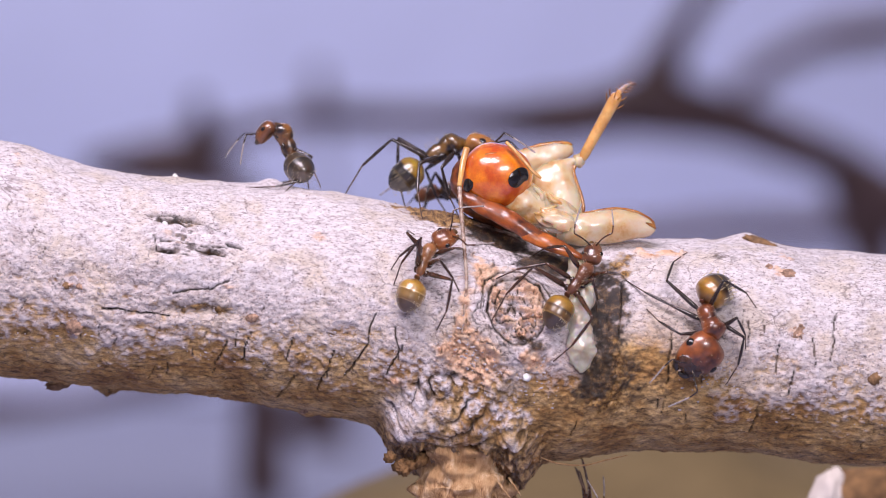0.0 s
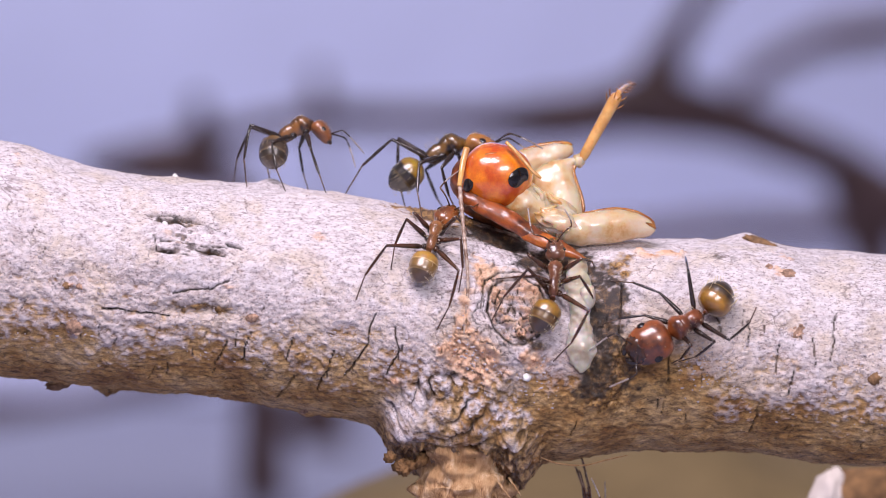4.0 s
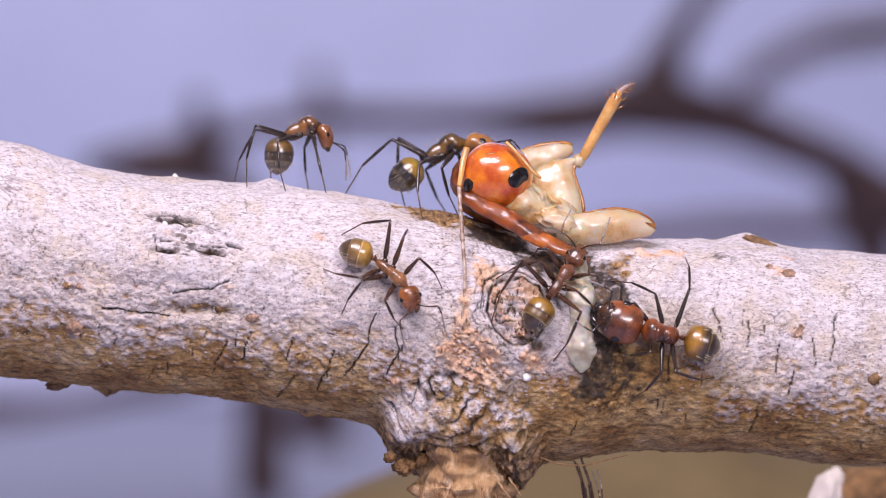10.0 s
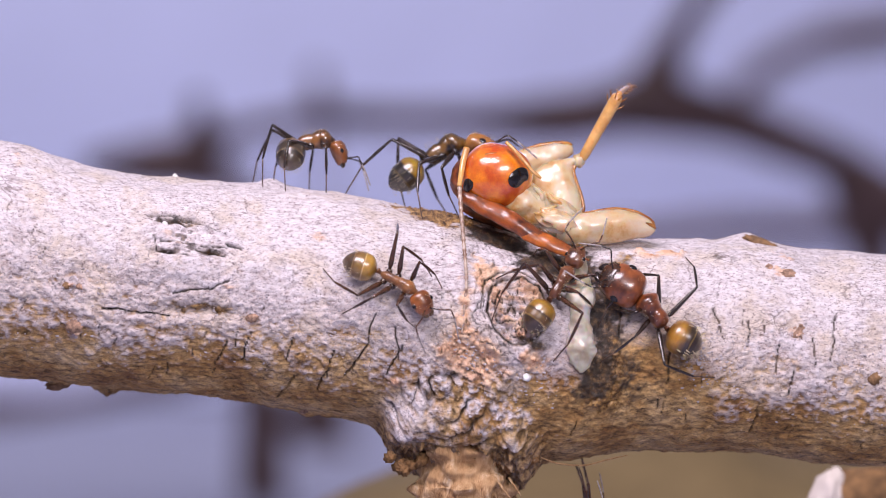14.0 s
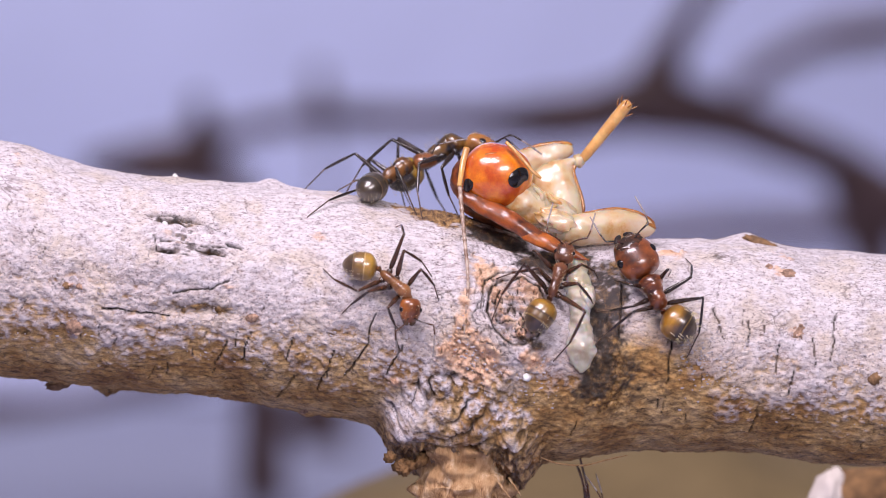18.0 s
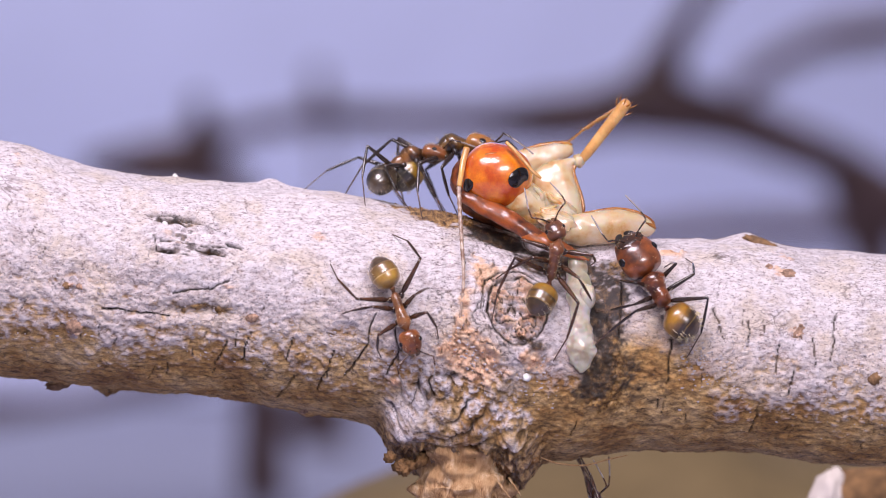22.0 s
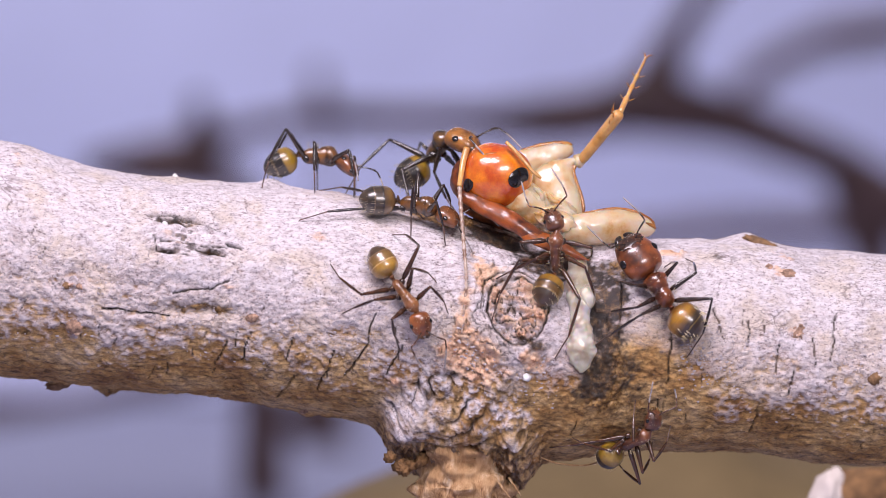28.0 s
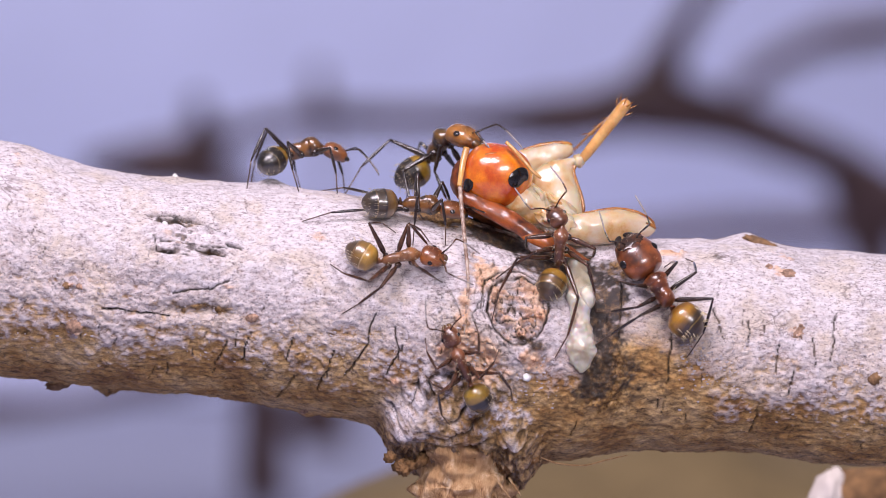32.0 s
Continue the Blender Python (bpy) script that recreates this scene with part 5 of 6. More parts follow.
def motions():
    a.at(0, (-9.45, -3, 5.02), (-10.88, 0, 6.92), (-11.68, 0, 8.44), (-12.72, 0, 8.04), (0.8, 0, 0.5))
    a.at(0.2, (-10.25, -2.7, 5.18), (-10.88, 0, 6.92), (-11.08, 0, 8.12), (-11.26, -2.2, 8.05), (0.3, 1, 0.5))
    a.at(0.6, (-10.95, -2.12, 5.39), (-11.04, 0, 7.16), (-10.64, 0, 8.04), (-10.23, -2.2, 7.57), (-0.2, 0.6, 0.8))
    a.at(0.8, (-11.45, -2.28, 5.39), (-11.36, 0, 7.44), (-10.76, 0, 8.36), (-9.38, -1.5, 7.12))
    a.at(1, (-12.93, -2.2, 5.51), (-11.96, 0, 7.8), (-10.24, 0, 8.6), (-8.88, 0, 7.32))
    a.at(1.4, (-13.73, -0.6, 5.83), (-12.56, 0, 7.56), (-10.56, 0, 7.8), (-9.28, 0, 6.04))
    a.at(2, (-12.58, -1.1, 5.69), (-11.76, 0, 7.8), (-9.76, 0, 8.44), (-8.36, 0, 6.84))
    a.at(2.4, (-12.51, -1.04, 5.7), (-11.68, 0, 7.96), (-9.96, 0, 8.76), (-8.48, 0, 7.44))
    a.at(3, (-12.21, -2.32, 5.43), (-11.32, 0, 7.8), (-9.24, 0, 8.56), (-7.68, 0, 6.96))
    a.at(5.5, (-11.85, -2.22, 5.43), (-11.72, 0, 8.08), (-9.84, 0, 9.4), (-8.24, 0, 8.08))
    a.at(6, (-11.7, -2.18, 5.43), (-11.48, 0, 8.2), (-10.48, 0, 9.32), (-9.17, -1.8, 7.98))
    a.at(7, (-11.6, 0, 5.72), (-11.32, 0, 8.28), (-10.16, 0, 9.44), (-8.92, -1.2, 8.2))
    a.at(8, (-11.53, -1.48, 5.57), (-11.48, 0, 8.08), (-10.32, 0, 9.32), (-9.22, -1.5, 7.91))
    a.at(9, (-11.48, 0, 5.96), (-11.32, 0, 8.28), (-9.48, 0, 9.76), (-7.68, 0, 8.36))
    a.at(10, (-11.72, 0, 5.72), (-10.84, 0, 8.08), (-9, 0, 8.68), (-8, 0, 6.72))
    a.at(10.5, (-11.24, 0, 7.92), (-9.36, 0, 6.72), (-8.24, 0, 5.72), (-7.35, -5.6, 3.4))
    a.at(11, (-10.91, -1.12, 5.57), (-9.84, 0, 7.8), (-8.76, 0, 7.8), (-8, 0, 5.6))
    a.at(11.5, (-10.88, -1.9, 5.44), (-9.72, 0, 7.68), (-8.36, 0, 8.08), (-7.04, 0, 6.44))
    a.at(12, (-10.91, -1.12, 5.57), (-9.64, 0, 7.68), (-8.36, 0, 7.8), (-7.63, -1.5, 5.21))
    a.at(13, (-10.51, -3.14, 5.06), (-9.72, 0, 7.68), (-8, 0, 8.08), (-6.68, 0, 6.2))
    a.at(14, (-10.84, -2.84, 5.18), (-10.12, 0, 7.44), (-8, 0, 7.6), (-6.76, 0, 5.24))
    a.at(14.5, (-9.96, 0, 7.64), (-8, 0, 5.96), (-6.04, 0, 5.32), (-4.69, -5.92, 2.69))
    a.at(16.5, (-6.16, -4.8, 3.77), (-4.04, -2.2, 4.44), (-1.08, 0, 4.48), (0.51, -4.14, 2.79))
    a.at(17, (-6.74, -5.08, 3.68), (-4.75, -2.74, 4.43), (-1.84, 0, 4.64), (0.4, 0, 4.24))
    a.at(18, (-6.15, -5.34, 3.41), (-4.53, -1.42, 4.69), (-1.84, 0, 6.12), (0.88, 0, 6.72))
    a.at(19, (-5.44, -5.34, 3.29), (-4.08, 0, 4.96), (-1.36, 0, 6.44), (1.12, 0, 6.72))
    a.at(20, (-5.28, -5.46, 3.17), (-3.92, 0, 5.32), (-1.36, 0, 6.8), (1.12, 0, 6.72))
    a.at(21, (-4.93, -5.36, 3.17), (-3.56, 0, 5.72), (-1.36, 0, 7.2), (1.04, 0, 7.04))
    a.at(22, (-5.44, -5.34, 3.29), (-3.8, 0, 5.48), (-1.44, 0, 6.96), (1.12, 0, 6.44))
    a.at(23, (-5.67, -5.56, 3.17), (-4.32, 0, 5.48), (-1.84, 0, 7.28), (1.12, 0, 6.96))
    a.at(24, (-5.75, -5.42, 3.29), (-4.32, 0, 4.96), (-1.24, 0, 6.12), (0.88, 0, 5.32))
    a.at(24.5, (-5.76, -5.24, 3.41), (-4.08, 0, 4.84), (-1.36, 0, 4.96), (0.88, 0, 4.24))
    a.at(25, (-6.33, -5.7, 3.17), (-4.13, -4.24, 3.7), (-1.35, -2.46, 3.8), (0.87, -1.72, 3.69))
    a.at(25.5, (-6.22, -5.36, 3.41), (-3.85, -4.64, 3.42), (-1.06, -4.44, 2.95), (0.86, -4.63, 2.2))
    a.at(27.5, (-5.44, -5.34, 3.29), (-3.18, -4.62, 3.3), (-0.24, -4.42, 2.79), (1.22, -4.69, 1.96))
    a.at(28, (-5.56, -5.2, 3.41), (-3.02, -4.56, 3.3), (-0.35, -4.82, 2.59), (1.1, -5.08, 1.72))
    a.at(29, (-5.55, -5.64, 3.09), (-2.86, -4.84, 3.1), (0.12, -4.86, 2.47), (1.8, -4.94, 1.96))
    a.at(32, (-5.44, -5.5, 3.17), (-2.87, -4.7, 3.18), (-0.12, -4.38, 2.79), (1.81, -4.34, 2.48))
    a.foot(1, 4, (-13.77, -2, 5.12))
    a.foot(1, 5, (-14.96, 2, 4.96))
    a.foot(1, 2, (-11.05, -2.4, 4.99))
    a.foot(1, 3, (-12.18, 2, 5.2))
    a.foot(1, 0, (-8.21, -2, 4.72))
    a.foot(1, 1, (-9.56, 2, 4.8))
    a.foot(10.3, 4, (-13.77, -2, 5.12))
    a.foot(10.8, 4, (-12.69, -1.42, 4.34))
    a.foot(10.3, 5, (-14.96, 2, 4.96))
    a.foot(10.8, 5, (-13.63, 2, 4.96))
    a.foot(14.3, 4, (-12.69, -1.42, 4.34))
    a.foot(14.8, 4, (-12.38, -3.54, 3.59))
    a.foot(16.3, 4, (-9.94, -5.52, 1.99))
    a.foot(32, 4, (-9.74, -5.58, 1.92))
    a.foot(14.3, 5, (-13.63, 2, 4.96))
    a.foot(16.3, 5, (-9.76, 0, 5.16))
    a.foot(32, 5, (-9.56, 0, 5.04))
    b.at(0, (-3.49, 0.5, 4.53), (-0.8, 0.5, 6.49), (1.12, 0.5, 7.41), (3.29, 0.5, 7.01))
    b.at(25.5, (-3.49, 0.5, 4.53), (-0.8, 0.5, 6.49), (1.12, 0.5, 7.41), (3.29, 0.5, 7.01))
    b.at(27.5, (-3.49, 0.5, 4.53), (-0.8, 0.5, 6.49), (0.88, 0.5, 7.41), (3.21, 0.5, 7.33))
    b.at(28, (-3.49, 0.5, 4.53), (-0.8, 0.5, 6.49), (0.24, -1.3, 7.76), (2.57, -2.8, 7))
    b.at(29, (-3.49, 0.5, 4.53), (-0.8, 0.5, 6.49), (0.2, -1.3, 8), (2.61, -2.8, 7.4))
    b.at(30, (-3.49, 0.5, 4.53), (-0.8, 0.5, 6.49), (0.24, -1.3, 7.76), (2.65, -2.8, 7.08))
    b.at(31, (-3.49, 0.5, 4.53), (-0.8, 0.5, 6.49), (0.24, -1.3, 8), (2.69, -2.8, 7.4))
    b.at(32, (-3.49, 0.5, 4.53), (-0.8, 0.5, 6.49), (0.32, -1.3, 8), (2.77, -2.8, 7.4))
    b.foot(0, 4, (-6.88, 0, 4.52))
    b.foot(0, 2, (-1.46, -3.4, 2.72))
    b.foot(0, 5, (-2.66, 2, 3.87))
    b.foot(0, 0, (1.12, -1, 5.42))
    c.at(0, (-2.62, -9.28, -4.12), (-1.66, -8.7, -1.78), (-0.7, -7.4, 0.35), (1.17, -7.09, 1.13))
    c.at(0.5, (-2.81, -9.3, -4.39), (-1.74, -8.7, -1.78), (-0.5, -7.32, 0.43), (1.4, -7.07, 0.97))
    c.at(1, (-2.62, -9.3, -4.39), (-1.24, -8.68, -1.78), (-0.23, -7.18, 0.54), (1.4, -6.93, 1.09))
    c.at(1.5, (-2.54, -9.28, -4.04), (-1.24, -8.46, -1.28), (0.16, -6.94, 0.74), (1.79, -6.58, 1.52))
    c.at(2, (-2.43, -9.28, -4.12), (-1.39, -8.58, -1.51), (-0.16, -6.92, 0.82), (1.4, -6.57, 1.6))
    c.at(2.5, (-2.31, -9.28, -4.01), (-1.28, -8.46, -1.28), (-0.27, -6.72, 1.05), (1.25, -6.38, 1.75))
    c.at(3, (-2.23, -9.24, -3.74), (-1.08, -8.36, -1.12), (-0.08, -6.58, 1.17), (1.33, -6.16, 2.03))
    c.at(3.5, (-2.23, -9.24, -3.74), (-1.16, -8.32, -1.01), (-0.2, -6.18, 1.56), (1.29, -5.77, 2.27))
    c.at(5.5, (-1.55, -8.36, -1.01), (-0.78, -6.3, 1.56), (0.04, 0, 4.44), (0.84, 0, 5.96))
    c.at(6, (-2.89, -9.22, -3.51), (-2.24, -8.5, -1.2), (-0.5, -7.34, 0.39), (1.28, -7.17, 0.7))
    c.at(6.5, (-5.85, -9.26, -4.01), (-3.59, -8.96, -2.16), (-1.16, -8.5, -1.39), (-0.5, -8.66, -3.05))
    c.at(7, (-6.72, -8.78, -1.12), (-4.17, -8.84, -1.7), (-2.04, -9.08, -2.93), (-1.16, -9.15, -4.78))
    c.at(7.5, (-6.52, -8.72, -1), (-4.17, -8.9, -1.89), (-2.43, -9.14, -3.12), (-1.66, -9.19, -5.09))
    c.at(8, (-6.8, -8.6, -0.62), (-4.32, -8.84, -1.66), (-2.62, -9.1, -2.93), (-1.46, -9.17, -4.7))
    c.at(8.5, (-6.8, -8.6, -0.62), (-4.32, -8.82, -1.58), (-2.81, -9.1, -2.93), (-1.89, -9.17, -5.09))
    c.at(9, (-6.8, -8.52, -0.43), (-4.32, -8.76, -1.43), (-2.62, -9.04, -2.66), (-2.43, -9.12, -4.89))
    c.at(10, (-6.61, -8.32, -0.04), (-4.33, -8.58, -0.97), (-2.7, -8.98, -2.39), (-1.85, -9.08, -4.55))
    c.at(11, (-6.22, -8.6, -0.73), (-4.21, -8.82, -1.62), (-2.62, -9.12, -3.04), (-1.46, -9.19, -5.12))
    c.at(12, (-6.06, -8.56, -0.66), (-4.01, -8.76, -1.51), (-2.43, -9.1, -2.97), (-1.54, -9.17, -5.01))
    c.at(13, (-6.06, -8.68, -0.97), (-4.09, -8.84, -1.74), (-2.43, -9.08, -2.89), (-1.27, -9.15, -4.55))
    c.at(14, (-5.95, -8.72, -1.04), (-3.9, -8.86, -1.81), (-2.16, -9.04, -2.78), (-0.89, -9.12, -4.62))
    c.at(17, (-6.06, -8.72, -1.04), (-4.13, -8.86, -1.74), (-2.7, -9.22, -3.54), (-2.7, -9.24, -5.32))
    c.at(18, (-6.06, -8.74, -1.12), (-3.9, -8.86, -1.81), (-2.54, -9.12, -3.04), (-2.31, -9.18, -5.24))
    c.at(18.5, (-5.95, -8.68, -0.97), (-4.09, -8.9, -1.89), (-2.77, -9.24, -3.62), (-2.47, -9.26, -5.55))
    c.at(19, (-4.6, -8.26, -0.23), (-3.7, -9.08, -2.66), (-3.47, -9.28, -5.32), (-3.58, -9.2, -7.05))
    c.at(20, (-4.13, -8.74, -1.43), (-3.2, -9.22, -3.54), (-2.54, -9.22, -6.28), (-2.12, -9.1, -8.06))
    c.at(21, (-4.01, -8.72, -1.35), (-3.2, -9.2, -3.35), (-2.43, -9.28, -5.89), (-2.16, -9.18, -7.67))
    c.at(22, (-4.29, -8.68, -1.24), (-3.28, -9.16, -3.16), (-2.54, -9.32, -5.31), (-1.96, -9.26, -7.05))
    c.at(23, (-4.29, -8.64, -1.12), (-3.2, -9.12, -2.89), (-2.54, -9.32, -5.24), (-2.04, -9.27, -6.93))
    c.at(24, (-4.21, -8.52, -0.85), (-3.32, -9.06, -2.66), (-2.54, -9.32, -4.54), (-2.43, -9.29, -6.39))
    c.at(25, (-4.21, -8.52, -0.85), (-3.32, -9.06, -2.66), (-2.54, -9.3, -4.39), (-2.23, -9.28, -6.28))
    c.at(28, (-4.21, -8.52, -0.85), (-3.08, -9.02, -2.51), (-2.04, -9.26, -3.93), (-1.27, -9.27, -5.89))
    c.at(29, (-4.14, -8.46, -0.73), (-3.2, -9.02, -2.51), (-2.93, -9.28, -4.16), (-2.62, -9.26, -6.28))
    c.at(29.6, (-4.14, -8.46, -0.73), (-3.12, -9, -2.43), (-2.27, -9.26, -4.01), (-1.5, -9.27, -6.05))
    c.at(30.2, (-4.33, -8.48, -0.73), (-3.09, -8.94, -2.2), (-2.16, -9.24, -3.81), (-1.39, -9.26, -5.66))
    c.at(31, (-5.37, -8.48, -0.54), (-3.63, -8.82, -1.74), (-1.89, -9, -2.66), (-0.73, -9.08, -4.12))
    c.at(31.5, (-5.76, -8.44, -0.43), (-3.86, -8.72, -1.43), (-1.78, -8.82, -2.08), (-0.54, -8.92, -3.43))
    c.at(32, (-6.54, -8.24, 0.12), (-4.1, -8.5, -0.81), (-1.63, -8, -0.35), (0.23, -8.02, -0.81))
    c.foot(0, 5, (-3.37, -7.68, -2.48))
    c.foot(0.5, 5, (-6.04, -7.96, -3.72))
    c.foot(6, 5, (-6.04, -7.96, -3.72))
    c.foot(6.6, 5, (-5.77, -7.96, -4.61))
    c.foot(7, 5, (-6.98, -6.18, 0.98))
    c.foot(10.2, 5, (-6.98, -6.18, 0.98))
    c.foot(10.8, 5, (-3.25, -4.94, 1.53))
    c.foot(18.5, 5, (-3.25, -4.94, 1.53))
    c.foot(19, 5, (-3.48, -5.62, 0.98))
    c.foot(30.8, 5, (-3.29, -5.42, 1.13))
    c.foot(0, 4, (-0.46, -8.04, -5.61))
    c.foot(6, 4, (-0.46, -8.04, -5.61))
    c.foot(7, 4, (-7.9, -7.92, -4.14))
    c.foot(10, 4, (-8.22, -7.52, -1.36))
    c.foot(18.6, 4, (-8.22, -7.52, -1.36))
    c.foot(19, 4, (-9.08, -7.46, -1.13))
    c.foot(19.8, 4, (-7.72, -7.4, -1.05))
    c.foot(30.8, 4, (-7.72, -7.4, -1.05))
    c.foot(0, 2, (1.09, -7.56, -2.95))
    c.foot(6, 2, (1.09, -7.56, -2.95))
    c.foot(7, 2, (-6.93, -7.94, -4.45))
    c.foot(30.8, 2, (-6.93, -7.94, -4.45))
    c.foot(0, 3, (-3.57, -7.3, -1.44))
    c.foot(6, 3, (-3.57, -7.3, -1.44))
    c.foot(7, 3, (-2.43, -5.12, 1.21))
    c.foot(10.2, 3, (-2.43, -5.12, 1.21))
    c.foot(10.8, 3, (-0.78, -7.26, -1.9))
    c.foot(18.6, 3, (-0.78, -7.26, -1.9))
    c.foot(19, 3, (-0.93, -7.6, -2.68))
    c.foot(27.8, 3, (-0.47, -7.42, -2.29))
    c.foot(30.8, 3, (-0.47, -6.82, -1.13))
    d.at(0, (7.13, -9.14, -5.51), (8.46, -8.44, -3.25), (10.39, -6.82, -0.86), (10.49, -6.21, 0.86))
    d.at(1, (5.74, -9.26, -6.32), (7.33, -8.88, -4.32), (9.15, -7.74, -1.98), (9.39, -7.36, -0.43))
    d.at(2, (6.43, -9.2, -5.82), (7.92, -8.62, -3.63), (8.6, -6.86, -0.78), (8.62, -6.3, 0.82))
    d.at(3, (6.32, -9.2, -5.82), (7.53, -8.6, -3.55), (7.79, -6.7, -0.54), (7.61, -6.06, 1.13))
    d.at(5.5, (6.13, -9.22, -5.82), (7.42, -8.58, -3.44), (7.86, -6.8, -0.66), (7.61, -6.04, 1.29))
    d.at(6, (5.82, -9.24, -5.93), (7.14, -8.72, -3.82), (7.96, -7.28, -1.24), (8.6, -6.76, 0.43))
    d.at(7, (5.55, -9.24, -5.82), (7.14, -8.66, -3.63), (8.58, -7.24, -1.24), (9.07, -6.75, 0.35))
    d.at(10, (5.66, -9.22, -5.7), (7.26, -8.54, -3.32), (8.98, -7.08, -1.05), (9.62, -6.57, 0.51))
    d.at(13, (5.66, -9.22, -5.7), (7.34, -8.58, -3.44), (8.98, -7.16, -1.17), (9.62, -6.69, 0.35))
    d.at(17, (5.74, -9.22, -5.7), (7.34, -8.58, -3.44), (8.39, -7.1, -1.05), (8.8, -6.5, 0.74))
    d.at(18.5, (5.93, -9.2, -5.66), (7.34, -8.5, -3.25), (8.21, -6.84, -0.74), (8.42, -6.29, 0.82))
    d.at(19, (6.44, -9.16, -5.39), (7.54, -8.2, -2.63), (7.75, -7.9, 0.04), (7.19, -7.2, 1.52))
    d.at(20, (6.06, -8.8, -3.82), (7.18, -7.5, -1.44), (7.05, -7.9, 1.16), (6.37, -7.2, 2.68))
    d.at(21, (6.13, -9, -4.51), (7.05, -7.86, -1.98), (7.05, -7.9, 0.85), (6.37, -7.2, 2.29))
    d.at(22, (6.13, -9, -4.51), (7.36, -7.88, -2.05), (7.94, -7.9, 0.54), (7.38, -7.2, 2.06))
    d.at(22.6, (6.02, -8.98, -4.4), (7.21, -7.8, -1.9), (7.82, -7.9, 0.62), (7.81, -7.2, 2.18))
    d.at(23, (5.66, -9.22, -5.7), (7.26, -8.5, -3.25), (8.66, -7.18, -1.17), (8.68, -6.69, 0.43))
    d.at(23.5, (5.47, -9.26, -5.97), (7.03, -8.62, -3.51), (8.5, -7.34, -1.36), (8.56, -6.87, 0.27))
    d.at(24, (5.55, -9.22, -5.62), (7.03, -8.48, -3.17), (7.55, -7.9, -0.43), (7.3, -7.2, 1.13))
    d.at(24.5, (5.9, -9.1, -4.97), (6.81, -8.18, -2.48), (7.32, -7.9, 0.19), (6.72, -7.2, 1.83))
    d.at(25.5, (6.29, -8.96, -4.4), (7.4, -7.86, -2.01), (7.63, -7.9, 0.77), (6.91, -7.2, 2.29))
    d.at(28, (6.56, -8.84, -4.01), (7.65, -7.44, -1.44), (7.79, -7.9, 1.16), (7.23, -7.2, 3.07))
    d.at(30, (6.48, -8.76, -3.78), (7.92, -7.34, -1.32), (8.33, -7.9, 1.39), (7.81, -7.2, 3.22))
    d.at(31, (6.87, -8.74, -3.82), (8.04, -7.18, -1.13), (8.17, -7.9, 1.59), (7.81, -7.2, 3.34))
    d.at(32, (6.72, -8.78, -3.9), (7.92, -7.2, -1.13), (8.17, -7.9, 1.51), (7.23, -7.2, 3.07))
    d.foot(0, 5, (3.33, -7.94, -5))
    d.foot(0, 3, (3.58, -6.98, -2.29))
    d.foot(0, 4, (7.52, -7.88, -7.71))
    d.foot(0, 2, (10.52, -7.3, -4.16))
    d.foot(0, 1, (6.32, -4.76, -0.35))
    e.at(0, (19.65, -7.34, -2.17), (17.94, -8.3, -4.14), (18.57, -8.66, -5.83), (15.99, -8.64, -8.46))
    e.at(0.5, (20.03, -7.42, -2.29), (18.48, -8.34, -4.29), (18.77, -8.64, -5.75), (16.26, -8.64, -8.07))
    e.at(1, (20.03, -7.34, -2.17), (18.73, -8.18, -3.83), (17.93, -8.48, -4.79), (15.1, -8.56, -7.42))
    e.at(1.5, (20.04, -7.28, -2.1), (18.88, -8.18, -3.83), (17.94, -8.32, -4.21), (14.34, -8.46, -6.42))
    e.at(2, (20.04, -7.22, -1.98), (18.61, -8.18, -3.83), (17.56, -8.24, -3.95), (14.15, -8.39, -5.76))
    e.at(2.5, (19.44, -7.54, -2.48), (17.33, -8.28, -4.02), (15.69, -8.46, -4.44), (12.21, -8.56, -5.18))
    e.at(3, (19.22, -7.76, -2.87), (17.08, -8.46, -4.6), (15.21, -8.7, -5.64), (11.73, -8.78, -6.6))
    e.at(3.5, (19.34, -7.74, -2.87), (17.55, -8.44, -4.6), (16.26, -8.64, -5.37), (12.78, -8.71, -7.49))
    e.at(5.5, (18.04, -8.04, -3.45), (15.75, -8.7, -5.68), (13.54, -8.84, -6.52), (9.87, -8.92, -6.83))
    e.at(6, (18.01, -8.42, -4.52), (15.48, -8.76, -6.25), (13.35, -8.84, -6.75), (9.68, -8.93, -7.06))
    e.at(6.5, (18.3, -8.66, -5.83), (15.63, -8.74, -6.25), (13.35, -8.84, -6.37), (10.11, -8.89, -5.67))
    e.at(7, (18.3, -8.68, -6.14), (15.6, -8.74, -6.25), (13.35, -8.84, -6.25), (9.88, -8.9, -5.67))
    e.at(8, (18.38, -8.68, -6.22), (15.67, -8.74, -6.25), (13.66, -8.82, -6.17), (9.95, -8.89, -5.79))
    e.at(9, (18.38, -8.7, -6.25), (15.75, -8.74, -6.18), (13.74, -8.8, -6.06), (9.95, -8.87, -5.59))
    e.at(10, (18.3, -8.7, -6.6), (15.75, -8.72, -5.95), (13.94, -8.74, -5.56), (10.11, -8.74, -4.28))
    e.at(11, (18.18, -8.7, -7.1), (15.87, -8.72, -5.95), (14.14, -8.56, -4.67), (10.71, -8.44, -2.9))
    e.at(11.5, (18.03, -8.68, -6.06), (15.64, -8.64, -5.29), (13.88, -8.36, -3.94), (10.4, -8.31, -2.9))
    e.at(12, (17.84, -8.7, -6.33), (15.57, -8.58, -4.98), (13.7, -8.08, -3.21), (10.85, -7.84, -1.47))
    e.at(13, (17.91, -8.72, -6.83), (15.48, -8.66, -5.37), (13.86, -8.04, -3.14), (10.93, -7.8, -1.43))
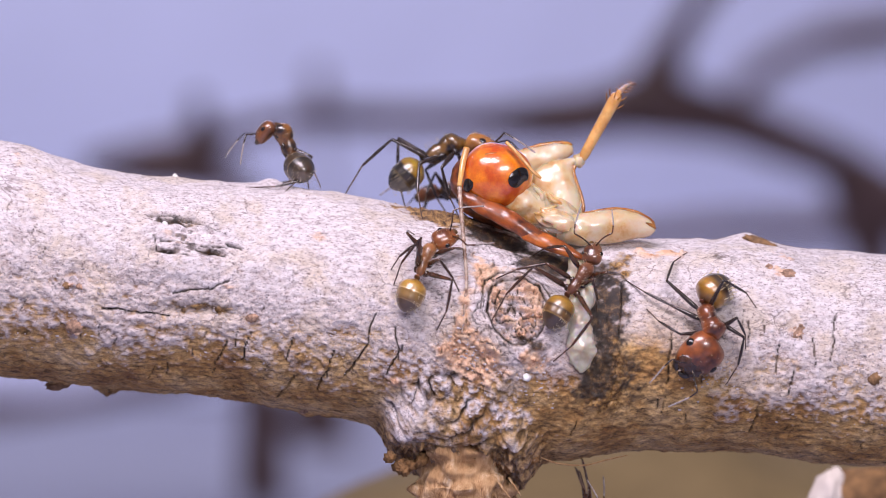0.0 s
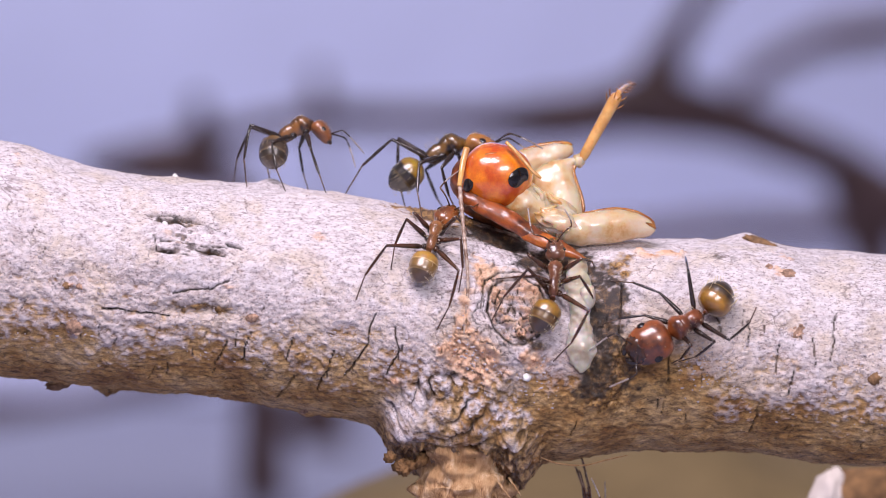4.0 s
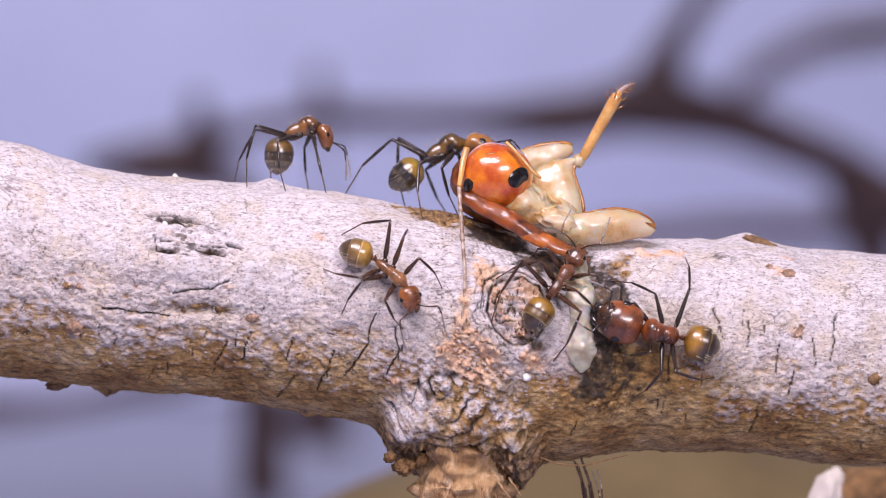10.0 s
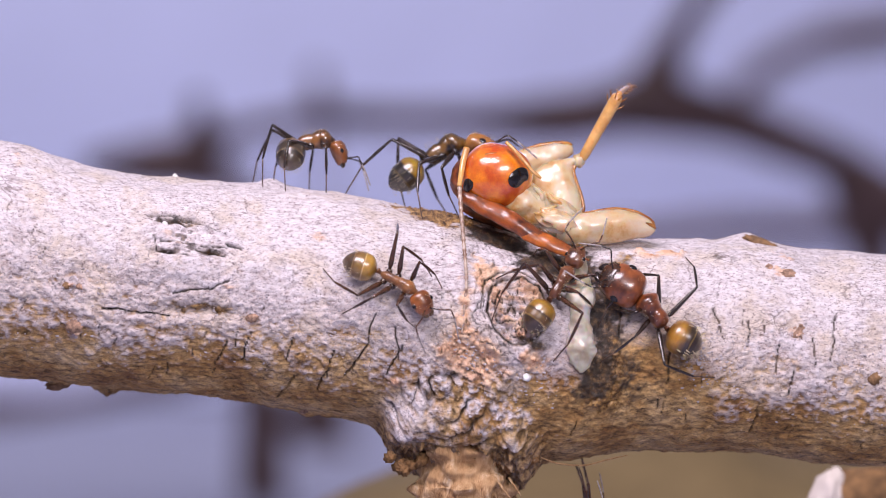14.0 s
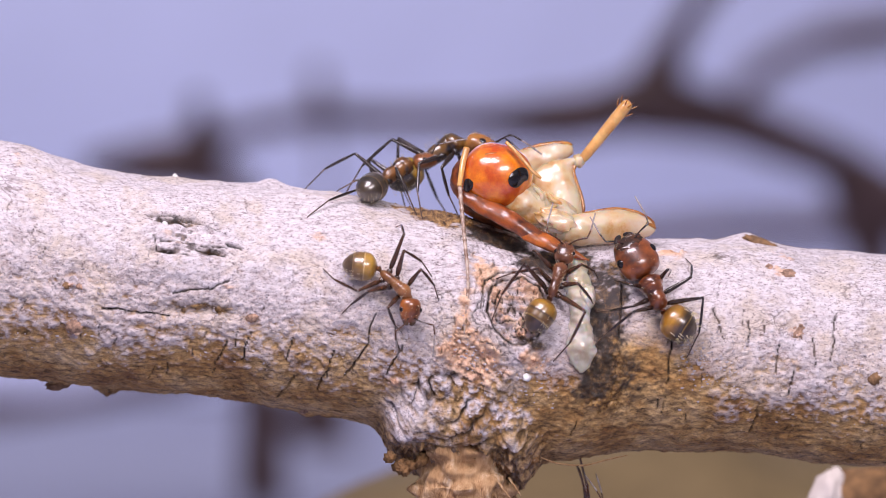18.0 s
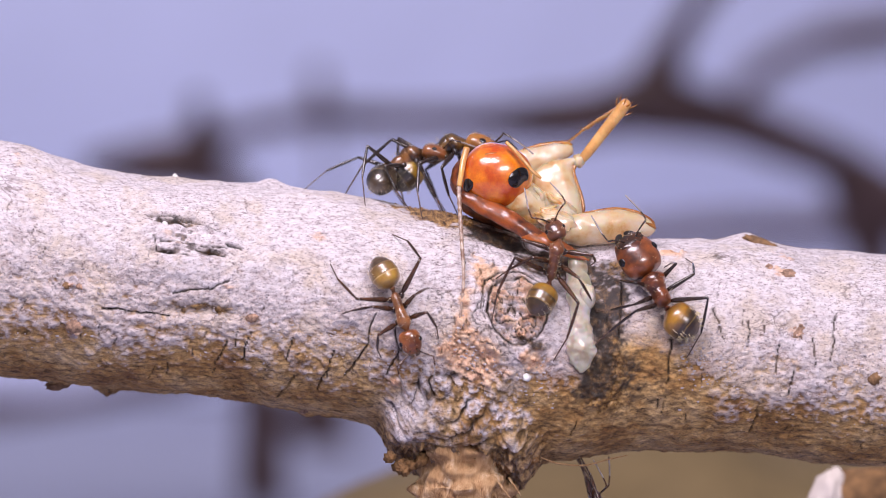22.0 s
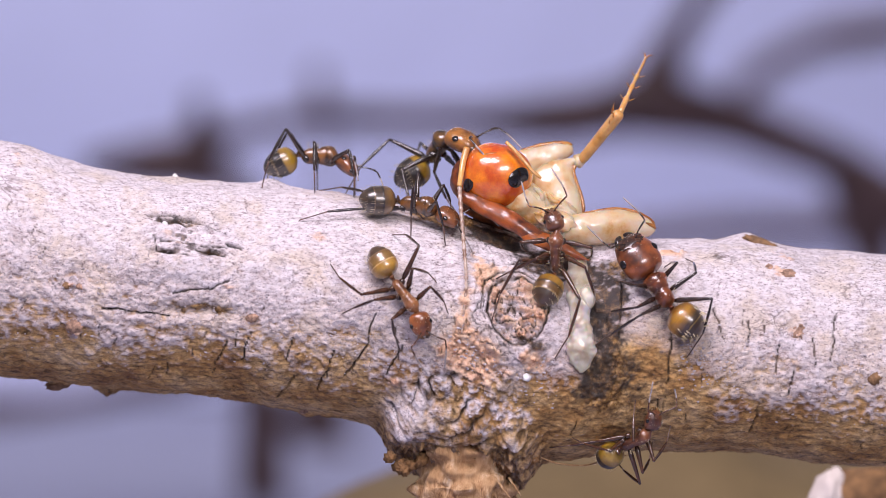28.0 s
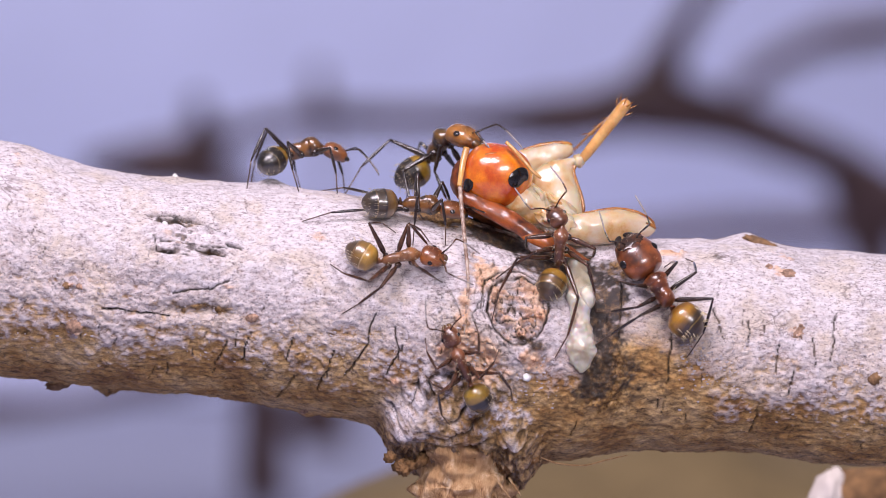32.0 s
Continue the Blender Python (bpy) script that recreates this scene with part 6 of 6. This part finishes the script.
    e.at(14, (17.8, -8.72, -6.83), (15.25, -8.66, -5.41), (13.51, -8.06, -3.14), (10.62, -7.83, -1.43))
    e.at(14.5, (17.57, -8.7, -6.25), (15.06, -8.64, -5.21), (13.64, -7.9, -2.83), (10.63, -7.52, -0.66))
    e.at(16.5, (17.45, -8.7, -6.25), (14.87, -8.56, -4.79), (13.3, -7.74, -2.48), (11.27, -7.17, 0.04))
    e.at(17, (17.45, -8.72, -6.45), (15.26, -8.6, -4.98), (14.49, -7.84, -2.75), (12.87, -6.9, 0.74))
    e.at(17.5, (16.91, -8.72, -6.29), (14.87, -8.56, -4.79), (13.92, -7.72, -2.48), (12.3, -6.72, 0.97))
    e.at(18, (17.26, -8.68, -5.79), (14.89, -8.34, -4.02), (14.05, -7.44, -2.02), (12.16, -6.34, 1.29))
    e.at(20, (17.45, -8.66, -5.79), (15.08, -8.26, -3.79), (14.21, -7.42, -2.02), (12.2, -6.32, 1.29))
    e.at(24, (17.45, -8.66, -5.75), (15.16, -8.24, -3.71), (14.29, -7.34, -1.9), (12.17, -6.16, 1.44))
    e.at(24.5, (17.61, -8.66, -5.68), (15.32, -8.22, -3.71), (14.36, -7.44, -2.06), (12.12, -6.34, 1.29))
    e.at(32, (17.61, -8.66, -5.68), (15.4, -8.2, -3.64), (14.4, -7.44, -2.06), (12.09, -6.34, 1.29))
    e.foot(0, 4, (16.99, -3.62, -0.28))
    e.foot(0, 2, (12.03, -5.82, -1.84))
    e.foot(0, 5, (21.56, -6.82, -4.05))
    e.foot(0, 3, (19.48, -6.96, -9.29))
    e.foot(0, 0, (14.03, -7.04, -4.16))
    e.foot(2.2, 4, (16.99, -3.62, -0.28))
    e.foot(2.8, 4, (16.84, -4.08, -0.55))
    e.foot(2.2, 2, (12.03, -5.82, -1.84))
    e.foot(2.8, 2, (11.63, -6.14, -2.18))
    e.foot(5, 5, (21.55, -6.86, -4.16))
    e.foot(6.2, 5, (18.69, -7.12, -8.82))
    e.foot(2.2, 3, (19.07, -7.2, -8.51))
    e.foot(3, 3, (16.15, -7.38, -7.73))
    e.foot(7, 3, (13.08, -6.72, -10.28))
    e.foot(11, 3, (13.08, -6.72, -10.28))
    e.foot(11.8, 3, (10.78, -7.7, -7.79))
    e.foot(16.6, 3, (10.78, -7.7, -7.79))
    e.foot(17, 3, (10.52, -7.32, -4.23))
    e.foot(32, 3, (10.52, -7.32, -4.23))
    e.foot(16.6, 5, (18.9, -6.98, -9.29))
    e.foot(17.4, 5, (10.39, -7.78, -6.63))
    e.foot(32, 5, (10.39, -7.78, -6.63))
    e.foot(16.6, 4, (16.84, -4.08, -0.55))
    e.foot(17.4, 4, (16.77, -7.4, -7.41))
    e.foot(32, 4, (16.77, -7.4, -7.41))
    e.foot(15, 2, (11.63, -6.14, -2.18))
    e.foot(17, 2, (16.87, -4.26, -0.67))
    e.foot(32, 2, (16.87, -4.26, -0.67))
    e.foot(2.5, 0, (10.71, -7.58, -5.2))
    e.foot(16.5, 0, (10.71, -7.58, -5.2))
    e.foot(17.2, 0, (16.32, 0, 0.84))
    e.foot(32, 0, (16.32, 0, 0.92))
    f.at(0, (11.2, -1, -25.06), (10.6, -1, -22.27), (10.4, -1, -20.08), (10.28, -1, -18.09), (1, 0, 0))
    f.at(9, (11.2, -1, -25.06), (10.6, -1, -22.27), (10.4, -1, -19.88), (10.28, -1, -17.97), (1, 0, 0))
    f.at(11, (11, -1, -24.26), (10.44, -1, -21.67), (10.28, -1, -18.88), (9.96, -1, -17.17), (1, 0, 0))
    f.at(13, (11.2, -1, -24.86), (10.6, -1, -22.27), (10.4, -1, -19.48), (10.4, -1, -17.69), (1, 0, 0))
    f.at(17, (11.2, -1, -25.06), (10.6, -1, -22.27), (10.4, -1, -19.88), (10.28, -1, -17.97), (1, 0, 0))
    f.at(20, (11, -1, -24.26), (10.44, -1, -21.67), (10.6, -1, -19.28), (10.6, -1, -17.49), (1, 0, 0))
    f.at(20.5, (11, -1, -23.86), (10.44, -1, -21.27), (10.52, -1, -18.29), (10.4, -1, -16.37), (1, 0, 0))
    f.at(22, (11, -1, -23.86), (10.6, -1, -21.27), (10.68, -1, -18.29), (10.68, -1, -16.29), (1, 0, 0))
    f.at(23, (11, -1, -24.26), (10.44, -1, -21.67), (10.6, -1, -18.88), (10.68, -1, -17.01), (1, 0, 0))
    f.at(25.5, (10.16, -2, -23.77), (10.16, -2, -21.39), (10.75, -2, -19.21), (11.27, -2, -17.42), (1, 0, 0))
    f.at(26.8, (7.58, -2, -18.61), (9.76, -2, -17.02), (11.94, -2, -15.63), (12.94, -2, -14.05), (0, -1, -0.6))
    f.at(27.5, (8.12, 0, -17.32), (10.65, -2.6, -15.56), (12.84, -5.28, -13.94), (13.95, -5.72, -12.47))
    f.at(27.8, (9.88, 0, -16.12), (11.8, -5, -14.27), (13.91, -6.48, -12.74), (14.47, -6.82, -11.17))
    f.at(28, (10.2, -2.06, -15.75), (12.24, -5.56, -13.81), (14.36, -6.74, -12.42), (14.65, -7.07, -10.77))
    f.at(28.4, (10.15, -3.1, -15.45), (12.35, -5.74, -13.64), (14.14, -7.18, -11.85), (14.55, -7.47, -10.05))
    f.at(28.8, (10.28, 0, -16.2), (12, -4.96, -14.27), (12.89, -7.3, -11.84), (12.41, -7.58, -10.28))
    f.at(29.2, (10.64, 0, -17.48), (10.81, -5.22, -14.26), (10.44, -7.42, -12.11), (9.73, -7.7, -10.58))
    f.at(29.5, (11.04, 0, -17.2), (9.84, -4.98, -14.54), (9.35, -6.64, -13.2), (8.44, -6.81, -12.61))
    f.at(29.8, (11.36, 0, -16), (9.47, -5.46, -14.24), (8.19, -6.3, -13.61), (7.25, -6.44, -13.13))
    f.at(30.1, (10.53, -2.66, -15.55), (8.67, -5.96, -13.9), (7.31, -6.88, -12.99), (6.1, -7.1, -12.01))
    f.at(30.4, (9.12, 0, -16.12), (7.48, -6.5, -13.4), (6.45, -7.34, -12.39), (5.24, -7.56, -11.13))
    f.at(30.7, (7.74, -5.54, -14.24), (5.86, -7.28, -12.39), (4.45, -7.94, -11.23), (3.21, -8.1, -10.02))
    f.at(31, (5.77, -6.42, -13.33), (3.88, -7.78, -11.39), (2.71, -8.4, -10.09), (1.51, -8.56, -8.58))
    f.at(31.3, (5.34, -6.48, -13.21), (3.56, -8.08, -10.84), (2.32, -8.78, -9.11), (1.23, -8.91, -7.37))
    f.at(31.6, (4.27, -7.22, -12.24), (2.43, -8.46, -9.89), (1.43, -9.12, -7.79), (0.39, -9.18, -6.13))
    f.at(31.8, (3.14, -7.6, -11.52), (1.74, -8.7, -9.23), (0.85, -9.26, -6.82), (0.15, -9.28, -5.16))
    f.at(32, (3.02, -7.78, -11.24), (1.74, -8.8, -8.91), (0.85, -9.26, -6.82), (0.15, -9.28, -5.05))
    f.foot(0, 3, (7.04, -4.04, -13.66))
    g.at(0, (-42.51, -4.9, 8.86), (-40.76, -3.6, 9.3), (-38.65, -1.98, 9.56), (-36.56, -2.69, 8.55))
    g.at(24.5, (-42.51, -4.9, 8.86), (-40.76, -3.6, 9.3), (-38.65, -1.98, 9.56), (-36.56, -2.69, 8.55))
    g.at(25, (-38.14, -5.24, 8.18), (-35.94, -4.24, 8.49), (-33.93, -3.1, 8.73), (-31.71, -3.5, 7.93))
    g.at(25.5, (-25.44, 0, 8.52), (-23.16, 0, 8.76), (-20.88, 0, 8.76), (-18.76, 0, 7.72))
    g.at(26, (-19.36, 0, 7.04), (-17.36, 0, 7.64), (-14.96, 0, 7.72), (-13.16, 0, 6.52))
    g.at(26.7, (-14.48, -1.34, 5.81), (-12.96, 0, 7.44), (-10.56, 0, 7.44), (-7.96, 0, 5.64))
    g.at(27.5, (-12.46, -2.68, 5.34), (-11.32, 0, 7.44), (-9, 0, 7.44), (-6.28, 0, 5.4))
    g.at(28, (-11.96, 0, 5.88), (-10, 0, 6.6), (-7.36, 0, 6.28), (-5.32, -2.06, 4.72))
    g.at(29, (-10.86, -2.28, 5.35), (-8.84, 0, 5.96), (-6.52, 0, 5.48), (-4.81, -3.58, 4.14))
    g.at(30, (-10.21, -2.7, 5.18), (-8.52, 0, 6.04), (-5.8, 0, 5.4), (-4.12, -2.42, 4.4))
    g.at(30.6, (-12.02, -2.84, 5.26), (-10.16, 0, 6.04), (-7.56, 0, 6.24), (-5.56, 0, 5.24))
    g.at(31, (-13.75, -2.98, 5.34), (-11.48, 0, 6.12), (-8.88, 0, 6.8), (-6.4, 0, 5.64))
    g.at(32, (-13.13, -2.84, 5.34), (-11.12, 0, 6.72), (-8.52, 0, 7.16), (-5.96, 0, 6.04))
    z.at(0, (-15.85, 8, 0.04), (-17.5, 8, 0.45), (-18.74, 8, 1.28), (-19.57, 8, 1.69))
    z.at(1, (-15.79, 7, 1.27), (-17.43, 7, 1.69), (-18.67, 7, 2.51), (-19.49, 7, 3))
    z.at(1.2, (-16.08, 5, 4.45), (-17.91, 5, 5.26), (-19.14, 5, 6.16), (-20.08, 4, 6.38))
    z.at(1.4, (-18.86, 4, 5.32), (-19.67, 4, 6.14), (-20.2, 3, 6.84), (-21.05, 2, 7.14))
    z.at(1.6, (-18.99, 3, 5.71), (-20, 3, 6.92), (-21.05, 2, 7.5), (-22.57, 1, 7.19))
    z.at(1.8, (-21.73, 2, 6.17), (-22.54, 2, 7.9), (-24.06, 1, 8.8), (-25.54, 1, 8.63))
    z.at(2, (-22.25, 1, 6.55), (-23.45, 1, 8.39), (-25.74, 1, 9.6), (-27.55, 1, 9.36))
    z.at(2.2, (-23.45, 1, 7.15), (-24.34, 1, 8.88), (-26.06, 1, 10), (-27.79, 1, 9.76))
    z.at(2.4, (-24.66, 1, 7.75), (-25.54, 1, 9.36), (-26.91, 1, 11.04), (-28.43, 1, 11.53))
    z.at(2.6, (-25.94, 1, 8.96), (-27.67, 1, 9.84), (-29.68, 1, 10.64), (-31.41, 1, 10.4))
    z.at(2.8, (-27.95, 1, 9.04), (-29.96, 1, 10.08), (-32.09, 1, 10.8), (-33.98, 1, 10.56))
    z.at(3.0, (-36.6, 0, 8.64), (-38.6, 0, 9.44), (-40.6, 0, 9.64), (-42.6, 0, 9.44))
    z.at(3.6, (-40.56, 0, 8.64), (-42.56, 0, 9.44), (-44.56, 0, 9.64), (-46.56, 0, 9.44))
    z.at(32, (-40.56, 0, 8.64), (-42.56, 0, 9.44), (-44.56, 0, 9.64), (-46.56, 0, 9.44))
    v.at(0, (3.92, 5, 2.9), (1.88, 5, 3.71), (0.24, 5, 4.12), (-1.18, 5, 3.92))
    v.at(0.2, (3.09, 4, 3.5), (1.46, 4, 3.9), (0.04, 4, 4.31), (-1.18, 4, 3.9))
    v.at(0.4, (1.67, 4, 3.9), (0.04, 4, 4.92), (-1.58, 4, 5.24), (-3.41, 4, 4.71))
    v.at(0.6, (-1.71, 4, 4.51), (-3.41, 4, 5.24), (-5.65, 4, 5.65), (-7.4, 4, 5.32))
    v.at(0.8, (-2.6, 4, 4.02), (-4.55, 4, 5), (-6.75, 4, 5.41), (-8.62, 4, 5))
    v.at(1, (-3.84, 5, 3.92), (-5.67, 5, 4.73), (-7.71, 5, 5.26), (-9.34, 5, 4.94))
    v.at(1.2, (-5.88, 5, 4.53), (-7.51, 5, 5.02), (-9.14, 5, 5.14), (-10.77, 5, 5.02))
    v.at(1.4, (-7.54, 6, 4.34), (-9.18, 6, 4.87), (-11.22, 6, 5.04), (-12.86, 6, 4.75))
    v.at(1.6, (-13.27, 6, 4.75), (-14.91, 6, 5.04), (-16.55, 6, 5.16), (-18.19, 6, 4.75))
    v.at(2, (-14.15, 7, 2.92), (-15.79, 7, 3.13), (-17.85, 7, 3.33), (-19.49, 7, 3.13))
    v.at(2.6, (-14.2, 8, -1.2), (-15.85, 8, -0.99), (-17.92, 8, -0.78), (-19.57, 8, -0.99))
    v.at(32, (-14.2, 8, -1.2), (-15.85, 8, -0.99), (-17.92, 8, -0.78), (-19.57, 8, -0.99))
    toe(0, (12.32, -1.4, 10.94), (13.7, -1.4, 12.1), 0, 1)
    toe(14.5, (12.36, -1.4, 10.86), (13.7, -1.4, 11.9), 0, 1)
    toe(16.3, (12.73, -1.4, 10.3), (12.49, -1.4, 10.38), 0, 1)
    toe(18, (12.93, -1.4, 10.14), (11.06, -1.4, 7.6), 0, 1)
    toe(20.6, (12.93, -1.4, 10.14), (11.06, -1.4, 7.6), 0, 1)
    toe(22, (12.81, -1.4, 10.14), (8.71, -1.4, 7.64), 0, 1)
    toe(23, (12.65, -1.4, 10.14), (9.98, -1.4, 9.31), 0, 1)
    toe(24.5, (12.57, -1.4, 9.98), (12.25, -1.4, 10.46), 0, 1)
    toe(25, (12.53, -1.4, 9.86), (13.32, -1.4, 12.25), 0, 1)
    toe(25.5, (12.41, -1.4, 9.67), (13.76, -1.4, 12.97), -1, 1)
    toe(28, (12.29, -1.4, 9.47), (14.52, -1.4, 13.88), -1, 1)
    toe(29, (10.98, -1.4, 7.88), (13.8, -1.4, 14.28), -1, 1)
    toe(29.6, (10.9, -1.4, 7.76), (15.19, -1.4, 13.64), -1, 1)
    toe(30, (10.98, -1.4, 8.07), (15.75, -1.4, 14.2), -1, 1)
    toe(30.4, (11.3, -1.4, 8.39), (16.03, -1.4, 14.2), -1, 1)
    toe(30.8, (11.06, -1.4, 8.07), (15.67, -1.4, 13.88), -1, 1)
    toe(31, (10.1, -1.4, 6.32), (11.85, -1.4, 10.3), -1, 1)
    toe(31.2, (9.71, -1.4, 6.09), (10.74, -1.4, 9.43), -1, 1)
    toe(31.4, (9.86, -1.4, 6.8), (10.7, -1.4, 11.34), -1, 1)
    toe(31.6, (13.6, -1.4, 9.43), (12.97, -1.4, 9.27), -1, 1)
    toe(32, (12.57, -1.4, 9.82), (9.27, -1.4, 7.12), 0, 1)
    walk(shank, shank_rows)
    walk(tarsus, foot_rows)
    sway = prey.matrix_basis.inverted() @ place(*(1.65, -4.5, 6.8))
    walk(feeler, [(t, sway @ place(0, 0, 0, 0, 1.5 * math.sin(0.9 * t), 0)) for t in np.linspace(0, 32, 33)])
    for k, ant in enumerate((a, b, c, d, e, f, g, z, v)):
        ant.animate(k + 1)


motions()
